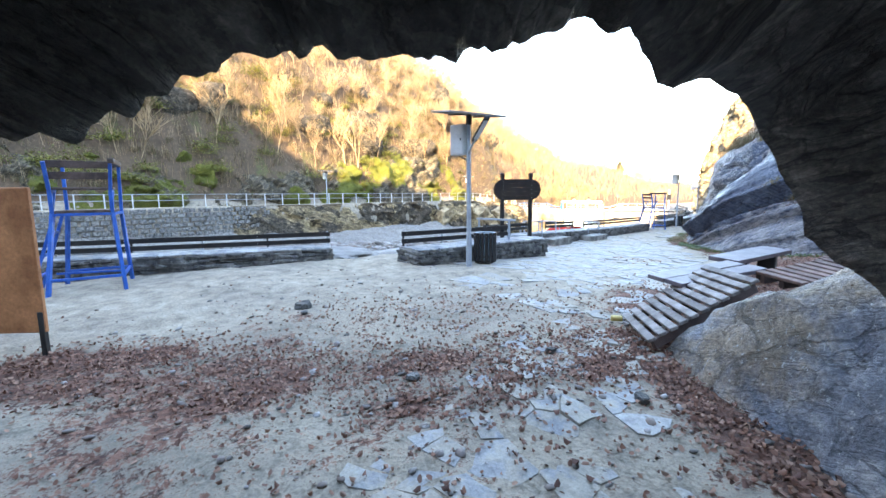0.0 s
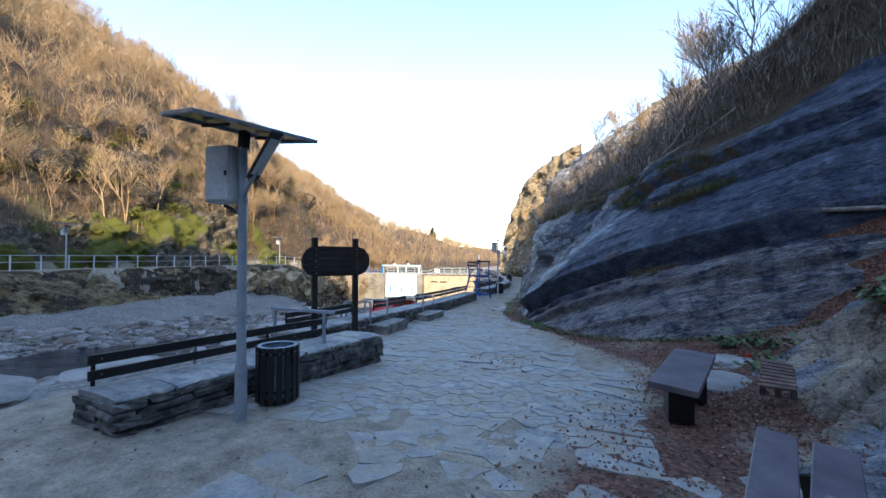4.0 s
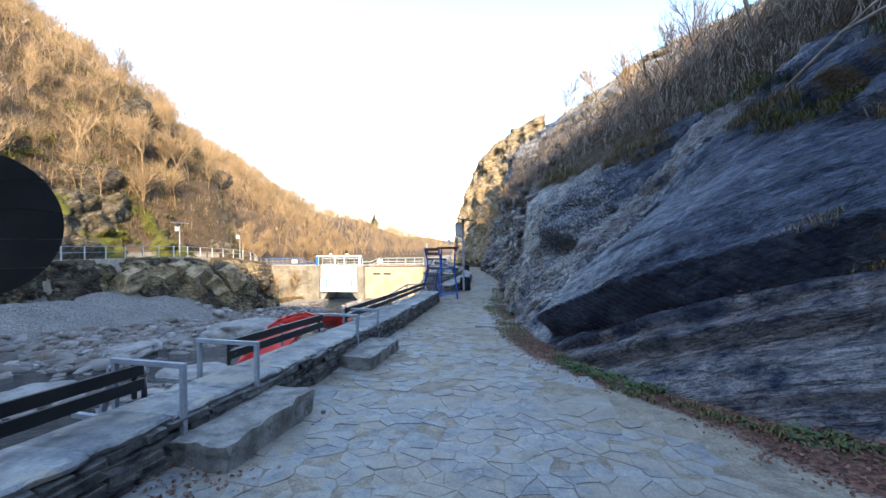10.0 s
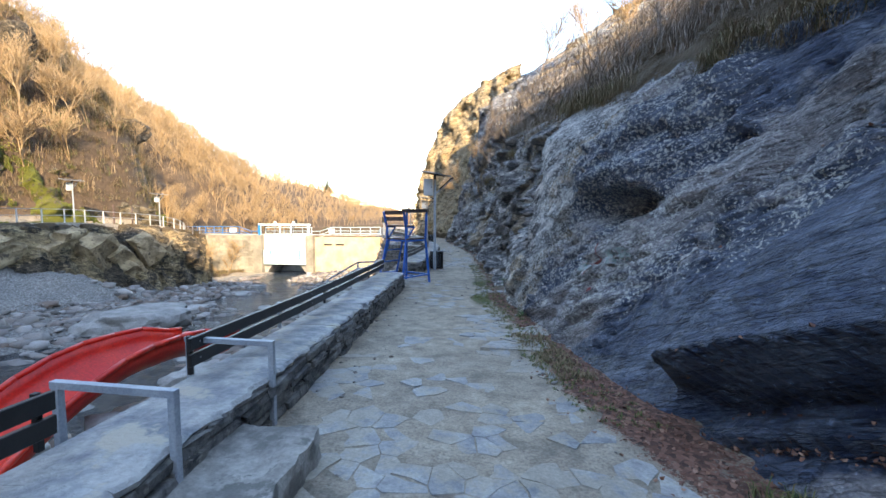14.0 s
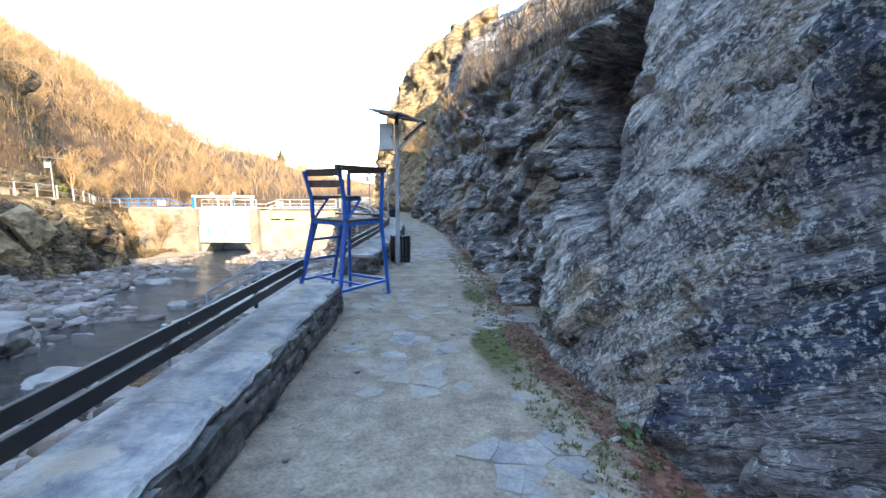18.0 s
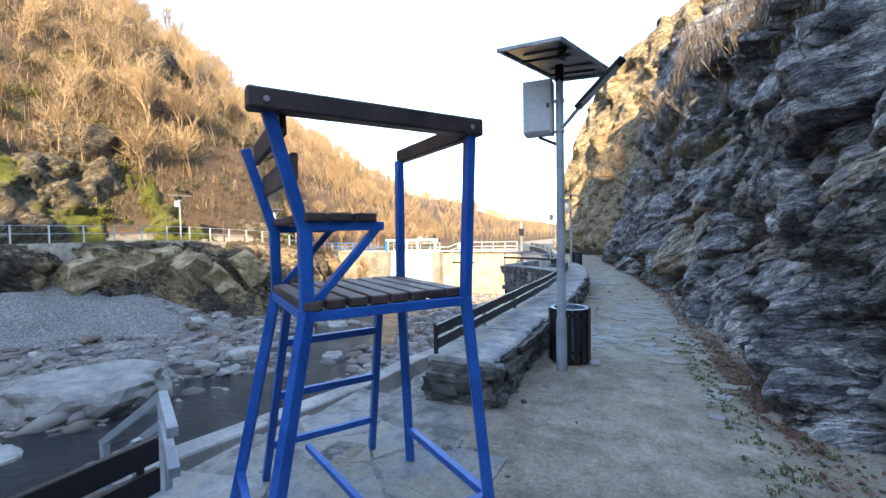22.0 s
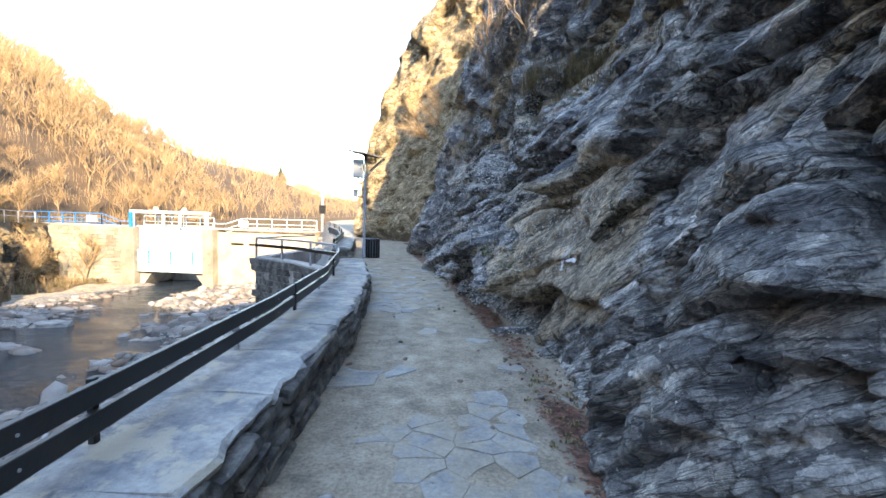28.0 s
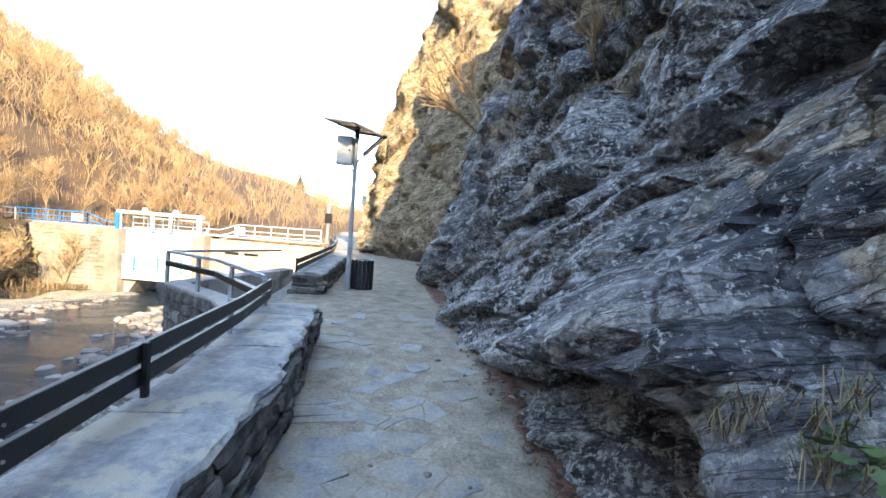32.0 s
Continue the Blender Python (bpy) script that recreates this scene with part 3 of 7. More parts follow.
def cliff_base(y, hh):
    """The cliff's plain shape: x at a height hh above the path."""
    lean = lerp([(3, 0.9), (8, 1.15), (12, 1.05), (15, 0.9), (18, 0.74), (20.5, 0.72), (22.5, 0.36), (24.5, 0.2), (30, 0.27), (36, 0.32), (42, 0.3), (50, 0.22), (60, 0.25), (80, 0.5)], y)
    turn = lerp([(3, 2), (18, 5.0), (23, 3.6), (27, 4.4), (33, 5.6), (40, 7.6), (46, 10.0), (50, 11.5), (58, 12), (80, 12)], y)
    lean2 = lerp([(3, 1.0), (14, 0.95), (18, 1.05), (22, 1.25), (28, 1.5), (50, 1.55), (80, 1.6)], y)
    return lerp(ROCK, y) + lean * np.minimum(hh, turn) + lean2 * np.maximum(0, hh - turn)


def cliff(y, hh):
    """A point of the cliff."""
    slab = smooth(24.2, 23.0, y)
    rough = smooth(23.2, 24.8, y)
    bend = 0.10 * vnoise(y * 0.5, hh * 0.5, 0, 4)
    q = hh + 0.5 * y + bend
    scaly = smooth(20.0, 21.2, y + 0.6 * hh)
    off = 0.05 * (steps(q / 1.3, 31, 0.05) - 0.5) + 0.045 * (steps(q / 0.37, 32, 0.08) - 0.5) + (0.014 + 0.03 * scaly) * (steps(q / 0.085, 33, 0.25) - 0.5)
    for q0, y0, y1, deep, tall in ((9.85, 11.0, 18.9, 0.50, 2.6), (8.95, 9.0, 18.2, 0.16, 0.6), (9.4, 14.6, 18.6, 0.12, 0.4), (11.9, 8.0, 16.6, 0.22, 1.6), (12.7, 8.0, 17.2, 0.26, 1.3)):
        span = smooth(y0, y0 + 1.2, y) * smooth(y1, y1 - 0.25, y)
        shelf = smooth(q0 - 0.02, q0 + 0.03, q) * smooth(q0 + tall, q0 + 0.15, q) * span
        under = smooth(q0 - 0.36, q0 - 0.12, q) * smooth(q0 + 0.03, q0 - 0.02, q) * span
        off = off - deep * shelf + deep * 0.6 * under
    line = q - 10.75 + 0.02 * np.sin(y * 3.1)
    off = off + 0.05 * np.exp(-((line / 0.035) ** 2)) * smooth(18.6, 17.6, y)
    big, _ = plates(0.28 * y, q * 0.5, 45, 0.6, 0.4)
    s1, c1 = plates(0.9 * y - 0.5 * hh, 1.5 * hh + 1.2 * y, 46, 0.9, 0.7)
    s2, c2 = plates(2.6 * y - 1.4 * hh, 4.2 * hh + 3.2 * y, 48, 0.9, 0.7)
    off = slab * (off + 0.13 * big + 0.12 * fbm(y * 0.35, hh * 0.35, 0, 3, 41) + 0.02 + scaly * (0.20 * s1 + 0.10 * s2 + 0.07 * smooth(0.08, 0, c1)))
    s, r = 0.84 * y - 0.54 * hh, 0.54 * y + 0.84 * hh + 0.25 * vnoise(y * 1.1, hh * 1.1, 0, 6)
    s, r = s + 0.22 * vnoise(y * 0.9, hh * 0.9, 0, 13) + 0.06 * vnoise(y * 3.1, hh * 3.1, 0, 14), r + 0.20 * vnoise(y * 0.8, hh * 0.8, 0, 15) + 0.05 * vnoise(y * 3.3, hh * 3.3, 0, 16)
    p1, e1 = plates(s * 0.40, r * 0.52, 51, 1.2, 0.9, 0.15)
    p2, e2 = joints(s * 0.75, r * 1.15, 57, 0.8)
    p3, e3 = joints(s * 1.9, r * 3.2, 59, 0.9)
    p4, e4 = plates(s * 4.2, r * 6.5, 63, 1.2, 1.0, 0.3)
    crack = 0.20 * smooth(0.06, 0.0, e1) + 0.12 * smooth(0.06, 0.0, e2) + 0.06 * smooth(0.09, 0.0, e3)
    calm = 1 - 0.8 * np.exp(-(((y - 37.7) / 1.15) ** 2 + ((hh - 1.4) / 0.95) ** 2) ** 2)
    calm = calm * (1 - 0.65 * smooth(26.0, 25.6, y))
    off = off + rough * (0.04 + calm * (0.62 * p1 + 0.46 * p2 + 0.20 * p3 + 0.05 * p4 + crack + 0.22 * fbm(y * 0.2, hh * 0.2, 0, 2, 61)))
    off = off + 0.025 * fbm(y * 5, hh * 5, 0, 3, 71)
    foot = smooth(-0.1, 0.6, hh) * (0.8 - 0.4 * rough) + 0.2 + 0.4 * rough
    cave = 2.6 * smooth(24.4, 25.6, y) * smooth(0.1, -0.12, y - 26.75 - 0.8 * (hh - 2.2)) * smooth(1.75, 2.2, hh - 0.15 * (y - 26.4)) * smooth(4.3, 4.0, hh) + 0.4 * np.exp(-(((y - 25.7 - 0.12 * (hh - 1.2)) / 0.06) ** 2)) * smooth(0.3, 0.6, hh) * smooth(2.4, 2.0, hh) + 0.7 * np.exp(-(((y - 22.1 - 0.4 * (hh - 2.35)) / 0.7) ** 2 + ((hh - 2.35) / 0.3) ** 2) ** 2)
    cave = cave + 0.7 * np.exp(-(((y - 39.3) / 0.3) ** 2 + ((hh - 2.5) / 0.22) ** 2) ** 2)
    brow = 0.35 * np.exp(-(((y - 22.2) / 1.1) ** 2 + ((hh - 2.95) / 0.4) ** 2)) + 0.28 * smooth(0.0, 0.08, hh - 2.3 + 0.23 * (y - 38.2)) * smooth(1.3, 0.3, hh - 2.3 + 0.23 * (y - 38.2)) * smooth(39.3, 38.9, y) * smooth(35.6, 36.4, y)
    x = cliff_base(y, hh) + off * foot * 0.95 + cave - brow
    z = lerp(GROUND, y) - 0.25 + hh - 0.45 * off * foot * slab
    return np.stack(np.broadcast_arrays(x, y + 0.12 * rough * foot * p2, z), -1)


def cliff_sheet(name, ys, hs, mat, label):
    yy, hh = np.meshgrid(ys, hs, indexing="ij")
    P = cliff(yy, hh)
    n = fbm(yy * 0.5, hh * 0.5, 0, 3, 91)
    tan = 0.95 * np.exp(-(((yy - 37.9) / 1.15) ** 2 + ((hh - 1.5) / 1.1) ** 2) ** 2) + 0.45 * smooth(24, 30, yy) * (0.35 + n) * smooth(41, 38.5, yy) + 0.75 * np.exp(-(((yy - 24.3) / 0.55) ** 2 + ((hh - 1.1) / 0.6) ** 2)) + 0.35 * smooth(3.4, 5, hh) * smooth(26, 34, yy)
    q = hh + 0.5 * yy
    tan = tan + 0.60 * smooth(9.6, 9.2, q + 0.5 * n) * smooth(18.4, 17.4, yy)
    scaly = smooth(20.2, 21.4, yy + 0.6 * hh + 0.8 * n) * smooth(24.4, 23.2, yy)
    tan = tan + scaly * (0.34 + 0.35 * smooth(3.0, 2.2, hh) * smooth(20.2, 21.0, yy) + 0.7 * vnoise((0.8 * hh + yy) * 1.15, (hh - yy) * 0.2, 0, 97))
    facet = joints((0.84 * yy - 0.54 * hh) * 0.75, (0.54 * yy + 0.84 * hh) * 1.15, 57, 0.0)[0]
    tan = tan + smooth(0.1, 0.35, facet) * 0.50 * smooth(22, 27, yy) - 0.25 * smooth(0.1, -0.3, facet) * smooth(22, 27, yy)
    lichen = scaly * (0.45 + 0.5 * n) * smooth(4.8, 2.0, hh) + smooth(20.6, 22.0, yy) * smooth(26, 24.5, yy) * (0.5 + 0.5 * n) + smooth(30, 34, yy) * (0.3 + 0.3 * n) + smooth(38, 40, yy) * 0.25 * smooth(6, 3, hh) + 0.25 * smooth(0.6, 0.2, hh) * smooth(30, 33, yy)
    moss = smooth(0.45, 0.8, n) * smooth(2.2, 3.4, hh) * smooth(20, 18, yy) * 0.6 + smooth(5.0, 5.9, hh + 0.5 * n - 0.12 * np.maximum(yy - 26, 0) - 0.75 * np.maximum(17 - yy, 0) + 0.5 * smooth(21, 23, yy)) * smooth(60, 24, yy) * 0.95
    ob = grid_object(name, P, mat, smooth_shade=False, attrs=(("tan", tan), ("lichen", lichen), ("moss", moss)))
    return tagged(ob, label, "cliff", kind="structure")


hs_near = np.concatenate([np.arange(-0.2, 4.0, 0.044), np.arange(4.0, 8, 0.10), np.arange(8, 20, 0.35)])
cliff_sheet("cliff_near", np.arange(8.0, 23.0 + 0.03, 0.05), hs_near, M_SLATE, "tilted dark slate slab with mossy ledges beside the path")
cliff_sheet("cliff_middle", np.arange(22.96, 38.5, 0.045), hs_near, M_ROCK, "broken grey schist cliff with brown faces beside the path")
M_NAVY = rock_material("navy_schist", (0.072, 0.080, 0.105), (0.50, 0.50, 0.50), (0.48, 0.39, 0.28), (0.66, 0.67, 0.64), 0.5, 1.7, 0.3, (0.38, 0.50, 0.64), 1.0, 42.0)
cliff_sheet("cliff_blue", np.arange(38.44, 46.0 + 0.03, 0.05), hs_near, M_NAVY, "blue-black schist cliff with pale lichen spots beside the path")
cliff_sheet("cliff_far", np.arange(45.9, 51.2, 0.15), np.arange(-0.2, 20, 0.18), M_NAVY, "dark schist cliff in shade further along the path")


def sunlit_head(u, hh):
    """The head of the gorge wall that stands out into the sun: u runs across its face."""
    hh = hh * lerp([(-0.5, 0.70), (0.5, 0.66), (1.2, 0.60), (1.7, 0.54), (2.0, 0.47), (2.3, 0.3), (2.6, 0.2)], u)
    x = -5.2 - 3.4 * u + 0.06 * hh
    y = 52.0 + 2.9 * u + 0.12 * hh
    over = np.maximum(0, hh - 17.5 + 1.2 * u)
    hh = hh - 0.72 * over
    x, y = x + 0.3 * over, y + 0.9 * over
    b = 0.95 * blocks(u * 1.6 + 0.06 * hh, hh * 0.24, 0, 151) + 0.08 * fbm(u * 9, hh * 2, 0, 3, 160)
    return np.stack([x - 0.5 * b, y - 0.8 * b, hh - 0.9], -1)


uu, hh = np.meshgrid(np.arange(-0.3, 2.6, 0.04), np.arange(0, 23, 0.16), indexing="ij")
n = fbm(uu * 2, hh * 0.4, 0, 3, 95)
tagged(grid_object("cliff_head", sunlit_head(uu, hh), M_PALE, smooth_shade=False, attrs=(("tan", 0.5 * n + 0.1), ("lichen", 0 * n), ("moss", smooth(4, 1, hh) * 0.7))), "tan rock face standing in the sun, sunlit gold painted in", "cliff", kind="structure")

# ---- parapet walls ----
STONES = []
for k in range(10):
    rng = random.Random(100 + k)
    bm = bmesh.new()
    bmesh.ops.create_cube(bm, size=1.0)
    bmesh.ops.bevel(bm, geom=bm.edges[:], offset=0.10, segments=1, affect="EDGES")
    for v in bm.verts:
        v.co += Vector((rng.uniform(-0.09, 0.09), rng.uniform(-0.13, 0.13), rng.uniform(-0.10, 0.10)))
    me = bpy.data.meshes.new("stone")
    bm.to_mesh(me)
    bm.free()
    me.materials.append(M_STONE)
    STONES.append(me)
M_MORTAR = mottled("dark_mortar", (0.06, 0.06, 0.058), (0.15, 0.145, 0.135), 6, 0.95, 0, 0.5, 0.01, 50)


def along(line, s):
    """The point and direction at a length s along a line of (x, y)."""
    for (x0, y0), (x1, y1) in zip(line, line[1:]):
        n = math.hypot(x1 - x0, y1 - y0)
        if s <= n or (x1, y1) == tuple(line[-1]):
            f = s / n
            return Vector((x0 + (x1 - x0) * f, y0 + (y1 - y0) * f, 0)), Vector(((x1 - x0) / n, (y1 - y0) / n, 0))
        s -= n


def length(line):
    return sum(math.hypot(b[0] - a[0], b[1] - a[1]) for a, b in zip(line, line[1:]))


def stone_wall(line, top, width, label, seed, stones_every=0.30, back=1.0):
    """A low schist wall: its path-side face follows the line, its body lies to the line's left; top is a table of (y, z)."""
    rng = random.Random(seed)
    root = thing("parapet_wall", (line[0][0], line[0][1], float(lerp(GROUND, line[0][1]))), 0, label, "wall", kind="structure")
    inv = root.matrix_world.inverted()
    total = length(line)
    cuts = np.linspace(0, total, max(2, int(total / 0.5)) + 1)
    verts, faces = [], []
    for s in cuts:
        p, d = along(line, float(s))
        left = Vector((-d.y, d.x, 0))
        zt, zb = float(lerp(top, p.y)) - 0.05, float(lerp(GROUND, p.y)) - 0.35
        for off, z in ((0.035, zb), (0.035, zt), (width - 0.04, zt), (width - 0.04, zb - back)):
            verts.append(inv @ (p + left * off + Vector((0, 0, z))))
    for i in range(len(cuts) - 1):
        for j in range(4):
            a, b = i * 4 + j, i * 4 + (j + 1) % 4
            faces.append((a, b, b + 4, a + 4))
    faces += [(3, 2, 1, 0), tuple(len(verts) - 4 + k for k in range(4))]
    mesh_object("core", verts, faces, M_MORTAR, root)
    s, count = 0.0, 0
    while s < total - 0.05:
        n = min(rng.uniform(0.5, 1.0), total - s)
        n = total - s if total - s - n < 0.3 else n
        (p0, d0), (p1, d1) = along(line, s), along(line, s + n)
        bm = bmesh.new()
        ring = []
        steps_ = 7
        for k in range(steps_ + 1):
            p, d = along(line, s + n * (0.004 + 0.992 * k / steps_))
            left = Vector((-d.y, d.x, 0))
            z = float(lerp(top, p.y))
            lip = rng.uniform(-0.035, 0.03)
            sec = [(lip + 0.012, -0.06), (lip - 0.004, -0.022 + rng.uniform(-0.01, 0.008)), (lip + 0.025, rng.uniform(-0.008, 0.006)), (width * 0.33, 0.012 + rng.uniform(-0.008, 0.010)), (width * 0.66, 0.010 + rng.uniform(-0.008, 0.008)), (width - 0.02, 0.0), (width, -0.015), (width, -0.06)]
            ring.append([bm.verts.new(inv @ (p + left * a + Vector((0, 0, z + b)))) for a, b in sec])
        for a, b in zip(ring, ring[1:]):
            for i in range(7):
                bm.faces.new((a[i], b[i], b[i + 1], a[i + 1]))
        bm.faces.new(ring[0])
        bm.faces.new(list(reversed(ring[-1])))
        bmesh.ops.recalc_face_normals(bm, faces=bm.faces[:])
        part("cap_slab", bm, M_CAP, root)
        s += n
    faces_of = [(line, 0.0)]
    p, d = along(line, 0.0)
    left = Vector((-d.y, d.x, 0))
    q, e = along(line, total - 1e-4)
    lq = Vector((-e.y, e.x, 0))
    faces_of.append(([tuple((p + left * width)[:2]), tuple(p[:2])], 0.0))
    faces_of.append(([tuple(q[:2]), tuple((q + lq * width)[:2])], 0.0))
    for path, _ in faces_of:
        run = length(path)
        rows = 6
        for row in range(rows + 1):
            s = -rng.uniform(0, 0.15)
            while s < run:
                w = rng.uniform(0.6, 1.9) * stones_every
                mid = min(max(s + w / 2, 0.01), run - 0.01)
                w_in = min(s + w, run) - max(s, 0)
                if w_in > 0.06:
                    pt, dd = along(path, mid)
                    lf = Vector((-dd.y, dd.x, 0))
                    zb, zt = float(lerp(GROUND, pt.y)) - 0.08, float(lerp(top, pt.y)) - 0.055
                    hgt = (zt - zb) / rows
                    zz = zb + (row + 0.5) * hgt + 0.02 * math.sin(3 * mid + row)
                    if zz + hgt * 0.5 < zt + 0.03:
                        ob = new("stone", STONES[rng.randrange(10)])
                        ob.parent = root
                        rot = Matrix((dd, lf, Vector((0, 0, 1)))).transposed().to_4x4()
                        size = (w_in * 0.97, 0.13 + rng.uniform(0, 0.04), hgt * rng.uniform(0.75, 1.25))
                        ob.matrix_local = inv @ Matrix.Translation(pt + lf * (0.065 - rng.uniform(0, 0.05)) + Vector((0, 0, zz))) @ rot @ Euler((rng.uniform(-0.06, 0.06), rng.uniform(-0.05, 0.05), 0)).to_matrix().to_4x4() @ Matrix.Diagonal((*size, 1))
                s += w
    return root


TOP_A, TOP_B = [(5, 0.43), (8, 0.42), (10.5, 0.40)], [(-4, 0.40), (6, 0.44)]
TOP_C = [(10, 0.29), (13, 0.22), (16, 0.12), (20, -0.02), (26.5, -0.17)]
TOP_E = [(29, -0.17), (34, -0.22), (40, -0.28), (46, -0.30), (70, -0.25)]
LINE_A = [(-6.54, 6.02), (-6.2, 8.2), (-5.88, 10.15)]
LINE_B = [(-13.2, -3.2), (-10.3, 1.7), (-8.42, 5.06)]
LINE_C = [(x, y) for y, x in WALL if 10.2 < y < 27]
LINE_E = [(x, y) for y, x in WALL if 29 < y < 44]
LINE_G = [(-10.85, 46.6), (-12.0, 52.0), (-14.2, 59.0), (-16.6, 65.0)]
stone_wall(LINE_A, TOP_A, 0.8, "low schist wall with a wide mortared top", 1)
stone_wall(LINE_B, TOP_B, 0.7, "low mossy schist wall edging the sandy yard", 2)
stone_wall(LINE_C, TOP_C, 0.68, "long low schist parapet with slate capping", 3)
stone_wall(LINE_E, TOP_E, 0.68, "curving low schist parapet with slate capping", 4)
stone_wall(LINE_G, TOP_E, 0.6, "far low parapet beyond the opening", 5, 0.5)


# ---- plank railings on the walls ----
def plank_rail(line, zs, label, post_step=1.5, group="", low=0.10, high=0.235, board=0.105):
    """Two dark planks on steel posts; zs gives the wall top under it as a table of (y, z)."""
    root = thing("plank_railing", (line[0][0], line[0][1], float(lerp(zs, line[0][1]))), 0, label, "railing", group)
    inv = root.matrix_world.inverted()
    total = length(line)
    n = max(2, round(total / post_step) + 1)
    for i in range(n):
        p, d = along(line, 0.06 + (total - 0.12) * i / (n - 1))
        z = float(lerp(zs, p.y))
        left = Vector((-d.y, d.x, 0))
        bm = bar(inv @ (p + left * 0.035 + Vector((0, 0, z - 0.03))), inv @ (p + left * 0.035 + Vector((0, 0, z + high + 0.06))), 0.035, 0.035, 0.003, up=d)
        part("post", bm, M_GALV if i % 2 else M_BLACK, root)
    at = [0.0]
    while at[-1] < total - 0.01:
        at.append(min(at[-1] + 2.6, total) if total - at[-1] - 2.6 > 0.8 else total)
    for h in (low, high):
        for a, b in zip(at, at[1:]):
            (pa, da), (pb, db) = along(line, a), along(line, b - 1e-4)
            za, zb = float(lerp(zs, pa.y)) + h, float(lerp(zs, pb.y)) + h
            plank = part("plank", bar(inv @ (pa + Vector((0, 0, za))), inv @ (pb + Vector((0, 0, zb))), 0.034, board, 0.004), M_DARKWOOD, root)
            part("bolt", tube(inv @ (pa + da * 0.12 + Vector((da.y, -da.x, 0)) * 0.015 + Vector((0, 0, za))), inv @ (pa + da * 0.12 + Vector((da.y, -da.x, 0)) * 0.021 + Vector((0, 0, za))), 0.008, sides=6), M_GALV, plank)
    return root


def offset(line, left_by):
    out = []
    for i, (x, y) in enumerate(line):
        a, b = line[max(i - 1, 0)], line[min(i + 1, len(line) - 1)]
        n = math.hypot(b[0] - a[0], b[1] - a[1])
        out.append((x - (b[1] - a[1]) / n * left_by, y + (b[0] - a[0]) / n * left_by))
    return out


plank_rail([(-7.28, 6.2), (-6.9, 8.3), (-6.62, 9.55)], TOP_A, "black two-plank railing on the wide wall", 1.05, "rails", 0.12, 0.29)
plank_rail(offset(LINE_B, 0.55), TOP_B, "black two-plank railing on the yard wall", 1.3, "rails", 0.10, 0.26)
BACK_C = offset(LINE_C, 0.6)


def clip_line(line, y0, y1):
    ys = [y for _, y in line]
    xs = [x for x, _ in line]
    inner = [(x, y) for x, y in line if y0 < y < y1]
    return [(float(np.interp(y0, ys, xs)), y0)] + inner + [(float(np.interp(y1, ys, xs)), y1)]


RAIL_C = [(y, z + 0.06) for y, z in TOP_C]
plank_rail(clip_line(BACK_C, 10.6, 13.35), RAIL_C, "black two-plank railing beside the notice frame", 1.2, "rails")
plank_rail(clip_line(BACK_C, 14.5, 17.0), RAIL_C, "black two-plank railing between the step openings", 1.2, "rails")
plank_rail(clip_line(BACK_C, 18.1, 26.6), RAIL_C, "long black two-plank railing on the parapet", 1.7, "rails")
BACK_E = offset(LINE_E, 0.58)
plank_rail(BACK_E, [(y, z + 0.02) for y, z in TOP_E], "long curving black two-plank railing", 1.5, "rails")
plank_rail(offset(LINE_G, 0.5), TOP_E, "far black two-plank railing", 2.0, "rails")


# ---- steel guard rails where steps cross the wall ----
def pipe_run(name, points, r, mat, parent):
    """Straight square tubes from point to point, each a part."""
    inv = parent.matrix_world.inverted()
    for a, b in zip(points, points[1:]):
        part(name, bar(inv @ Vector(a), inv @ Vector(b), r, r, 0.003, up=(0, 0, 1) if abs(a[2] - b[2]) < 0.2 else (1, 0, 0)), mat, parent)


def guard(x, y, ztop, zfoot, reach, label):
    """A square-tube guard: a foot post beside the wall, an arm over it, and a post at the back."""
    root = thing("steel_guard_rail", (x, y, zfoot), 0, label, "railing", "step guards")
    pipe_run("front_post", [(x, y, zfoot - 0.05), (x, y, ztop - 0.02)], 0.045, M_GREYPAINT, root)
    pipe_run("arm", [(x + 0.022, y, ztop), (x - reach, y + 0.05, ztop)], 0.045, M_GREYPAINT, root)
    pipe_run("back_post", [(x - reach + 0.03, y + 0.05, ztop - 0.02), (x - reach + 0.03, y + 0.05, ztop - 0.5)], 0.045, M_GREYPAINT, root)
    return root


for gy_, zt in ((13.15, 0.62), (14.15, 0.58), (17.1, 0.40), (18.25, 0.33)):
    gx_ = float(lerp(WALL, gy_)) + 0.03
    guard(gx_, gy_, zt, float(lerp(GROUND, gy_)), 0.8, "grey square-tube guard rail crossing the wall")


cross = thing("steel_guard_rail", (-6.35, 9.08, 0.40), 0, "grey square-tube guard rail over the wide wall", "railing", "step guards")
pipe_run("arm", [(-7.46, 9.14, 0.93), (-6.12, 9.05, 0.93)], 0.05, M_GREYPAINT, cross)
pipe_run("back_post", [(-7.38, 9.13, 0.91), (-7.38, 9.13, -0.2)], 0.045, M_GREYPAINT, cross)
pipe_run("front_post", [(-6.32, 9.065, 0.91), (-6.32, 9.065, 0.38)], 0.045, M_GREYPAINT, cross)


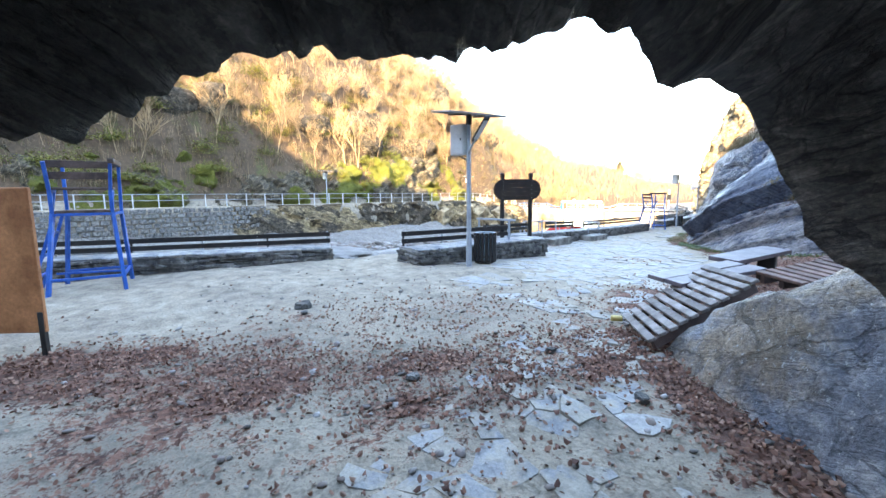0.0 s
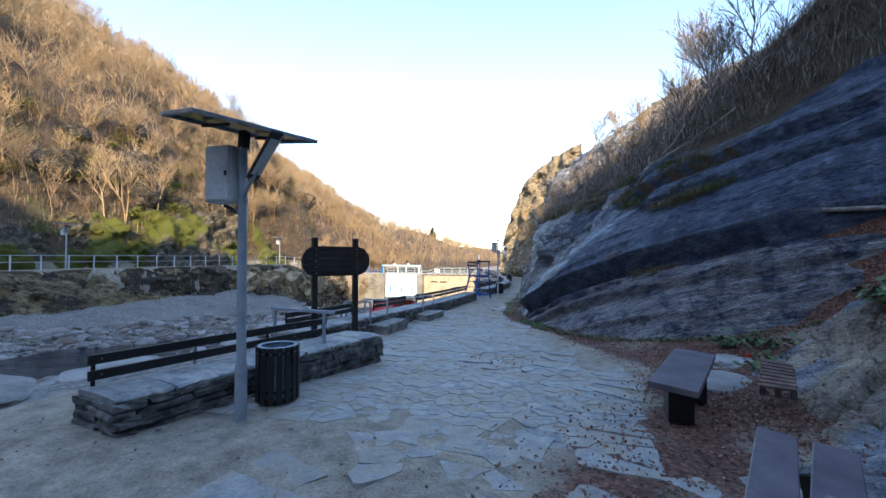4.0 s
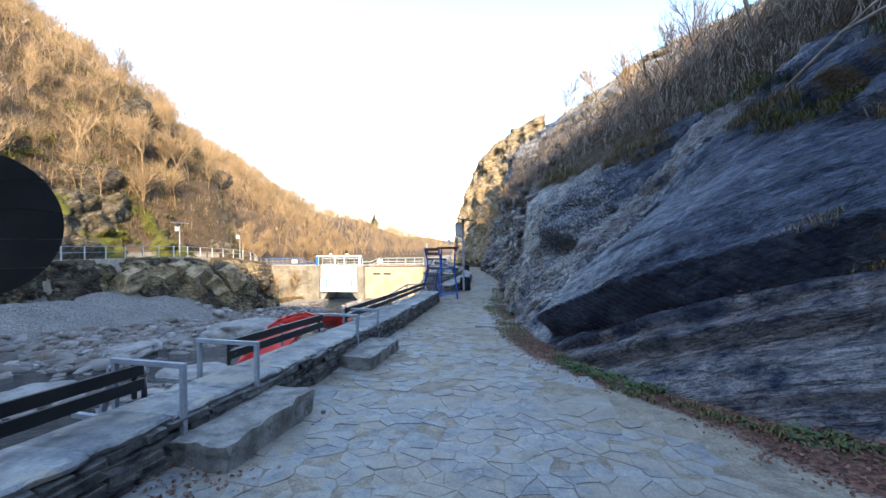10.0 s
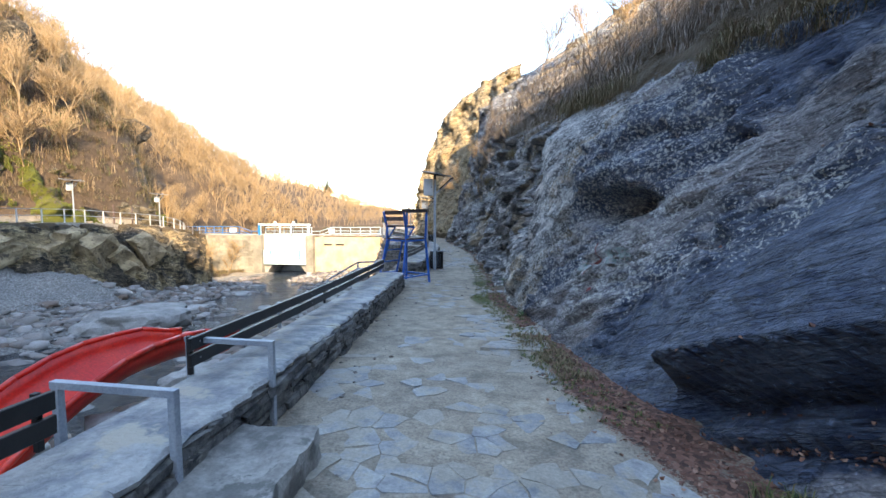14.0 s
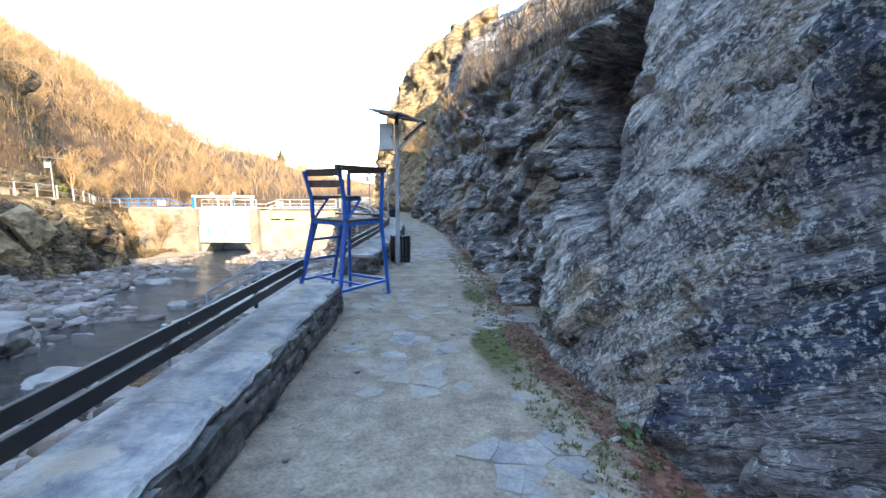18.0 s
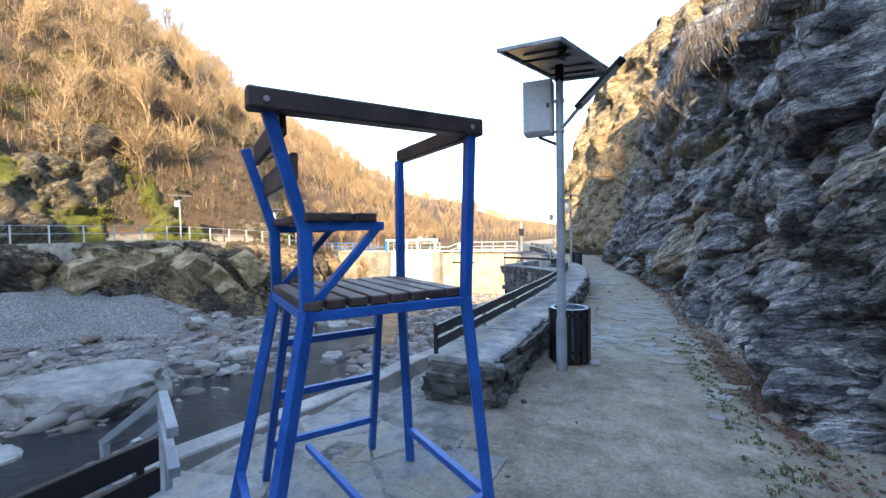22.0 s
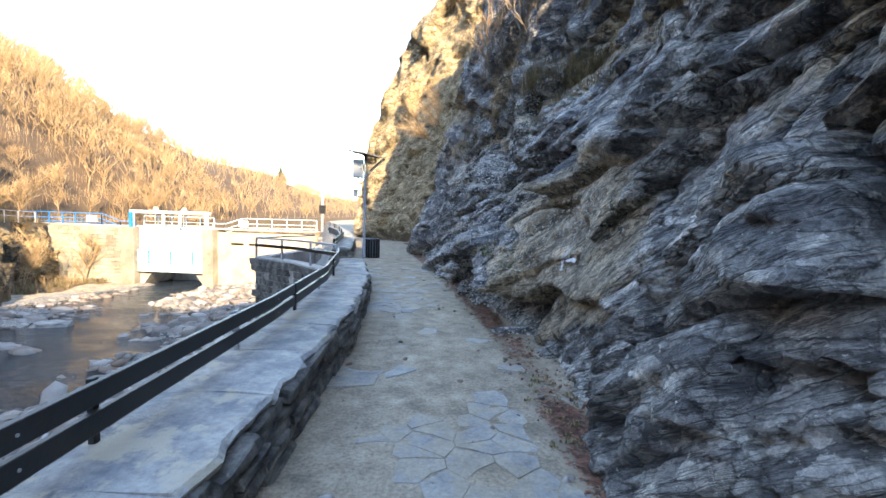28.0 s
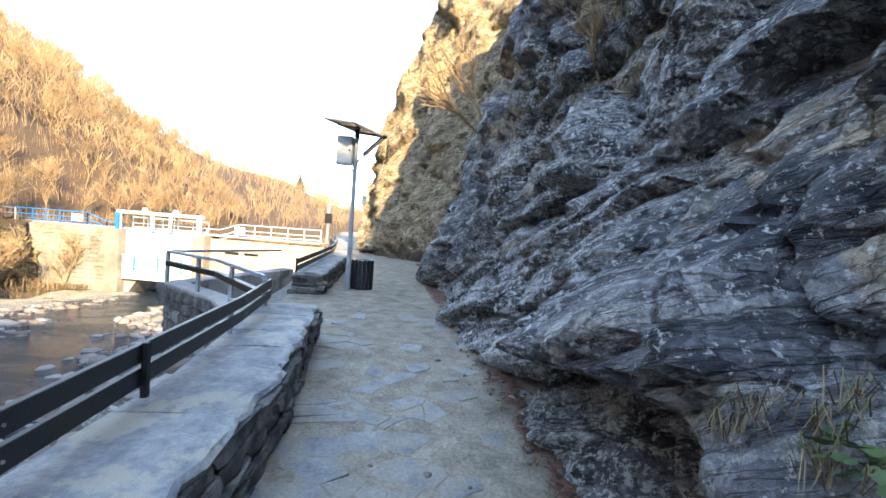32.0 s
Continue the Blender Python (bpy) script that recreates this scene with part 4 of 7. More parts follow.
def chute_rail(y):
    """The slanting steel end and rubber hose behind the first step opening."""
    root = thing("slanted_rail_end", (-8.75, y, 0.0), 0, "grey slanted steel rail end with a black hose", "railing")
    inv = root.matrix_world.inverted()
    part("slant", bar(inv @ Vector((-8.62, y, 0.55)), inv @ Vector((-8.95, y + 0.1, -0.35)), 0.05), M_GREYPAINT, root)
    part("foot", bar(inv @ Vector((-8.55, y + 0.05, 0.02)), inv @ Vector((-9.2, y + 0.1, 0.02)), 0.05), M_GREYPAINT, root)
    for k in range(6):
        a, b = k / 6 * math.pi, (k + 1) / 6 * math.pi
        f = lambda t: inv @ Vector((-8.75 - 0.28 * math.cos(t), y + 0.45 + 0.25 * math.cos(t), -0.05 + 0.45 * math.sin(t)))
        part("hose", tube(f(a), f(b), 0.022, sides=8), M_BLACK, root, smooth_shade=True)


chute_rail(13.25)
chute_rail(11.9)


# ---- stone steps and the lower ledge ----
M_CAPROUGH = mottled("rough_step_stone", (0.16, 0.155, 0.145), (0.36, 0.345, 0.315), 4, 0.9, 0, 0.8, 0.02, 30, 0, ((0.13, 0.13, 0.12), 0.58, 5))


def step_block(x0, x1, y0, y1, ztop, label, seed):
    """A rough block of masonry used as a step, with a mortared tread."""
    rng = random.Random(seed)
    root = thing("stone_step", (0.5 * (x0 + x1), 0.5 * (y0 + y1), float(lerp(GROUND, y0))), 0, label, "step", "wall steps")
    zb = float(lerp(GROUND, y0)) - 0.1
    for name, z0, z1, grow, mat in (("riser", zb, ztop - 0.07, 0.0, M_CAPROUGH), ("tread", ztop - 0.075, ztop, 0.012, M_CAPROUGH)):
        bm = bmesh.new()
        bmesh.ops.create_grid(bm, x_segments=12, y_segments=22, size=0.5)
        top = bm.faces[:]
        ext = bmesh.ops.extrude_face_region(bm, geom=top)["geom"]
        for v in bm.verts:
            v.co.z = 0
        for g in ext:
            if isinstance(g, bmesh.types.BMVert):
                g.co.z = 1
        for v in bm.verts:
            p = Vector((x0 - grow + (x1 - x0 + 2 * grow) * (v.co.x + 0.5), y0 - grow + (y1 - y0 + 2 * grow) * (v.co.y + 0.5), z0 + (z1 - z0) * v.co.z))
            p += 0.05 * Vector((noise.noise(p * 4), noise.noise(p * 4 + Vector((7, 0, 0))), 0.5 * noise.noise(p * 3))) + 0.03 * Vector((noise.noise(p * 11), noise.noise(p * 11 + Vector((3, 0, 0))), 0.6 * noise.noise(p * 9)))
            v.co = root.matrix_world.inverted() @ p
        bmesh.ops.recalc_face_normals(bm, faces=bm.faces[:])
        part(name, bm, mat, root)
    return root


step_block(-7.79, -7.24, 13.02, 14.42, 0.03, "rough stone step against the parapet", 1)
step_block(-7.86, -7.28, 16.32, 17.78, -0.12, "smaller rough stone step against the parapet", 2)


def ledge(points, top, drop, label):
    """A strip of concrete kerb on the river side, below the path."""
    root = thing("concrete_ledge", (points[0][0], points[0][1], top), 0, label, "ledge", kind="structure")
    inv = root.matrix_world.inverted()
    for (x0, y0, z0), (x1, y1, z1) in zip(points, points[1:]):
        part("kerb", bar(inv @ Vector((x0, y0, z0 - drop / 2)), inv @ Vector((x1, y1, z1 - drop / 2)), 0.32, drop, 0.02), M_CONCRETE, root)
    return root


ledge([(-11.4, 27.2, -1.05), (-11.2, 29.0, -1.15), (-11.05, 30.6, -1.25), (-11.2, 32.6, -1.4), (-11.6, 36, -1.9)], -1.1, 0.5, "pale concrete kerb above the riverbed")


def landing():
    """The slab behind the lifeguard tower, with stairs going down to the river."""
    root = thing("river_landing", (-9.6, 28.0, -0.6), 0, "worn concrete landing with steps down to the river", "stairs", kind="structure")
    inv = root.matrix_world.inverted()
    part("slab", box((1.5, 2.7, 0.5), m=inv @ pose(-9.1, 27.8, -0.86), bevel=0.03), M_CAPROUGH, root)
    for k in range(4):
        part("stair", box((0.4, 1.6, 0.4), m=inv @ pose(-10.0 - 0.36 * k, 27.9, -0.98 - 0.17 * k), bevel=0.02), M_CAPROUGH, root)
    return root


landing()
rail = thing("landing_handrail", (-9.3, 26.9, -0.3), 0, "grey steel handrail leaning down towards the river", "railing")
pipe_run("rail", [(-9.12, 26.75, 0.10), (-9.9, 27.15, 0.02), (-10.9, 27.25, -0.55)], 0.05, M_GREYPAINT, rail)
pipe_run("rail", [(-9.12, 26.75, -0.10), (-9.9, 27.15, -0.16), (-10.9, 27.25, -0.75)], 0.05, M_GREYPAINT, rail)
pipe_run("post", [(-9.9, 27.15, 0.02), (-9.9, 27.15, -0.7)], 0.05, M_GREYPAINT, rail)
pipe_run("post", [(-10.88, 27.25, -0.55), (-10.88, 27.25, -1.5)], 0.05, M_GREYPAINT, rail)


def corner_balcony():
    """The walled opening past the long parapet, with a steel rail that turns away over the river."""
    root = thing("stair_head_rail", (-10.3, 43.2, -0.3), 0, "grey steel rail with a dark board round the stair head", "railing")
    line = [(-10.28, 43.15, 0.06), (-11.9, 44.75, 0.02), (-13.6, 45.85, -0.02)]
    pipe_run("top_rail", line, 0.05, M_GREYPAINT, root)
    pipe_run("mid_board", [(x, y, z - 0.22) for x, y, z in line], 0.09, M_DARKWOOD, root)
    pipe_run("end_rail", [(-13.6, 45.85, -0.02), (-12.7, 48.6, -0.05)], 0.05, M_GREYPAINT, root)
    for x, y, z in [(-10.28, 43.15, 0.06), (-11.3, 44.15, 0.05), (-12.5, 45.15, 0.0), (-13.6, 45.85, -0.02)]:
        pipe_run("post", [(x, y, z - 0.02), (x, y, -1.6)], 0.055, M_GREYPAINT, root)
    wall = thing("stair_head_wall", (-11.6, 44.6, -0.6), 0, "rough stone retaining wall under the stair head", "wall", kind="structure")
    inv = wall.matrix_world.inverted()
    rng = random.Random(77)
    base = [(-10.3, 43.3), (-11.9, 44.9), (-13.5, 45.95), (-12.9, 49.5)]
    for (x0, y0), (x1, y1) in zip(base, base[1:]):
        part("core", bar(inv @ Vector((x0, y0, -2.9)), inv @ Vector((x1, y1, -2.9)), 0.35, 4.6, 0.02), M_CONCRETE, wall)
        n = math.hypot(x1 - x0, y1 - y0)
        d = Vector(((x1 - x0) / n, (y1 - y0) / n, 0))
        rot = Matrix((d, Vector((-d.y, d.x, 0)), Vector((0, 0, 1)))).transposed().to_4x4()
        for row in range(12):
            s = rng.uniform(0.0, 0.2)
            while s < n - 0.15:
                w = rng.uniform(0.25, 0.6)
                ob = new("stone", STONES[rng.randrange(10)])
                ob.parent = wall
                side = Vector((-d.y, d.x, 0)) * (-0.14)
                ob.matrix_local = inv @ Matrix.Translation(Vector((x0, y0, -0.75 - 0.2 * row)) - side + d * (s + w / 2)) @ rot @ Matrix.Diagonal((w * 0.95, 0.16, 0.19, 1))
                s += w
    return root


corner_balcony()


# ---- solar street lamps ----
def solar_lamp(at, rz, label, tall=3.05, group="solar lamps", panel_tilt=9.0, mat=None):
    """A steel pole with a tilted solar panel on top, a battery box, and a slim lamp head on an arm."""
    root = thing("solar_street_lamp", at, rz, label, "street lamp", group)
    steel = mat or M_GREYPAINT
    part("pole", tube((0, 0, -0.05), (0, 0, tall - 0.2), 0.052, 0.046, 16), steel, root, smooth_shade=False)
    part("base_sleeve", tube((0, 0, 0.0), (0, 0, 0.62), 0.062, 0.062, 16), steel, root, "rust-stained pole sleeve")
    tilt = pose(0, 0.0, tall, 0, 0, 68) @ pose(0, 0, 0, panel_tilt, 0, 0)
    panel = part("solar_panel", box((1.32, 0.76, 0.012), m=tilt @ pose(0, 0, 0.016)), M_PANEL, root, "dark solar panel with pale cell lines")
    for sx, sy, w, d in ((0, 0.385, 1.36, 0.03), (0, -0.385, 1.36, 0.03), (0.665, 0, 0.03, 0.74), (-0.665, 0, 0.03, 0.74)):
        part("panel_frame", box((w, d, 0.04), m=tilt @ pose(sx, sy, 0.006), bevel=0.004), M_GALV, panel)
    for k in range(1, 6):
        part("cell_line", box((0.008, 0.72, 0.004), m=tilt @ pose(-0.66 + 0.22 * k, 0, 0.0235)), M_GALV, panel)
    for sx in (-0.3, 0.3):
        part("bracket", bar(tilt @ Vector((sx, -0.3, -0.03)), tilt @ Vector((sx, 0.3, -0.03)), 0.03), M_BLACK, root)
    part("bracket", bar((0, 0, tall - 0.22), (0, 0.02, tall - 0.02), 0.09), M_BLACK, root)
    boxy = part("battery_box", box((0.34, 0.22, 0.62), m=pose(-0.24, 0.0, tall - 0.5), bevel=0.012), M_BOX, root, "pale grey battery box")
    part("box_door", box((0.30, 0.012, 0.57), m=pose(-0.24, -0.118, tall - 0.5), bevel=0.004), M_BOX, boxy)
    part("lock", box((0.025, 0.02, 0.05), m=pose(-0.12, -0.13, tall - 0.5), bevel=0.004), M_BLACK, boxy)
    part("clamp", bar((-0.24, 0, tall - 0.83), (0.0, 0, tall - 0.95), 0.035), M_BLACK, root)
    part("arm", tube((0.0, -0.02, tall - 0.78), (0.34, -0.16, tall - 0.46), 0.022, sides=10), steel, root)
    head = part("lamp_head", bar((0.20, -0.10, tall - 0.57), (0.68, -0.31, tall - 0.17), 0.13, 0.045, 0.012), M_BLACK, root, "slim dark lamp head")
    part("lens", bar((0.27, -0.13, tall - 0.54), (0.63, -0.29, tall - 0.235), 0.10, 0.012), M_BOX, head)
    for k in range(2):
        part("band", tube((0, 0, tall - 0.45 - 0.35 * k), (0, 0, tall - 0.42 - 0.35 * k), 0.058, sides=14), M_GALV, root)
    return root


def gz(x, y):
    return float(height(np.array([x]), np.array([y]))[0])


solar_lamp((-5.78, 6.80, gz(-5.78, 6.8)), 4, "grey solar street lamp beside the low wall", 3.18)
solar_lamp((-7.98, 30.58, gz(-7.98, 30.58)), 4, "grey solar street lamp beside a slatted bin", 3.6)
solar_lamp((-10.6, 47.5, -0.74), 4, "grey solar street lamp at the parapet's end", 3.6)
solar_lamp((-15.2, 66.0, -0.75), 4, "far grey solar street lamp near the dam", 3.6)
solar_lamp((-37.9, 22.6, 0.88), 4, "solar street lamp on the far promenade", 3.3, "promenade lamps")
solar_lamp((-37.9, 44.6, 0.88), 4, "solar street lamp on the far promenade above the rocks", 3.3, "promenade lamps")
solar_lamp((-38.2, 53.6, 0.3), 4, "solar street lamp near the blue footbridge", 3.3, "promenade lamps")
for x, y in ((-37.8, 48.0), (-37.9, 50.0)):
    root = thing("wooden_post", (x, y, gz(x, y)), 0, "short weathered post on the promenade", "post", "posts")
    part("shaft", tube((0, 0, 0), (0, 0, 1.7), 0.07, 0.06, 8), M_BROWNWOOD, root)


# ---- slatted litter bins ----
def litter_bin(at, label, rz=0.0):
    root = thing("litter_bin", at, rz, label, "bin", "litter bins")
    shell = bmesh.new()
    bmesh.ops.create_cone(shell, cap_ends=False, segments=24, radius1=0.205, radius2=0.205, depth=0.60)
    bmesh.ops.translate(shell, vec=(0, 0, 0.36), verts=shell.verts)
    part("liner", shell, M_BINBLUE, root, "blue-grey sheet-metal liner")
    part("floor_plate", tube((0, 0, 0.04), (0, 0, 0.07), 0.23, sides=24), M_BLACK, root)
    for k in range(16):
        a = 2 * math.pi * k / 16
        m = pose(0.245 * math.cos(a), 0.245 * math.sin(a), 0.36, 0, 0, math.degrees(a))
        slat = part("slat", box((0.022, 0.068, 0.66), m=m, bevel=0.005), M_DARKWOOD, root)
        part("bolt", tube(m @ Vector((0.010, 0, 0.26)), m @ Vector((0.017, 0, 0.26)), 0.008, sides=6), M_GALV, slat)
    for z in (0.14, 0.60):
        ring = bmesh.new()
        for k in range(24):
            a, b = 2 * math.pi * k / 24, 2 * math.pi * (k + 1) / 24
            pts = [Vector((r * math.cos(t), r * math.sin(t), z + dz)) for t in (a, b) for r, dz in ((0.215, 0), (0.232, 0), (0.232, 0.03), (0.215, 0.03))]
            v = [ring.verts.new(p) for p in pts]
            for i in range(4):
                ring.faces.new((v[i], v[(i + 1) % 4], v[4 + (i + 1) % 4], v[4 + i]))
        part("hoop", ring, M_BLACK, root)
    rim = bmesh.new()
    for k in range(24):
        a, b = 2 * math.pi * k / 24, 2 * math.pi * (k + 1) / 24
        pts = [Vector((r * math.cos(t), r * math.sin(t), 0.67 + dz)) for t in (a, b) for r, dz in ((0.195, 0), (0.235, 0), (0.235, 0.02), (0.195, 0.02))]
        v = [rim.verts.new(p) for p in pts]
        for i in range(4):
            rim.faces.new((v[i], v[(i + 1) % 4], v[4 + (i + 1) % 4], v[4 + i]))
    part("rim", rim, M_BINBLUE, root, "worn blue-grey metal rim")
    for k in range(3):
        a = 2 * math.pi * k / 3
        part("foot", box((0.05, 0.05, 0.06), m=pose(0.17 * math.cos(a), 0.17 * math.sin(a), 0.02)), M_BLACK, root)
    return root


litter_bin((-5.86, 7.46, gz(-5.86, 7.46)), "black slatted round litter bin beside the low wall")
litter_bin((-7.96, 31.0, gz(-7.96, 31.0)), "black slatted round litter bin beside the lamp post", 8)
litter_bin((-10.35, 47.75, -0.73), "black slatted round litter bin at the parapet's end", 3)


# ---- lifeguard towers ----
def lifeguard_tower(at, rz, label):
    """A blue tube-steel lifeguard chair: splayed legs, ladder, plank deck, bench and back, one wooden arm rail and a front bar. x runs from the back to the front, y away from the arm rail."""
    root = thing("lifeguard_tower", at, rz, label, "lifeguard chair", "lifeguard chairs")
    W, D, H, T = 1.18, 1.0, 1.31, 2.14
    lo = {"fl": (0, 0), "fr": (W, 0), "bl": (0, D), "br": (W - 0.02, D - 0.04)}
    hi = {"fl": (0.27, 0.10), "fr": (W - 0.12, 0.05), "bl": (0.27, D - 0.12), "br": (W - 0.13, D - 0.18)}
    P = lambda k, z: Vector((lo[k][0] + (hi[k][0] - lo[k][0]) * z / H, lo[k][1] + (hi[k][1] - lo[k][1]) * z / H, z))
    for k in lo:
        part("leg", bar(P(k, -0.02), P(k, H), 0.055, 0.055, 0.004), M_BLUE, root)
    for k, top in (("fr", (W - 0.09, 0.03, T)), ("br", (W - 0.12, D - 0.18, T - 0.01))):
        part("upright", bar(P(k, H - 0.01), top, 0.05, 0.05, 0.004, up=(0, 1, 0)), M_BLUE, root)
    for k, y in (("fl", 0.05), ("bl", D - 0.11)):
        a = P(k, H)
        part("upright", bar(a, a + Vector((0.0, 0, 0.36)), 0.055, 0.055, 0.004, up=(0, 1, 0)), M_BLUE, root)
        part("back_upright", bar(a + Vector((0, 0, 0.35)), (0.13, y, T), 0.05, 0.05, 0.004, up=(0, 1, 0)), M_BLUE, root)
        part("seat_bracket", bar(a + Vector((0.0, 0, 0.37)), a + Vector((0.36, 0, 0.37)), 0.04, 0.04, 0.003), M_BLUE, root)
        part("seat_brace", bar(a + Vector((0.02, 0, 0.02)), a + Vector((0.33, 0, 0.36)), 0.035, 0.035, 0.003), M_BLUE, root)
    for z, ks in ((0.24, ("fl", "fr", "br", "bl")), (H - 0.02, ("fl", "fr", "br", "bl"))):
        for a, b in zip(ks, ks[1:] + ks[:1]):
            if z < 0.5 and {a, b} == {"br", "bl"}:
                continue
            part("brace", bar(P(a, z), P(b, z), 0.045, 0.045, 0.003), M_BLUE, root)
    part("brace", bar(P("fl", 0.24).lerp(P("fr", 0.24), 0.5), P("bl", 0.3).lerp(P("br", 0.3), 0.35), 0.035, 0.035, 0.003), M_BLUE, root)
    for x0, x1 in ((0.22, 0.34), (0.98, 0.92)):
        part("ladder_stile", bar((x0, D + 0.26, 0.0), (x1, D - 0.14, H), 0.045, 0.045, 0.003, up=(1, 0, 0)), M_BLUE, root)
    for k in range(3):
        z = 0.26 + 0.36 * k
        y = D + 0.26 - 0.40 * z / H
        part("rung", bar((0.22 + 0.12 * z / H, y, z), (0.98 - 0.06 * z / H, y, z), 0.035, 0.045, 0.003), M_BLUE, root)
    n = 8
    for k in range(n):
        x = 0.24 + (W - 0.36) * (k + 0.5) / n
        part("deck_slat", bar((x, 0.07, H + 0.025), (x, D - 0.12, H + 0.025), 0.085, 0.045, 0.006), M_BROWNWOOD, root)
    for k in range(3):
        x = 0.31 + 0.115 * k
        part("seat_slat", bar((x, 0.06, H + 0.41), (x, D - 0.08, H + 0.41), 0.098, 0.04, 0.006), M_BROWNWOOD, root)
    for z, x in ((T - 0.03, 0.16), (T - 0.21, 0.20)):
        part("back_slat", bar((x + 0.03, 0.06, z), (x + 0.03, D - 0.10, z), 0.028, 0.115, 0.005), M_BROWNWOOD, root)
    rail_ = part("arm_rail", bar((0.05, 0.035, T + 0.035), (W - 0.03, 0.03, T + 0.035), 0.085, 0.085, 0.008), M_ARMWOOD, root)
    for x in (0.12, W - 0.10):
        part("bolt", tube((x, -0.008, T + 0.03), (x, -0.014, T + 0.03), 0.012, sides=8), M_GALV, rail_)
    part("front_bar", bar((W - 0.09, 0.075, T + 0.02), (W - 0.10, D - 0.15, T + 0.02), 0.06, 0.085, 0.008), M_ARMWOOD, root)
    return root


M_ARMWOOD = mottled("worn_dark_brown_wood", (0.022, 0.015, 0.014), (0.065, 0.045, 0.04), 5, 0.5, 0, 0.4, 0.004, 60, 0.1)
lifeguard_tower((-8.44, 26.62, -0.60), 57, "blue steel lifeguard chair with brown plank seat, beside the parapet")
lifeguard_tower((-8.86, 1.3, 0.04), 166, "blue steel lifeguard chair standing in the sandy yard")


# ---- notice frame: rounded plank board on two posts ----
def notice_board():
    root = thing("notice_board", (-7.18, 11.43, gz(-7.18, 11.43)), 235, "black-stained plank notice board with rounded ends on two posts", "notice board")
    g = root.matrix_world.translation.z
    for x in (0.0, 0.92):
        top = 2.2 - g
        post = part("post", box((0.11, 0.11, top + 0.1), m=pose(x, 0, top / 2 - 0.05), bevel=0.008), M_DARKWOOD, root)
        part("post_cap", box((0.13, 0.13, 0.05), m=pose(x, 0, top + 0.02), bevel=0.012), M_DARKWOOD, post)
    z0, h, rad = 1.42 - g, 0.128, 0.32
    for k in range(5):
        lo, hi = h * k - rad + 0.0008, h * (k + 1) - rad - 0.0008
        bm = bmesh.new()
        edge = [(0.92 + math.sqrt(max(0, rad * rad - z * z)) * 0.95, z) for z in np.linspace(lo, hi, 5)]
        edge += [(-math.sqrt(max(0, rad * rad - z * z)) * 0.95, z) for z in np.linspace(hi, lo, 5)]
        f, g2 = ([bm.verts.new((x, y, z0 + rad + z)) for x, z in edge] for y in (0.058, 0.098))
        bm.faces.new(f)
        bm.faces.new(list(reversed(g2)))
        for i in range(len(edge)):
            bm.faces.new((f[i], g2[i], g2[(i + 1) % len(edge)], f[(i + 1) % len(edge)]))
        bmesh.ops.recalc_face_normals(bm, faces=bm.faces[:])
        plank = part("plank", bm, M_DARKWOOD, root)
        for x in (0.0, 0.92):
            part("bolt", tube((x, 0.104, z0 + rad + (lo + hi) / 2), (x, 0.097, z0 + rad + (lo + hi) / 2), 0.010, sides=6), M_GALV, plank)
    return root


notice_board()


# ---- fallen tables and slatted pallets at the first rocks ----
def broken_table(corners, legs, label, mat, boards=2, thick=0.05):
    """A tilted table top of wide boards between four corners, on a stub of trestle or stones."""
    a, b, c, d = (Vector(p) for p in corners)
    root = thing("broken_table", tuple((a + b + c + d) / 4 - Vector((0, 0, 0.4))), 0, label, "table", "fallen tables")
    inv = root.matrix_world.inverted()
    for k in range(boards):
        f0, f1 = k / boards + 0.006, (k + 1) / boards - 0.006
        mid0, mid1 = a.lerp(b, (f0 + f1) / 2), d.lerp(c, (f0 + f1) / 2)
        up = (d - a).cross(b - a).normalized()
        part("board", bar(inv @ mid0, inv @ mid1, (b - a).length * (f1 - f0), thick, 0.006, up=up if up.z > 0 else -up), mat, root)
    for p, q, w in legs:
        part("trestle", bar(inv @ Vector(p), inv @ Vector(q), w, w, 0.01), M_DARKWOOD, root)
    return root


M_TABLE = mottled("violet_brown_painted_board", (0.085, 0.07, 0.085), (0.15, 0.125, 0.14), 3, 0.5, 0, 0.2, 0.003, 60, 0.15)
broken_table([(-1.66, 5.22, 0.60), (-1.24, 5.08, 0.56), (-0.62, 6.46, 0.62), (-1.14, 6.72, 0.64)], [((-1.35, 5.5, 0.52), (-1.2, 5.6, 0.1), 0.12), ((-0.95, 6.3, 0.55), (-0.9, 6.2, 0.15), 0.12)], "fallen violet-brown table top tilted on stones", M_TABLE)
broken_table([(-1.64, 8.08, 0.48), (-1.16, 8.12, 0.46), (-0.62, 9.7, 0.52), (-1.1, 9.75, 0.54)], [((-1.25, 8.6, 0.42), (-1.25, 8.6, 0.0), 0.26), ((-0.95, 9.4, 0.45), (-0.95, 9.4, 0.0), 0.26)], "low violet-brown board table on dark blocks", M_TABLE, 1, 0.07)


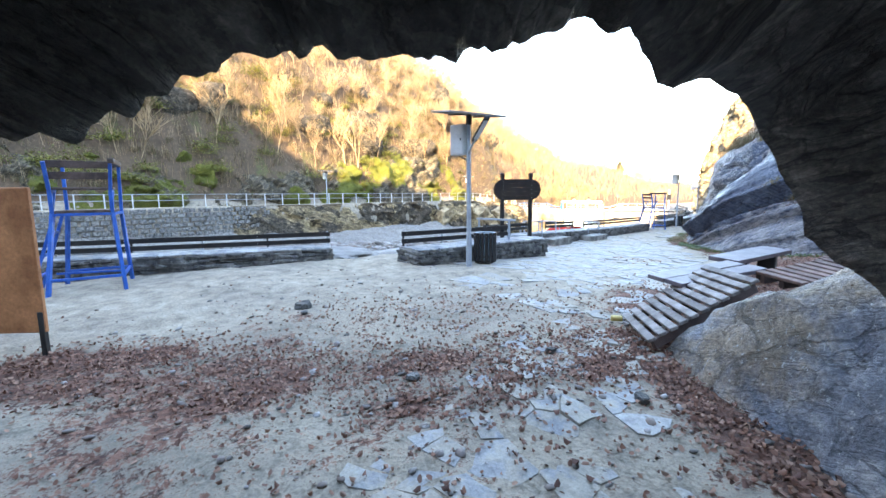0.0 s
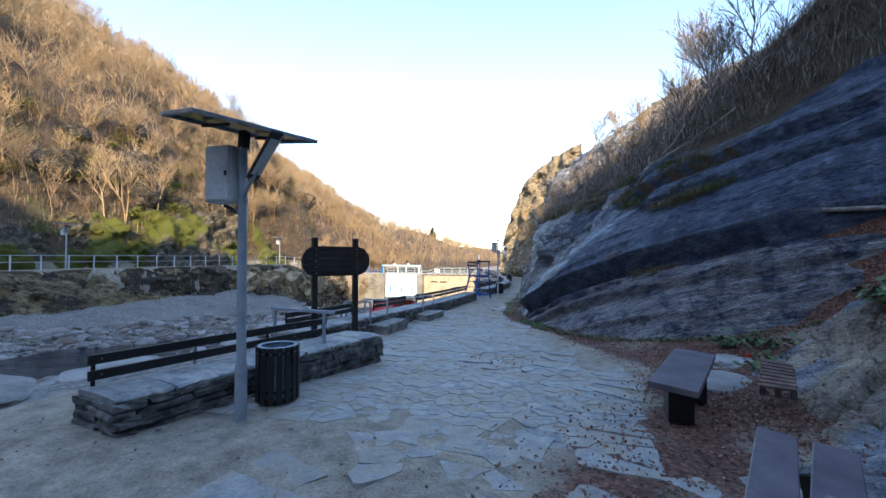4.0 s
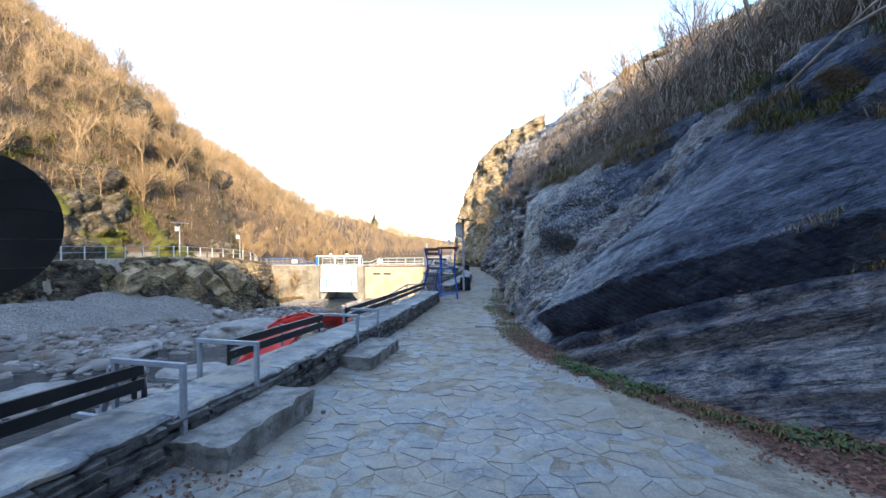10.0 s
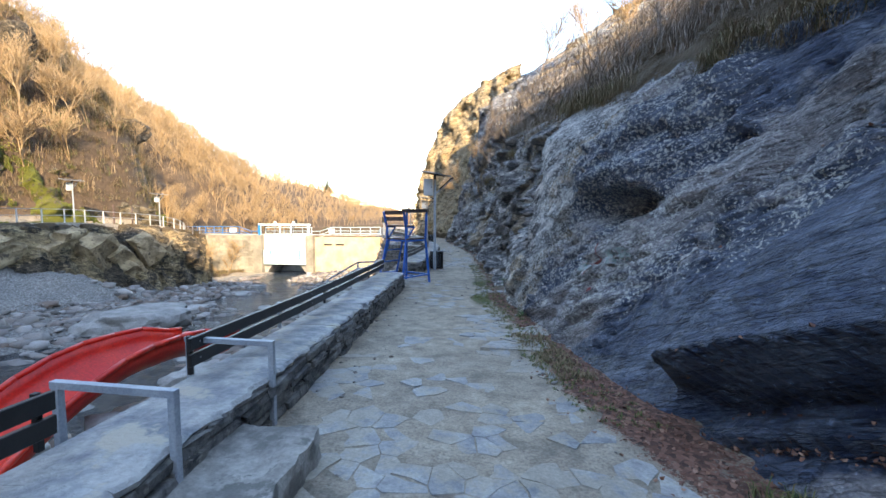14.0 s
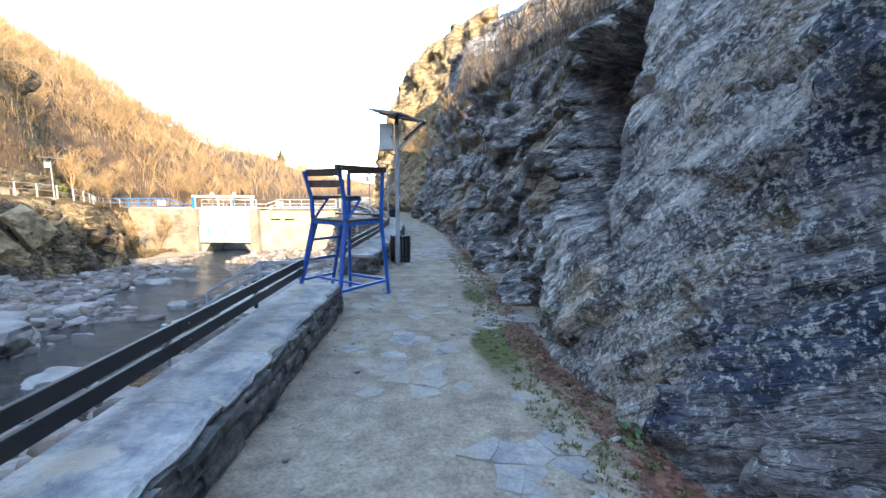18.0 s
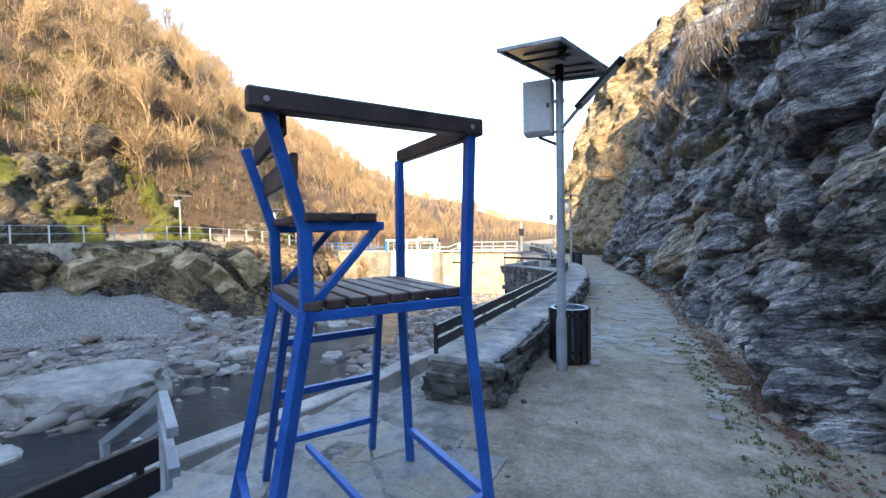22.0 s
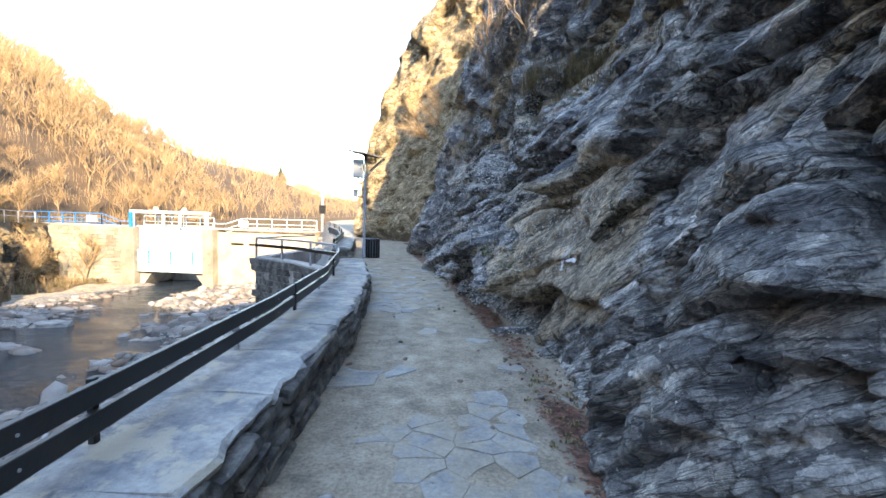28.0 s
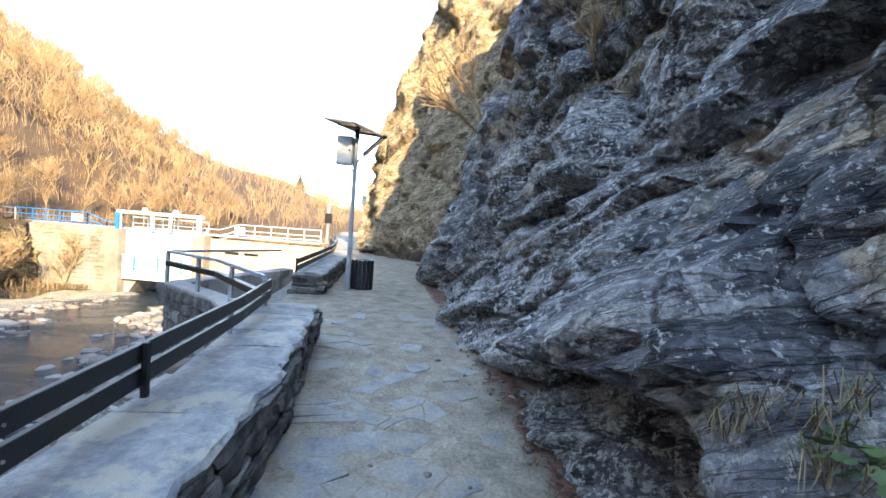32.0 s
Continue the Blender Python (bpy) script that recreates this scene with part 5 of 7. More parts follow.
def slat_mat(corners, n, label, mat, runners=3, w=0.075, group="slatted pallets"):
    """Parallel slats on runners between four corners (a, b along the slat; a, d across the slats)."""
    a, b, c, d = (Vector(p) for p in corners)
    root = thing("slatted_pallet", tuple((a + b + c + d) / 4 - Vector((0, 0, 0.3))), 0, label, "pallet", group)
    inv = root.matrix_world.inverted()
    up = (b - a).cross(d - a).normalized()
    up = up if up.z > 0 else -up
    rng = random.Random(n)
    for k in range(n):
        f = k / (n - 1)
        j = rng.uniform(-0.02, 0.02)
        part("slat", bar(inv @ (a.lerp(d, f) + (a - b) * j), inv @ (b.lerp(c, f) + (b - a) * j), w, 0.032, 0.005, up=up), mat, root)
    for k in range(runners):
        f = 0.08 + 0.84 * k / max(1, runners - 1)
        part("runner", bar(inv @ (a.lerp(b, f) - up * 0.07), inv @ (d.lerp(c, f) - up * 0.07), 0.06, 0.09, 0.006, up=up), M_BROWNWOOD, root)
    return root


M_GREYWOOD = mottled("weathered_grey_wood", (0.16, 0.14, 0.13), (0.32, 0.29, 0.27), 5, 0.8, 0, 0.5, 0.004, 60, 0.25)
M_REDWOOD = mottled("red_brown_wood", (0.085, 0.05, 0.04), (0.18, 0.11, 0.09), 5, 0.75, 0, 0.4, 0.004, 60, 0.25)
slat_mat([(-1.72, 4.74, 0.22), (-1.18, 3.92, 0.26), (-0.56, 4.8, 0.74), (-1.18, 5.68, 0.70)], 11, "weathered slatted pallet leaning on the rocks", M_GREYWOOD)
slat_mat([(-0.62, 5.45, 0.74), (-0.22, 5.1, 0.72), (0.42, 5.75, 0.84), (0.02, 6.2, 0.88)], 10, "red-brown slatted pallet lying on the rocks", M_REDWOOD)
slat_mat([(-0.42, 8.8, 0.42), (-0.12, 8.7, 0.42), (0.15, 9.5, 0.50), (-0.15, 9.6, 0.52)], 8, "red-brown slatted pallet beside the low table", M_REDWOOD)


def rusty_sheet():
    """A rust-coloured sheet on legs, standing in the yard where the walk begins."""
    root = thing("rusty_panel", (-5.58, 0.2, gz(-5.58, 0.2)), 46, "orange rust-coloured panel standing on thin legs", "panel")
    part("sheet", box((1.6, 0.05, 1.42), m=pose(-0.85, 0, 0.95), bevel=0.01), M_RUST, root)
    for x in (-1.55, -0.08):
        part("leg", box((0.05, 0.05, 0.5), m=pose(x, -0.01, 0.2), bevel=0.005), M_BLACK, root)
    return root


rusty_sheet()


# ---- red water slide lying behind the rail ----
def red_slide():
    root = thing("red_slide", (-9.9, 18.2, -1.22), 0, "bright red plastic slide lying behind the railing", "slide")
    n, m = 26, 12
    P = np.zeros((n, m, 3))
    for i in range(n):
        s = i / (n - 1)
        y = -2.1 + 4.2 * s
        bend = 0.55 * math.sin(s * 2.6)
        lift = 0.10 + 0.75 * smooth(0.05, 0.75, s) - 0.15 * smooth(0.85, 1.0, s)
        for j in range(m):
            a = math.pi * (j / (m - 1))
            P[i, j] = (0.30 - bend + 0.42 * math.cos(a), y, lift + 0.32 * (1 - math.sin(a)) * (1.0 if 0 < j < m - 1 else 1.08))
    trough = grid_object("trough", P, M_RED, root)
    mod = trough.modifiers.new("thickness", "SOLIDIFY")
    mod.thickness = 0.02
    for side in (0, m - 1):
        for i in range(0, n - 1, 2):
            k = min(i + 2, n - 1)
            part("lip", tube(P[i, side], P[k, side], 0.03, sides=8), M_RED, root, smooth_shade=True)
    part("end_hood", box((0.95, 0.5, 0.10), m=pose(-0.02, 2.05, 0.92), bevel=0.04), M_RED, root)
    for y in (-1.2, 1.0):
        part("support", bar((0.2, y, 0.2), (0.2, y, -0.9), 0.07), M_GREYPAINT, root)


red_slide()


# ---- the far promenade: railing posts on the stone bank ----
def promenade_rail():
    root = thing("promenade_railing", (-37.2, 30.0, 0.9), 0, "pale steel railing along the far promenade", "railing")
    inv = root.matrix_world.inverted()
    ys = np.arange(-8, 71, 1.6)
    px = lambda y: FAR_BANK - 0.2 - 9.0 * float(smooth(53, 70, y))
    pz = lambda y: float(lerp(PROMENADE, y))
    for y in ys:
        part("post", bar(inv @ Vector((px(y), y, pz(y) - 0.05)), inv @ Vector((px(y), y, pz(y) + 1.02)), 0.07, 0.07, 0.005, up=(0, 1, 0)), M_BOX, root)
    for a, b in zip(ys, ys[1:]):
        for h in (1.0, 0.55):
            part("rail", bar(inv @ Vector((px(a), a, pz(a) + h)), inv @ Vector((px(b), b, pz(b) + h)), 0.05, 0.05, 0.004), M_GALV, root)


promenade_rail()


def bank_wall():
    """Stone facing of the far promenade."""
    root = thing("bank_wall", (-37, 30, -1.0), 0, "rough grey stone retaining wall of the far promenade", "wall", kind="structure")
    rng = random.Random(9)
    verts, faces = [], []
    for y in np.arange(-8, 16, 0.55):
        for row in range(6):
            w, h = 0.5 * rng.uniform(0.8, 1.1), 0.34 * rng.uniform(0.8, 1.05)
            yy, z, d = y + 0.27 * (row % 2) + rng.uniform(-0.05, 0.05), 0.66 - 0.36 * row, rng.uniform(0.02, 0.10)
            k = len(verts)
            x = FAR_BANK + 0.12
            for dx, sc in ((0.0, 1.0), (d, 0.86)):
                for sy, sz in ((-1, -1), (1, -1), (1, 1), (-1, 1)):
                    verts.append((x + dx + 37, yy - 30 + sy * w / 2 * sc, z + 1.0 + sz * h / 2 * sc))
            faces += [(k + 4, k + 5, k + 6, k + 7)] + [(k + i, k + (i + 1) % 4, k + 4 + (i + 1) % 4, k + 4 + i) for i in range(4)]
    ob = mesh_object("stones", verts, faces, M_STONE, root)
    tagged(ob, kind="stuff")


bank_wall()


def bank_face():
    """The rocky bank between the far promenade and the riverbed."""
    ys, us = np.meshgrid(np.arange(13.0, 71.2, 0.17), np.linspace(0, 1, 46), indexing="ij")
    top, low = lerp(PROMENADE, ys) - 0.02, lerp(BED, ys) - 0.5
    reach = lerp([(13, 0.25), (16, 0.7), (24, 1.2), (32, 1.0), (38, 1.6), (42, 3.4), (46, 4.4), (50, 3.6), (56, 3.0), (64, 2.4), (71.2, 1.6)], ys)
    a, b = us * 4 - 0.5 * ys, ys + us * 2.2
    p1, e1 = plates(b * 0.42, a * 0.5, 301, 1.0, 0.8)
    p2, e2 = plates(b * 1.1, a * 1.2, 305, 0.9, 0.7)
    p3, e3 = plates(b * 2.6, a * 2.6, 309, 0.9, 0.7)
    off = 1.7 * p1 + 0.7 * p2 + 0.25 * p3 + 0.2 * fbm(ys * 1.5, us * 6, 0, 3, 311)
    swell = np.sin(np.pi * np.clip(us * 0.9 + 0.06, 0, 1))
    x = FAR_BANK - 9.0 * smooth(53, 70, ys) - 0.05 + reach * us ** 0.8 + off * swell * 0.8 * smooth(8, 40, ys)
    z = top + (low - top) * us ** 1.25 + 0.35 * off * swell * smooth(8, 40, ys)
    n = fbm(ys * 0.5, us * 3, 0, 3, 313)
    # the tan patches paint sunlight onto rock that stays in shade here
    ob = grid_object("bank_rock", np.stack([x, ys, z], -1), M_BANKROCK, smooth_shade=False, attrs=(("tan", 0.42 + 0.55 * n), ("lichen", 0 * n), ("moss", smooth(0.22, 0.02, us) * 0.8 + smooth(0.7, 1.0, us) * 0.55 + 0.25 * smooth(50, 60, ys))))
    tagged(ob, "jagged brown rock bank, sunlit tan painted in, with dry growth below the promenade", "rock bank", kind="structure")


bank_face()


def hill_face():
    """Mossy rocks that stand out of the foot of the sunny hillside."""
    ys, us = np.meshgrid(np.arange(-14, 64, 0.2), np.linspace(0, 1, 44), indexing="ij")
    tall = 4.6 + 2.2 * fbm(ys * 0.09, 0, 0, 2, 331) + 1.2 * fbm(ys * 0.35, 1, 0, 2, 333)
    a, b = us * tall, ys + us * 2.5
    p1, e1 = plates(b * 0.33, a * 0.42 - 0.12 * ys, 341, 1.0, 0.8)
    p2, e2 = plates(b * 0.9, a * 1.0 - 0.3 * ys, 345, 0.9, 0.8)
    p3, e3 = plates(b * 2.2, a * 2.4, 349, 0.9, 0.7)
    off = (1.5 * p1 + 0.65 * p2 + 0.25 * p3) * smooth(0.0, 0.12, us)
    fade = smooth(0.85, 1.0, us)
    x = FAR_BANK - 9.0 * smooth(53, 70, ys) - 2.45 - 0.62 * a + 0.9 * off * (1 - fade) - 1.6 * fade
    z = lerp(PROMENADE, ys) - 0.1 + a + 0.4 * off - 0.6 * fade
    n = fbm(ys * 0.25, us * 1.6, 0, 3, 351)
    ob = grid_object("hillside_rock", np.stack([x, ys, z], -1), M_HILLROCK, smooth_shade=False, attrs=(("tan", 0.3 + 0.4 * n), ("lichen", 0 * n), ("moss", 0.50 + 0.8 * n + 0.35 * fade)))
    tagged(ob, "mossy yellow-green rocks at the foot of the hillside", "rocks", kind="structure")


hill_face()


# ---- the sluice dam ----
def dam():
    root = thing("sluice_dam", (-34.0, 71.8, -6.5), 0, "stone dam with a pale sluice gate and blue walkway", "dam")
    inv = root.matrix_world.inverted()

    def b(name, x0, x1, y0, y1, z0, z1, mat, label="", bevel=0.03):
        return part(name, box((x1 - x0, y1 - y0, z1 - z0), m=inv @ pose((x0 + x1) / 2, (y0 + y1) / 2, (z0 + z1) / 2), bevel=bevel), mat, root, label)

    b("left_wing_core", -52, -38.3, 71.6, 73.2, -8, -1.25, M_DAM)
    rng = random.Random(5)
    left = part("masonry", box((13.6, 0.1, 5.6), m=inv @ pose(-45.2, 71.5, -4.1)), M_DAM, root, "coursed stone masonry face")
    for row in range(15):
        s = -52 + rng.uniform(0, 0.5)
        while s < -38.9:
            w = rng.uniform(0.5, 1.0)
            ob = new("block", STONES_PALE[rng.randrange(10)])
            ob.parent = left
            ob.matrix_local = inv @ pose(s + w / 2, 71.44, -1.5 - 0.36 * row) @ Matrix.Diagonal((w * 0.96, 0.14, 0.34, 1))
            s += w
    b("left_pier", -38.6, -37.4, 70.9, 73.2, -8, -1.2, M_DAM)
    b("right_pier", -30.9, -29.9, 70.9, 73.2, -8, -1.2, M_DAM)
    b("breast_wall", -37.6, -30.7, 71.7, 72.4, -3.6, -1.2, M_WHITE, "whitewashed concrete panel above the gate")
    b("gate_leaf", -37.35, -30.95, 71.3, 71.6, -5.35, -3.3, M_PALEBLUE, "pale blue steel gate leaf, raised")
    for z in (-3.35, -4.35, -5.3):
        b("gate_rib", -37.3, -31.0, 71.2, 71.32, z - 0.06, z + 0.06, M_PALEBLUE, bevel=0.01)
    for k in range(3):
        x = -36.2 + 2.1 * k
        b("gate_stiffener", x - 0.05, x + 0.05, 71.18, 71.3, -4.6, -3.4, M_LIGHTBLUE, bevel=0.01)
    b("tunnel_back", -37.5, -30.8, 76, 76.4, -8, -4.5, M_CONCRETE)
    for sx, x in ((1, -37.4), (-1, -30.9)):
        bm = bmesh.new()
        pts = [(x, -6.9), (x + sx * 0.15, -6.9), (x + sx * 1.25, -5.4), (x, -5.4)]
        f = [bm.verts.new(inv @ Vector((px, 71.65, pz))) for px, pz in pts]
        g = [bm.verts.new(inv @ Vector((px, 75.9, pz))) for px, pz in pts]
        bm.faces.new(f)
        for i in range(4):
            bm.faces.new((f[i], g[i], g[(i + 1) % 4], f[(i + 1) % 4]))
        bmesh.ops.recalc_face_normals(bm, faces=bm.faces[:])
        part("haunch", bm, M_CONCRETE, root)
    b("right_wing", -29.95, -20.5, 71.8, 73.2, -8, -1.45, M_TAN, "sunlit beige concrete wing wall")
    for x in (-28.6, -26.9):
        b("slot", x, x + 1.2, 71.74, 71.82, -2.62, -2.42, M_BLACK, bevel=0.0)
    b("deck", -52, -20.5, 71.75, 73.4, -1.25, -1.12, M_CONCRETE)
    # portal over the gate
    for x in (-37.7, -34.8, -33.2, -30.6):
        b("portal_post", x - 0.09, x + 0.09, 71.25, 71.45, -1.2, 0.2, M_PALEBLUE, bevel=0.01)
    b("guide_rail", -37.85, -37.6, 71.0, 71.2, -6.9, 0.2, M_LIGHTBLUE, "tall blue guide rail", 0.01)
    b("guide_rail", -30.7, -30.45, 71.0, 71.2, -6.9, 0.2, M_PALEBLUE, "", 0.01)
    b("portal_beam", -37.95, -30.35, 71.2, 71.5, 0.12, 0.40, M_PALEBLUE, "pale blue portal beam", 0.02)
    for x in (-35.5, -32.8):
        part("hoist_motor", tube(inv @ Vector((x, 71.35, 0.38)), inv @ Vector((x, 71.35, 0.72)), 0.26, 0.16, 14), M_WHITE, root, "white hoist cap")
        part("hoist_rod", tube(inv @ Vector((x, 71.25, 0.2)), inv @ Vector((x, 71.25, -3.3)), 0.035, sides=8), M_GALV, root)
    for k in range(8):
        f = lambda t: inv @ Vector((-32.6 - 1.2 * t, 71.15, 0.1 - 3.1 * math.sin(t * math.pi / 2) ** 1.5))
        part("cable", tube(f(k / 8), f((k + 1) / 8), 0.02, sides=6), M_BLACK, root)

    def rails(name, pts, mat, posts=1.3, heights=(1.05, 0.55, 0.2)):
        for (x0, y0, z0), (x1, y1, z1) in zip(pts, pts[1:]):
            for h in heights:
                part("handrail", bar(inv @ Vector((x0, y0, z0 + h)), inv @ Vector((x1, y1, z1 + h)), 0.07, 0.07, 0.005), mat, root)
            n = max(1, round(math.hypot(x1 - x0, z1 - z0) / posts))
            for k in range(n + 1):
                p = Vector((x0, y0, z0)).lerp(Vector((x1, y1, z1)), k / n)
                part("rail_post", bar(inv @ p, inv @ (p + Vector((0, 0, 1.05))), 0.07, 0.07, 0.005, up=(0, 1, 0)), mat, root)

    rails("left", [(-51.5, 71.9, -1.1), (-41.2, 71.9, -1.1), (-39.4, 71.9, -1.75), (-37.9, 71.9, -1.75)], M_LIGHTBLUE)
    rails("middle", [(-37.6, 72.6, -1.2), (-30.7, 72.6, -1.2)], M_PALEBLUE)
    rails("right", [(-30.4, 71.9, -1.7), (-29.2, 71.9, -1.7), (-27.6, 71.9, -1.15), (-20.5, 71.9, -1.1)], M_PALEBLUE)
    b("sign", -42.6, -41.6, 71.8, 71.84, -0.85, -0.25, M_WHITE, "small white sign plate", 0.004)
    b("sign", -27.9, -27.0, 71.8, 71.84, -0.9, -0.3, M_WHITE, "small white sign plate", 0.004)
    b("control_mast", -20.1, -19.9, 71.9, 72.1, -1.1, 2.2, M_GALV, "", 0.01)
    b("control_box", -20.25, -19.75, 71.8, 72.2, 0.6, 1.4, M_BLACK, "dark control box on a mast", 0.02)


M_WHITE = mottled("white_limewash", (0.66, 0.64, 0.60), (0.80, 0.79, 0.76), 0.8, 0.8, 0, 0.2, 0.01, 20)
M_PALEBLUE = mottled("pale_blue_paint", (0.42, 0.60, 0.68), (0.55, 0.72, 0.78), 2, 0.5, 0, 0.1, 0.003, 30)
M_TAN = mottled("beige_concrete", (0.42, 0.33, 0.22), (0.55, 0.45, 0.32), 0.6, 0.9, 0, 0.3, 0.02, 14)
STONES_PALE = []
for me in STONES:
    q = me.copy()
    q.materials[0] = M_DAM
    STONES_PALE.append(q)
dam()

# ---- the rock arch where the walk begins ----
M_CAVE = rock_material("cave_rock", (0.05, 0.05, 0.055), (0.28, 0.27, 0.255), (0.30, 0.25, 0.18), (0.32, 0.32, 0.30), 0.7, seams=0.35)


def arch():
    """A rough tunnel through a spur of rock: its mouth's outline, given as bearing, height angle and distance, is drawn backwards as a tunnel and outwards as a face."""
    eye = Vector((-0.02, 0.0, 1.58))
    mouth = [(-98, -34, 3.2), (-84, -8, 2.3), (-62, 4, 1.45), (-50, 5.5, 1.1), (-41.5, 5.8, 1.0), (-34, 10.8, 0.95), (-27.5, 14.3, 0.9), (-25.6, 16.6, 0.85), (-11.8, 17, 0.80), (0, 17.4, 0.80), (7.4, 17.9, 0.82), (16.3, 20.2, 0.86), (23.2, 18.9, 0.98), (26.4, 12.9, 1.3), (34.4, 11.1, 1.9), (37, 5.3, 2.3), (40.7, -1.9, 2.55), (41.1, -4.9, 2.6), (46.7, -9.2, 2.6), (62, -30, 2.7)]
    heading = radians(43.84)
    dense = []
    for (a0, e0, r0), (a1, e1, r1) in zip(mouth, mouth[1:]):
        n = max(2, int(abs(a1 - a0) / 0.9) + int(abs(e1 - e0) / 1.2))
        for k in range(n):
            f = k / n
            dense.append((a0 + (a1 - a0) * f, e0 + (e1 - e0) * f, r0 + (r1 - r0) * f))
    ahead = Vector((-math.sin(heading), math.cos(heading), 0))
    right = Vector((math.cos(heading), math.sin(heading), 0))
    rims = []
    for i, (a, e, r) in enumerate(dense):
        way = ahead * math.cos(radians(a)) + right * math.sin(radians(a))
        jag = 0.035 * noise.noise(Vector((i * 0.27, 0, 3))) + 0.014 * noise.noise(Vector((i * 0.61, 5, 3)))
        rims.append((eye + way * r + Vector((0, 0, r * math.tan(radians(e)) + jag)), a))
    rings = [(-5.0, 1.9), (-3.0, 1.5), (-1.6, 1.0), (-0.9, 0.62), (-0.5, 0.34), (-0.25, 0.15), (-0.1, 0.04), (0.0, 0.0), (0.05, 0.06), (0.10, 0.2), (0.12, 0.45), (0.10, 0.8), (0.0, 1.4), (-0.3, 2.4), (-1.0, 4.0), (-3.0, 7.0)]
    mid = eye + Vector((0, 0, -0.3))
    P = np.zeros((len(rings), len(rims), 3))
    for k, (back, out) in enumerate(rings):
        for i, (p, a) in enumerate(rims):
            side = max(-1.0, min(1.0, a / 55))
            outward = (right * side + Vector((0, 0, 1)) * math.sqrt(max(0.0, 1 - side * side) + 0.08)).normalized()
            q = p + outward * out + ahead * back
            d = noise.noise(q * 1.3) * 0.35 + noise.noise(q * 3.7) * 0.14 + noise.noise(q * 9) * 0.05
            keep = min(1.0, abs(out) * 1.6)
            P[k, i] = q + outward * d * keep + ahead * 0.3 * noise.noise(q * 2.1 + Vector((9, 0, 0))) * keep
    n0 = np.zeros(P.shape[:2])
    ob = grid_object("rock_arch", P, M_CAVE, smooth_shade=False, attrs=(("tan", n0 + 0.15), ("lichen", n0), ("moss", n0)))
    tagged(ob, "dark rough rock arch over the start of the path", "rock arch", kind="structure")


arch()


def outcrop():
    """The pale slab that rises beside the first steps of the walk."""
    ys, us = np.meshgrid(np.arange(1.0, 10.6, 0.06), np.arange(-0.3, 4.2, 0.06), indexing="ij")
    base = lerp([(1.0, 0.55), (2.0, 0.3), (2.6, 0.1), (3.04, -0.16), (3.56, -0.7), (4.15, -1.22), (4.4, -0.95), (4.8, -0.75), (5.5, -0.6), (6.4, -0.75), (7.2, -0.9), (7.9, -0.2), (9.5, 0.1), (10.6, -0.3)], ys)
    rise = lerp([(1.0, 1.7), (3.5, 1.5), (4.2, 0.75), (5.0, 0.9), (6.4, 0.6), (8.0, 0.5), (10.6, 0.9)], ys)
    top = lerp([(1.0, 2.4), (3.3, 2.2), (4.1, 1.15), (5.0, 0.8), (6.5, 0.75), (8.0, 0.9), (10.6, 3.0)], ys)
    q = us * 1.0 + 0.5 * ys
    pl, pe = plates(ys * 0.6 + 0.25 * us, us * 0.75 - 0.3 * ys, 211, 0.7, 0.7)
    p2, pe2 = plates(ys * 2.6 + us, us * 3.0 - ys, 213, 0.7, 0.7)
    u0 = np.maximum(us, -0.1)
    h = top * (1 - np.exp(-rise * u0 / top)) + 0.40 * np.maximum(u0 - 1.0, 0) + 0.30 * pl + 0.07 * p2 - 0.26 * smooth(0.05, 0, pe) - 0.03 * smooth(0.06, 0, pe2) + 0.05 * (steps(q / 0.35, 201, 0.15) - 0.5) + 0.03 * fbm(ys * 3, us * 3, 0, 3, 203)
    h = h * smooth(-0.3, 0.25, us) - 0.1 * smooth(0.1, -0.3, us)
    P = np.stack([base + us + 0.06 * fbm(ys * 2, us * 2, 1, 3, 205), ys, lerp(GROUND, ys) + h], -1)
    n = fbm(ys * 0.8, us * 0.8, 0, 3, 207)
    ob = grid_object("rock_outcrop", P, M_SLAB, smooth_shade=False, attrs=(("tan", 0.42 + 0.5 * n), ("lichen", 0.3 + 0 * n), ("moss", smooth(5.0, 8.0, ys) * smooth(0.5, 2.0, us) * 0.8)))
    return tagged(ob, "pale grey rock slab with cracked ledges at the path's start", "rock", kind="structure"), P


M_SLAB = rock_material("pale_schist", (0.13, 0.15, 0.19), (0.46, 0.45, 0.44), (0.38, 0.30, 0.22), (0.5, 0.5, 0.48), 0.6, 1.4, 0.3, (0.36, 0.5, 0.62), 0.45, seams=0.2)
slab_ob, SLAB = outcrop()


# ---- scattering ----
def clump_mesh(name, places, make, mat, label, category, kind="stuff", parent=None):
    """One mesh of many small pieces: make(rng) gives verts and faces, placed at (point, scale, turn, lean axis)."""
    verts, faces, base = [], [], 0
    for v, f in (make(p) for p in places):
        verts.append(v)
        faces.append(np.asarray(f) + base)
        base += len(v)
    V, F = np.concatenate(verts), np.concatenate(faces)
    me = bpy.data.meshes.new(name)
    me.vertices.add(len(V))
    me.vertices.foreach_set("co", V.reshape(-1).astype(np.float32))
    k = F.shape[1]
    me.loops.add(F.size)
    me.loops.foreach_set("vertex_index", F.reshape(-1).astype(np.int32))
    me.polygons.add(len(F))
    me.polygons.foreach_set("loop_start", np.arange(0, F.size, k, dtype=np.int32))
    me.update(calc_edges=True)
    me.materials.append(mat)
    ob = new(name, me)
    if parent:
        ob.parent = parent
        return ob
    return tagged(ob, label, category, kind=kind)


RS = np.random.RandomState(4)


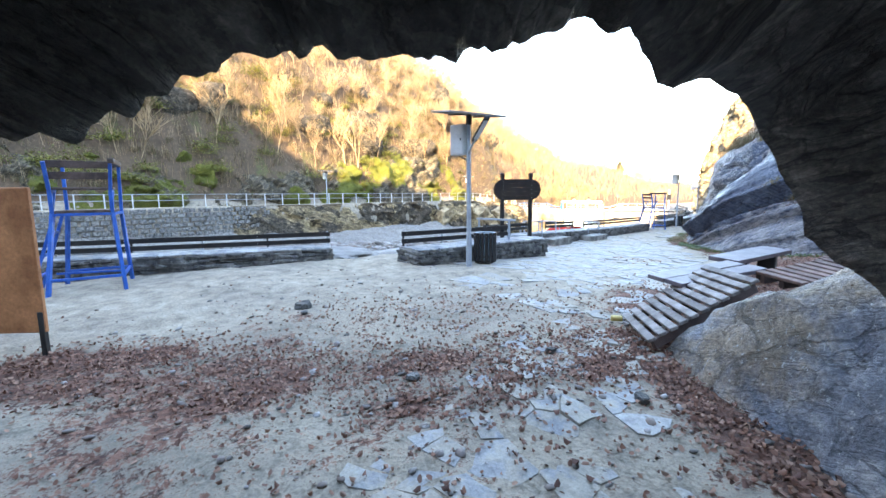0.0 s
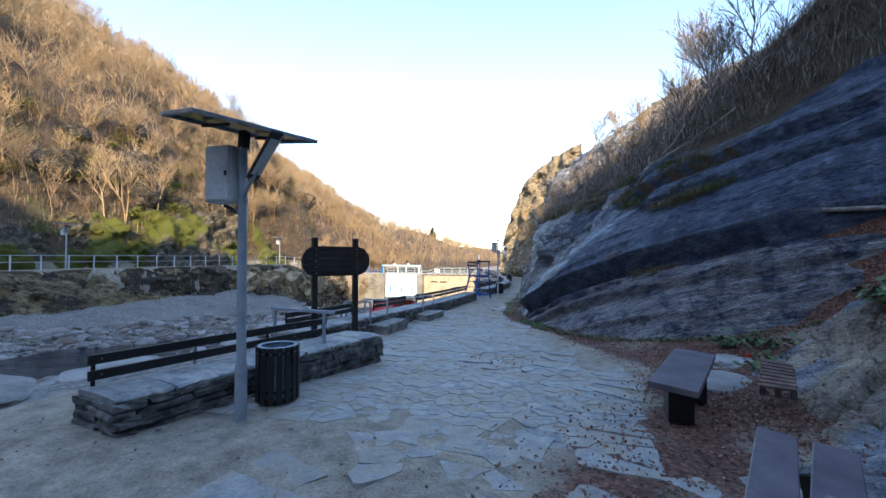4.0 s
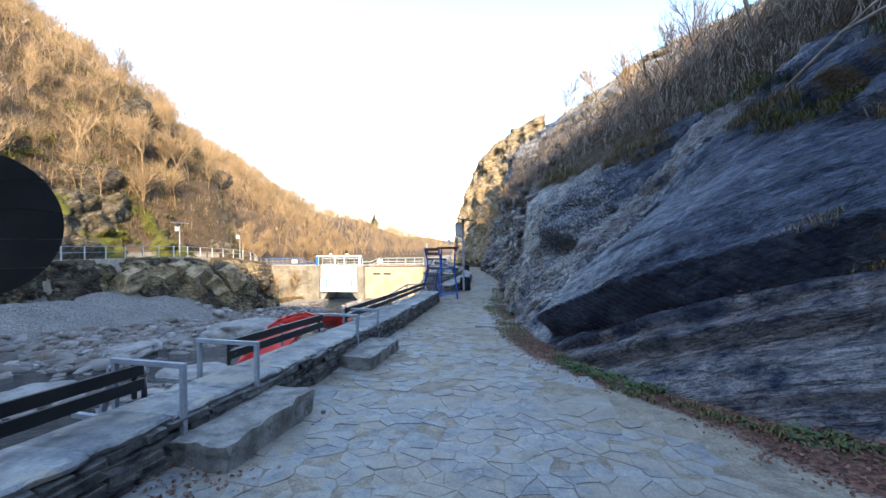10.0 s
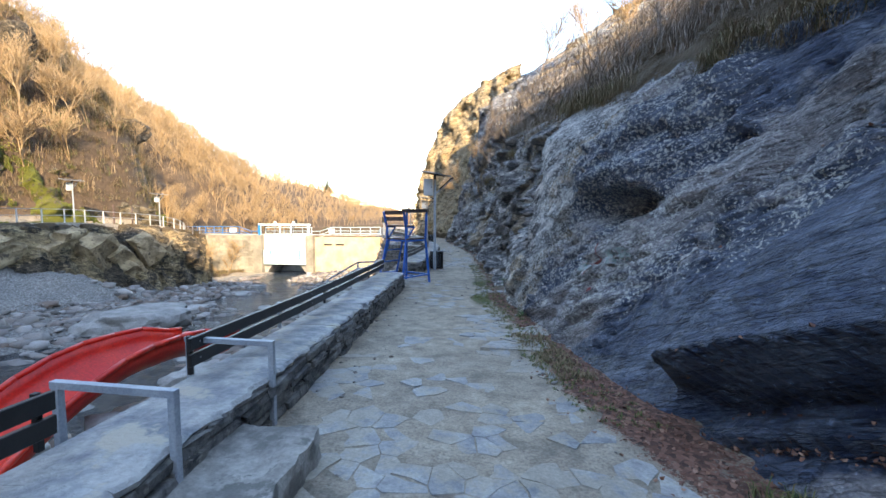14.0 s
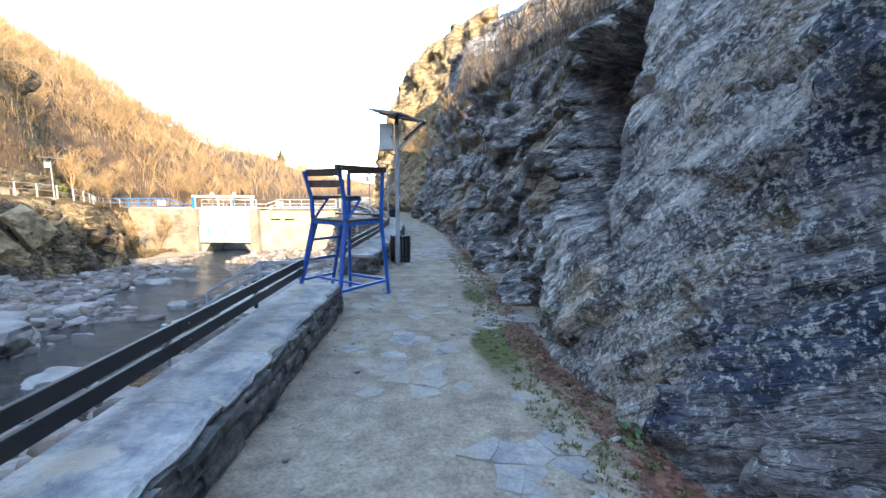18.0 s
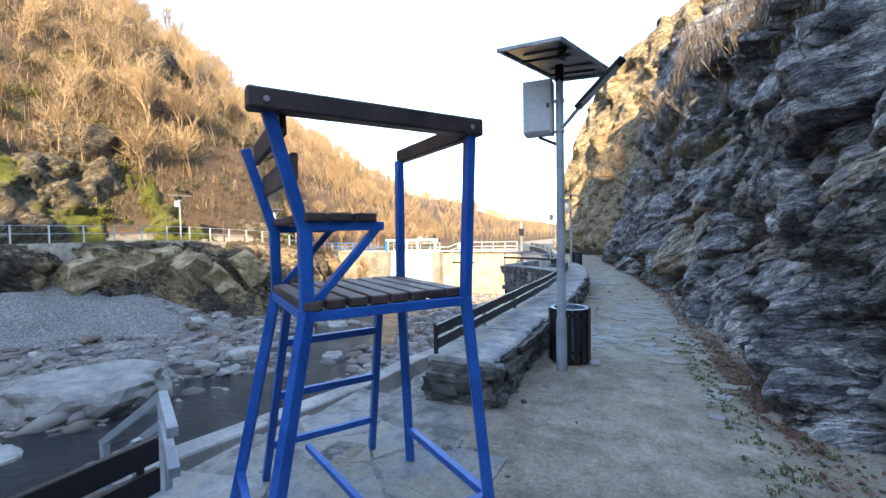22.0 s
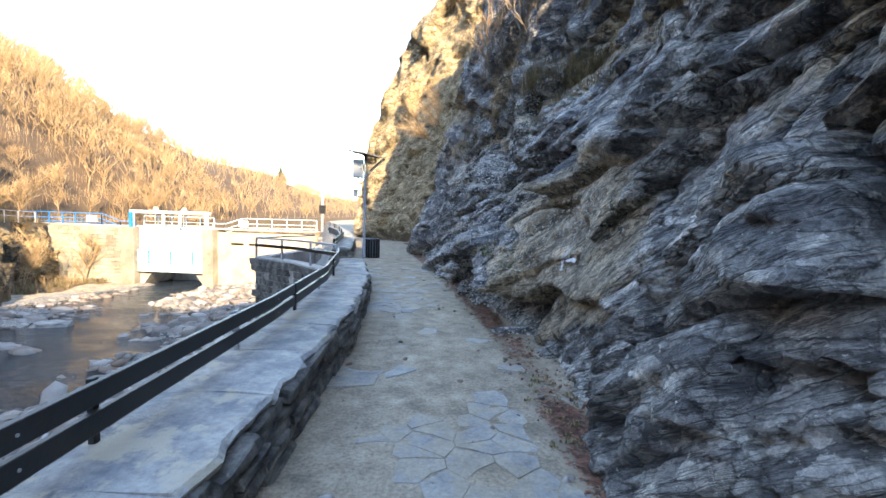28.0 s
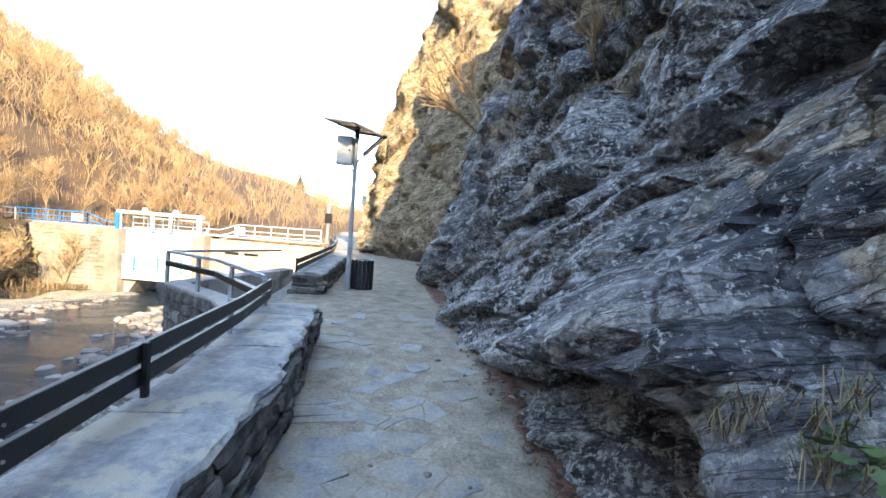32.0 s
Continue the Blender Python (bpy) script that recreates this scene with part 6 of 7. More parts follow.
def rot_z(a):
    c, s = math.cos(a), math.sin(a)
    return np.array([[c, -s, 0], [s, c, 0], [0, 0, 1]])


def any_turn(tilt):
    a, b, c = RS.uniform(0, 6.28), RS.uniform(-tilt, tilt), RS.uniform(-tilt, tilt)
    cx, sx, cy, sy = math.cos(b), math.sin(b), math.cos(c), math.sin(c)
    return rot_z(a) @ np.array([[1, 0, 0], [0, cx, -sx], [0, sx, cx]]) @ np.array([[cy, 0, sy], [0, 1, 0], [-sy, 0, cy]])


def islands(name, tones, rough=0.8, translucent=0.0):
    """A material whose tone changes from piece to piece."""
    mat, nt, bs = nodes_of(name)
    geo = nt.nodes.new("ShaderNodeNewGeometry")
    stops = [(i / (len(tones) - 1), c) for i, c in enumerate(tones)]
    col = ramp(nt, geo.outputs["Random Per Island"], stops).outputs[0]
    vec = texcoord(nt)
    fine = noise_node(nt, 30, 4, 0.6, vec)
    col = mix(nt, 0.5, col, ramp(nt, fine.outputs["Fac"], [(0.3, (0.55,) * 3), (0.7, (1.15,) * 3)]).outputs[0], "MULTIPLY")
    nt.links.new(col, bs.inputs["Base Color"])
    bs.inputs["Roughness"].default_value = rough
    return mat


M_LEAVES = islands("fallen_leaves", [(0.09, 0.042, 0.030), (0.17, 0.075, 0.050), (0.24, 0.115, 0.075), (0.34, 0.20, 0.14), (0.14, 0.065, 0.048), (0.20, 0.085, 0.05)])
M_GRASS = islands("grass_blades", [(0.03, 0.055, 0.010), (0.07, 0.10, 0.02), (0.16, 0.15, 0.05), (0.22, 0.17, 0.08)])
M_STRAW = islands("dry_grass", [(0.20, 0.145, 0.08), (0.30, 0.23, 0.13), (0.14, 0.09, 0.05), (0.10, 0.12, 0.03)])
M_GREENLEAF = islands("green_leaves", [(0.025, 0.06, 0.02), (0.05, 0.11, 0.035), (0.09, 0.15, 0.05), (0.12, 0.15, 0.04)], 0.5)
M_MOSSBUSH = islands("yellow_green_bush", [(0.05, 0.075, 0.010), (0.13, 0.145, 0.015), (0.24, 0.23, 0.03), (0.14, 0.12, 0.04)], 0.7)
M_TWIG = islands("bare_twigs", [(0.25, 0.165, 0.09), (0.36, 0.25, 0.14), (0.44, 0.325, 0.195), (0.30, 0.185, 0.095)], 0.85)
M_TWIGGREY = islands("grey_twigs", [(0.13, 0.10, 0.08), (0.22, 0.175, 0.14), (0.32, 0.26, 0.205)], 0.85)
M_COBBLE = islands("river_stones", [(0.08, 0.072, 0.066), (0.17, 0.152, 0.138), (0.27, 0.25, 0.235), (0.17, 0.125, 0.10), (0.22, 0.20, 0.195), (0.38, 0.365, 0.35)], 0.7)

LEAF_V = np.array([[-0.5, 0, 0.05], [-0.2, 0.30, 0], [0.25, 0.26, 0.03], [0.5, 0, 0.12], [0.22, -0.28, 0.02], [-0.2, -0.3, 0.06]])
LEAF_F = [[0, 1, 2, 3], [0, 3, 4, 5]]


def leaf(p):
    v = LEAF_V * RS.uniform(0.018, 0.052)
    v[:, 2] += RS.uniform(-0.02, 0.03) * (LEAF_V[:, 0] ** 2) * 4
    return v @ any_turn(0.6).T + p, LEAF_F


def leaf_points(n, x0, x1, y0, y1, keep):
    """Places for leaves where the litter mask is high."""
    out = []
    xs, ys = RS.uniform(x0, x1, n * 3), RS.uniform(y0, y1, n * 3)
    ok = RS.uniform(0, 1, n * 3) < keep(xs, ys)
    xs, ys = xs[ok][:n], ys[ok][:n]
    return np.stack([xs, ys, height(xs, ys) + RS.uniform(0.004, 0.025, len(xs))], -1)


def litter_start(x, y):
    return np.maximum(start_litter(x, y), 0.002 + 0.13 * smooth(4.2, 1.6, np.hypot(x + 2.2, y - 2.6)))


places = leaf_points(26000, -8, 1.0, -1.5, 6.6, litter_start)
clump_mesh("leaf_litter", places, leaf, M_LEAVES, "drift of dry red-brown fallen leaves on the ground", "leaves")
near_rock = lambda x, y: smooth(0.75, 0.0, np.abs(x - lerp(ROCK, y) + 0.12)) * smooth(6, 10, y)
places = leaf_points(9000, -7.5, 1.0, 6, 20, near_rock)
clump_mesh("leaf_litter", places, leaf, M_LEAVES, "dry red-brown leaves drifted along the rock's foot", "leaves")
places = leaf_points(6500, -9, -4.5, 20, 46, lambda x, y: smooth(0.42, 0.0, np.abs(x - lerp(ROCK, y) + 0.02)))
clump_mesh("leaf_litter", places, leaf, M_LEAVES, "thin line of dry leaves below the cliff", "leaves")
places = leaf_points(2200, -3, 1.6, 5.0, 9.5, lambda x, y: smooth(2.2, 0.6, np.hypot((x + 1.0) * 0.9, (y - 6.9) * 0.55)))
clump_mesh("leaf_litter", places, leaf, M_LEAVES, "dry leaves between the fallen tables", "leaves")
places = leaf_points(700, -8.0, -6.6, 10.3, 13.4, lambda x, y: smooth(0.7, 0.1, np.abs(x - lerp(WALL, y) - 0.25)))
clump_mesh("leaf_litter", places, leaf, M_LEAVES, "dry leaves at the foot of the notice board", "leaves")
places = leaf_points(14000, -4, 3.5, 7.5, 15.0, lambda x, y: smooth(-0.4, 0.3, x - lerp(APRON, y)) * smooth(7.0, 8.5, y) * (0.6 + 0.45 * smooth(-0.3, 0.3, vnoise(x * 1.3, y * 1.3, 0, 77))))
clump_mesh("leaf_litter", places, leaf, M_LEAVES, "dry red-brown leaves covering the slope beside the slab", "leaves")
places = leaf_points(90, -4.5, -3.2, 10.2, 11.6, lambda x, y: 0.6 + 0 * x)
clump_mesh("leaf_litter", places, leaf, M_LEAVES, "few dry leaves blown over the flagstones", "leaves")
# leaves caught on ledges of the tilted slab
ly, lh = RS.uniform(8.5, 20, 5200), RS.uniform(0.0, 3.6, 5200)
pp = cliff(ly, lh)
low = np.stack([cliff(ly, lh + 0.06), cliff(ly, lh - 0.06)], 0)
flat = np.abs(low[0, :, 0] - low[1, :, 0]) > (0.18 + 0.1 * smooth(12, 9, ly))
sel = (flat | (RS.uniform(0, 1, 5200) < smooth(12.5, 9, ly) * 0.9))
clump_mesh("leaf_litter", pp[sel] + [-0.01, 0, 0.02], leaf, M_LEAVES, "dry leaves caught on the rock ledges", "leaves")
for q0, ya, yb, many in ((8.93, 12.5, 17.8, 700), (9.38, 14.8, 18.3, 420), (9.83, 13.0, 15.6, 260), (8.45, 11.5, 16.2, 500)):
    ly = RS.uniform(ya, yb, many)
    ly = ly[vnoise(ly * 1.4, 0, 0, 23) > -0.25]
    clump_mesh("leaf_litter", cliff(ly, q0 - 0.5 * ly + RS.normal(0, 0.035, len(ly))) + [-0.03, 0, 0.03], leaf, M_LEAVES, "line of dry leaves caught along a crack in the slab", "leaves")
jj = RS.randint(0, SLAB.shape[0], 2600), RS.randint(6, SLAB.shape[1], 2600)
sel = RS.uniform(0, 1, 2600) < smooth(4.6, 7.0, SLAB[jj][:, 1]) * 0.9 + 0.04
clump_mesh("leaf_litter", SLAB[jj][sel] + [0, 0, 0.015], leaf, M_LEAVES, "dry leaves lying over the pale outcrop", "leaves")


def tuft(size, blades, droop, wide=0.008):
    def make(p):
        V, F = [], []
        for k in range(blades):
            a, l, d = RS.uniform(0, 6.28), size * RS.uniform(0.5, 1.1), droop * RS.uniform(0.5, 1.4)
            root = np.array([RS.normal(0, size * 0.22), RS.normal(0, size * 0.22), -0.02])
            out = np.array([math.cos(a), math.sin(a), 0])
            side = np.array([-math.sin(a), math.cos(a), 0]) * wide
            m = root + out * l * 0.35 * d + [0, 0, l * 0.62]
            t = root + out * l * 0.85 * d + [0, 0, l * (1.0 - 0.75 * d)]
            b = len(V)
            V += [root - side, root + side, m + side * 0.8, m - side * 0.8, t + side * 0.2, t - side * 0.2]
            F += [[b, b + 1, b + 2, b + 3], [b + 3, b + 2, b + 4, b + 5]]
        return np.array(V) + p, F
    return make


def sheet_points(n, y0, y1, h0, h1):
    ys, hs = RS.uniform(y0, y1, n), RS.uniform(h0, h1, n)
    ok = (hs < 5) | (hs > 5.3 + 0.75 * np.maximum(17 - ys, 0) + 0.6 * vnoise(ys * 0.8, hs * 0.3, 0, 19))
    return cliff(ys[ok], hs[ok])


def foot_points(n, y0, y1, x0, x1):
    ys = RS.uniform(y0, y1, n)
    xs = lerp(ROCK, ys) + RS.uniform(x0, x1, n)
    return np.stack([xs, ys, height(xs, ys)], -1)


clump_mesh("grass_verge", foot_points(900, 18.5, 33, -0.62, 0.0), tuft(0.07, 10, 0.8, 0.005), M_GRASS, "thin green and straw verge below the cliff", "grass")
clump_mesh("grass_verge", foot_points(150, 34, 44, -0.35, 0.15), tuft(0.08, 12, 0.8, 0.005), M_STRAW, "dry straw grass below the cliff", "grass")
clump_mesh("grass_verge", foot_points(60, 12.5, 16, -0.5, 0.0), tuft(0.14, 14, 0.7), M_GRASS, "green grass tufts at the slab's foot", "grass")
for k, (y, h, n, sz, mat) in enumerate(((15.55, 3.95, 80, 0.30, M_GRASS), (15.75, 3.75, 60, 0.34, M_STRAW), (17.0, 4.05, 60, 0.20, M_GRASS), (15.3, 2.05, 40, 0.22, M_STRAW), (17.6, 4.3, 50, 0.26, M_STRAW), (16.4, 4.95, 40, 0.24, M_GRASS), (18.6, 5.0, 60, 0.35, M_GRASS), (21.5, 4.6, 60, 0.4, M_STRAW), (24.5, 4.6, 60, 0.5, M_STRAW), (28.0, 5.2, 60, 0.5, M_STRAW), (34.0, 5.0, 60, 0.5, M_STRAW), (41.5, 4.5, 60, 0.55, M_STRAW))):
    wide = 0.45 if k < 6 else 0.7
    pts = sheet_points(n, y - wide, y + wide, h - 0.2, h + 0.2)
    clump_mesh("grass_tuft", pts, tuft(sz, 26, 0.9, 0.0035), mat, "overhanging tuft of dry and green grass on the rock", "grass")
clump_mesh("brush", sheet_points(3000, 9, 22, 5.1, 17), tuft(0.6, 16, 0.8, 0.006), M_TWIGGREY, "dark brush covering the slope above the slab", "brush")
clump_mesh("brush", sheet_points(3200, 22, 46, 5.2, 19), tuft(0.6, 16, 0.8, 0.006), M_TWIGGREY, "dark brush covering the slope above the cliff", "brush")
clump_mesh("brush", sheet_points(420, 28, 46, 3.6, 8.0), tuft(0.35, 16, 0.9, 0.0035), M_STRAW, "dry grass hanging in the cliff", "brush")


def leafy(size, count, wide=0.06):
    """A low plant of broad leaves."""
    def make(p):
        V, F = [], []
        for k in range(count):
            c = np.array([RS.normal(0, size * 0.5), RS.normal(0, size * 0.5), abs(RS.normal(0, size * 0.35))])
            v = LEAF_V * wide * RS.uniform(0.6, 1.3)
            b = len(V)
            V += list(v @ any_turn(0.8).T + c)
            F += [[b + i for i in f] for f in LEAF_F]
        return np.array(V) + p, F
    return make


plants = [(0.9, 11.0, 0.30), (0.3, 10.6, 0.28), (1.4, 10.2, 0.34), (1.9, 11.4, 0.4), (0.6, 12.0, 0.30), (1.0, 7.6, 0.25), (1.5, 8.6, 0.3), (0.2, 12.4, 0.25)]
for x, y, s in plants:
    hgt = max(float(height(np.array([x]), np.array([y]))[0]), float(SLAB[np.argmin(np.abs(SLAB[:, 0, 1] - y)), np.argmin(np.abs(SLAB[np.argmin(np.abs(SLAB[:, 0, 1] - y)), :, 0] - x)), 2]) if y < 10.5 else -9)
    clump_mesh("green_plant", [np.array([x, y, hgt + 0.05])], leafy(s, 130, 0.09), M_GREENLEAF, "low green leafy plant on the leaf-covered slope", "plant", kind="thing")
clump_mesh("ivy", np.concatenate([foot_points(40, 12.6, 15.0, -0.4, 0.05), sheet_points(3, 24.4, 24.9, 0.6, 0.9), sheet_points(5, 38.2, 39.6, 0.9, 1.3)]), leafy(0.10, 26, 0.045), M_GREENLEAF, "small green creepers at the rock's foot", "ivy")


clump_mesh("ivy", foot_points(70, 15.9, 17.3, -0.35, 0.1) + [0.05, 0, 0.02], leafy(0.09, 24, 0.04), M_GREENLEAF, "green ground ivy along the slab's foot", "ivy")
clump_mesh("grass_tuft", [np.array([-4.31 + dx, 17.49 + dy, gz(-4.31 + dx, 17.49 + dy)]) for dx, dy in ((0, 0), (0.1, 0.08), (-0.08, 0.1), (0.06, -0.1))], tuft(0.2, 40, 0.7, 0.004), M_GRASS, "green grass tuft at the slab's foot", "grass", kind="thing")
clump_mesh("grass_tuft", sheet_points(22, 38.9, 39.6, 1.25, 1.45), tuft(0.14, 30, 1.0, 0.0018), M_STRAW, "overhanging straw tuft on a rock ledge", "grass", kind="thing")
clump_mesh("green_plant", [np.array([-5.35, 23.1, gz(-5.35, 23.1) + 0.03])], leafy(0.16, 90, 0.05), M_GREENLEAF, "small green plant below the cliff", "plant", kind="thing")
clump_mesh("dry_weeds", foot_points(60, 19.6, 21.6, -0.5, -0.05), tuft(0.16, 14, 0.9, 0.004), M_STRAW, "dry brown weeds at the rock's foot", "weeds")


# ---- stones ----
def pebble_base(seed, n_lat=3, n_lon=6):
    r = random.Random(seed)
    V, F = [], []
    for i in range(n_lat + 1):
        t = math.pi * i / n_lat
        for j in range(n_lon):
            a = 2 * math.pi * j / n_lon
            k = 1 + r.uniform(-0.22, 0.22)
            V.append((math.sin(t) * math.cos(a) * k, math.sin(t) * math.sin(a) * k, math.cos(t) * (0.9 + r.uniform(-0.1, 0.1))))
    for i in range(n_lat):
        for j in range(n_lon):
            F.append([i * n_lon + j, i * n_lon + (j + 1) % n_lon, (i + 1) * n_lon + (j + 1) % n_lon, (i + 1) * n_lon + j])
    return np.array(V), F


PEBBLES = [pebble_base(k) for k in range(8)]


def stone_of(lo, hi, flat=0.55):
    def make(p):
        v, f = PEBBLES[RS.randint(8)]
        s = lo * (hi / lo) ** (RS.uniform(0, 1) ** 2.2)
        return (v * s * [RS.uniform(0.8, 1.4), RS.uniform(0.7, 1.1), flat * RS.uniform(0.7, 1.2)]) @ any_turn(0.35).T + p, f
    return make


def bed_points(n, x0, x1, y0, y1, clear=0.0):
    xs, ys = RS.uniform(x0, x1, n), RS.uniform(y0, y1, n)
    ok = (xs < lerp(WALL, ys) - 1.6) & (np.abs(xs - stream(ys)) > clear)
    return np.stack([xs[ok], ys[ok], height(xs[ok], ys[ok])], -1)


clump_mesh("river_stones", bed_points(9000, -30, -9, 8, 44, 1.4), stone_of(0.06, 0.40), M_COBBLE, "grey river stones strewn over the bed", "stones")
clump_mesh("river_stones", bed_points(5000, -36, -12, 40, 71, 1.7), stone_of(0.10, 0.55), M_COBBLE, "grey and rusty stones below the dam", "stones")
clump_mesh("river_stones", bed_points(1500, -30, -10, 14, 68), stone_of(0.22, 0.6), M_COBBLE, "larger stones lying in the shallows", "stones")
clump_mesh("gravel", np.concatenate([leaf_points(1300, -8, 1, -1, 7.5, lambda x, y: 0.25 + 0.75 * smooth(3.8, 1.5, np.hypot(x + 1.8, y - 2.6))), leaf_points(900, -8.5, -5, 7, 44, lambda x, y: smooth(0.9, 0.2, np.minimum(np.abs(x - lerp(WALL, y) - 0.1), np.abs(x - lerp(ROCK, y) + 0.3))))]) - [0, 0, 0.01], stone_of(0.008, 0.045, 0.5), M_COBBLE, "small grey stones scattered over the path", "gravel")


def boulder(at, size, label, seed, mat=None, name="boulder", category="boulder"):
    bm = bmesh.new()
    bmesh.ops.create_icosphere(bm, subdivisions=4, radius=1.0)
    o = Vector((seed * 3.1, seed * 1.7, seed * 0.9))
    for v in bm.verts:
        p = v.co.copy()
        d = 1 + 0.30 * noise.noise(p * 1.1 + o) + 0.16 * noise.noise(p * 2.6 + o) + 0.05 * noise.noise(p * 7 + o)
        q = p * d
        q.z = min(q.z, 0.62 + 0.12 * noise.noise(p * 1.6 + o))
        v.co = Vector((q.x * size[0], q.y * size[1], q.z * size[2]))
    ob = part(name, bm, mat or M_BOULDER)
    ob.matrix_world = pose(*at, 0, 0, seed * 47)
    return tagged(ob, label, category, "boulders")


M_BOULDER = mottled("pale_boulder", (0.22, 0.215, 0.205), (0.37, 0.36, 0.345), 2, 0.8, 0, 0.6, 0.03, 25, 0.2)
for k, (x, y, sx, sy, sz) in enumerate(((-20.8, 31.2, 2.1, 1.5, 0.95), (-17.2, 31.2, 1.2, 0.7, 0.45), (-15.9, 29.5, 1.0, 0.8, 0.6), (-18.9, 28.6, 0.9, 0.7, 0.5), (-15.2, 27.2, 0.8, 0.6, 0.5), (-14.0, 30.6, 0.9, 0.6, 0.35), (-19.5, 34.0, 0.8, 0.5, 0.35), (-16.0, 22.5, 1.5, 1.0, 0.6), (-13.4, 24.6, 0.7, 0.5, 0.4), (-21.5, 25.0, 1.3, 0.9, 0.5), (-18.0, 19.0, 1.3, 0.9, 0.5), (-13.6, 20.3, 0.8, 0.6, 0.4), (-23.5, 38.5, 0.9, 0.6, 0.4), (-20.2, 40.4, 0.7, 0.5, 0.35), (-26.5, 48.0, 1.0, 0.7, 0.5), (-28.5, 54.0, 0.9, 0.6, 0.5), (-12.2, 16.5, 0.7, 0.5, 0.35), (-10.3, 8.2, 1.2, 0.7, 0.22), (-9.6, 6.0, 1.3, 0.8, 0.2))):
    boulder((x, y, gz(x, y) + sz * 0.1), (sx, sy, sz), "pale weathered boulder lying in the riverbed", k + 1)
def bank_slab(at, size, turn, label, seed):
    """An angular block of rock that leans out of the far bank."""
    bm = bmesh.new()
    bmesh.ops.create_cube(bm, size=1.0)
    bmesh.ops.subdivide_edges(bm, edges=bm.edges[:], cuts=5, use_grid_fill=True)
    o = Vector((seed * 2.3, seed * 5.1, seed * 1.3))
    for v in bm.verts:
        p = v.co.copy()
        taper = 1 - 0.35 * max(0.0, p.z + 0.1)
        q = Vector((p.x * size[0] * taper, p.y * size[1] * taper, p.z * size[2]))
        cell = Vector((round(q.x * 0.9), round(q.y * 0.9), round(q.z * 1.2)))
        v.co = q + 0.30 * Vector((noise.noise(cell * 0.71 + o), noise.noise(cell * 0.63 - o), 0.5 * noise.noise(cell * 0.81 + o))) + 0.16 * Vector((noise.noise(q * 1.4 + o), noise.noise(q * 1.4 - o), noise.noise(q * 1.9)))
    ob = part("bank_boulder", bm, M_SUNROCK)
    ob.matrix_world = pose(*at, *turn)
    return tagged(ob, label, "boulder", "bank boulders")


# brown rock with the gold of sunlight mixed into its colour
M_SUNROCK = mottled("sun_gilt_rock", (0.24, 0.175, 0.10), (0.52, 0.40, 0.24), 1.6, 0.85, 0, 0.9, 0.08, 12, 0.15, ((0.12, 0.09, 0.06), 0.58, 2.4))
for k, (at, size, turn) in enumerate((((-34.9, 43.4, -1.7), (1.5, 2.2, 3.6), (34, 18, 10)), ((-34.5, 45.2, -2.4), (1.3, 1.8, 3.2), (38, 14, -8)), ((-35.9, 40.8, -1.1), (1.4, 2.6, 1.7), (22, 20, 15)), ((-35.6, 42.0, -0.2), (1.2, 2.2, 1.2), (12, 14, 5)), ((-34.6, 47.6, -1.3), (1.3, 1.8, 2.4), (30, 12, -12)), ((-36.0, 37.8, -0.8), (1.2, 2.4, 1.5), (18, 16, 8)), ((-34.9, 50.4, -1.8), (1.2, 1.6, 2.0), (28, 10, 6)))):
    bank_slab(at, size, turn, "big brown angular rock with sunlit gold painted in, leaning out of the river bank", k + 3)
boulder((-0.5, 10.4, gz(-0.5, 10.4) + 0.0), (0.75, 0.5, 0.16), "flat grey stone among fallen leaves beside the path", 31)
boulder((0.05, 11.5, gz(0.05, 11.5)), (0.45, 0.3, 0.14), "small flat grey stone among fallen leaves", 32)
for k, (x, y, s) in enumerate(((-5.22, 2.66, 0.13), (-4.9, 2.5, 0.05), (-1.9, 3.4, 0.05), (-2.5, 2.2, 0.06), (-0.95, 3.0, 0.06))):
    boulder((x, y, gz(x, y) + 0.02), (s, s * 0.8, s * 0.7), "small loose stone on the leafy ground", k + 60, M_STONE, "loose_stone", "stone")
for name, at, tint, lab in (("drink_can", (-1.80, 4.70, 0.20), (0.55, 0.42, 0.16), "crushed golden drink can on the leaves"), ("drink_can", (0.27, 11.4, 0.36), (0.6, 0.05, 0.03), "red drink can among the leaves")):
    root = thing(name, (at[0], at[1], gz(at[0], at[1]) + (0.05 if at[1] < 6 else 0.12)), 30, lab, "can")
    part("body", tube((-0.06, 0, 0), (0.06, 0, 0), 0.033, sides=14), mottled("can_paint", tint, tuple(c * 1.2 for c in tint), 8, 0.35, 0.5, 0.05, 0.001), root)
    part("rim", tube((0.06, 0, 0), (0.068, 0, 0), 0.028, sides=14), M_GALV, root)

# ---- water ----
mat, nt, bs = nodes_of("stream_water")
vec = texcoord(nt)
wv, wf = noise_node(nt, 2.4, 4, 0.6, vec), noise_node(nt, 9, 4, 0.6, vec)
bs.inputs["Base Color"].default_value = (0.014, 0.019, 0.026, 1)
bs.inputs["Roughness"].default_value, bs.inputs["IOR"].default_value = 0.06, 1.33
bump(nt, bs, math_node(nt, "ADD", wv.outputs["Fac"], math_node(nt, "MULTIPLY", wf.outputs["Fac"], 0.5)), 1.0, 0.34)
M_WATER = mat
ys = np.arange(-20, 76, 0.5)
us = np.linspace(-6.5, 6.5, 40)
YY, UU = np.meshgrid(ys, us, indexing="ij")
zw = lerp(BED, YY) - 0.09 + 0.03 * fbm(YY * 0.5, UU * 0.5, 0, 2, 66)
tagged(grid_object("river_water", np.stack([stream(YY) + UU, YY, zw], -1), M_WATER), "shallow clear stream running over stones", "water", kind="structure")


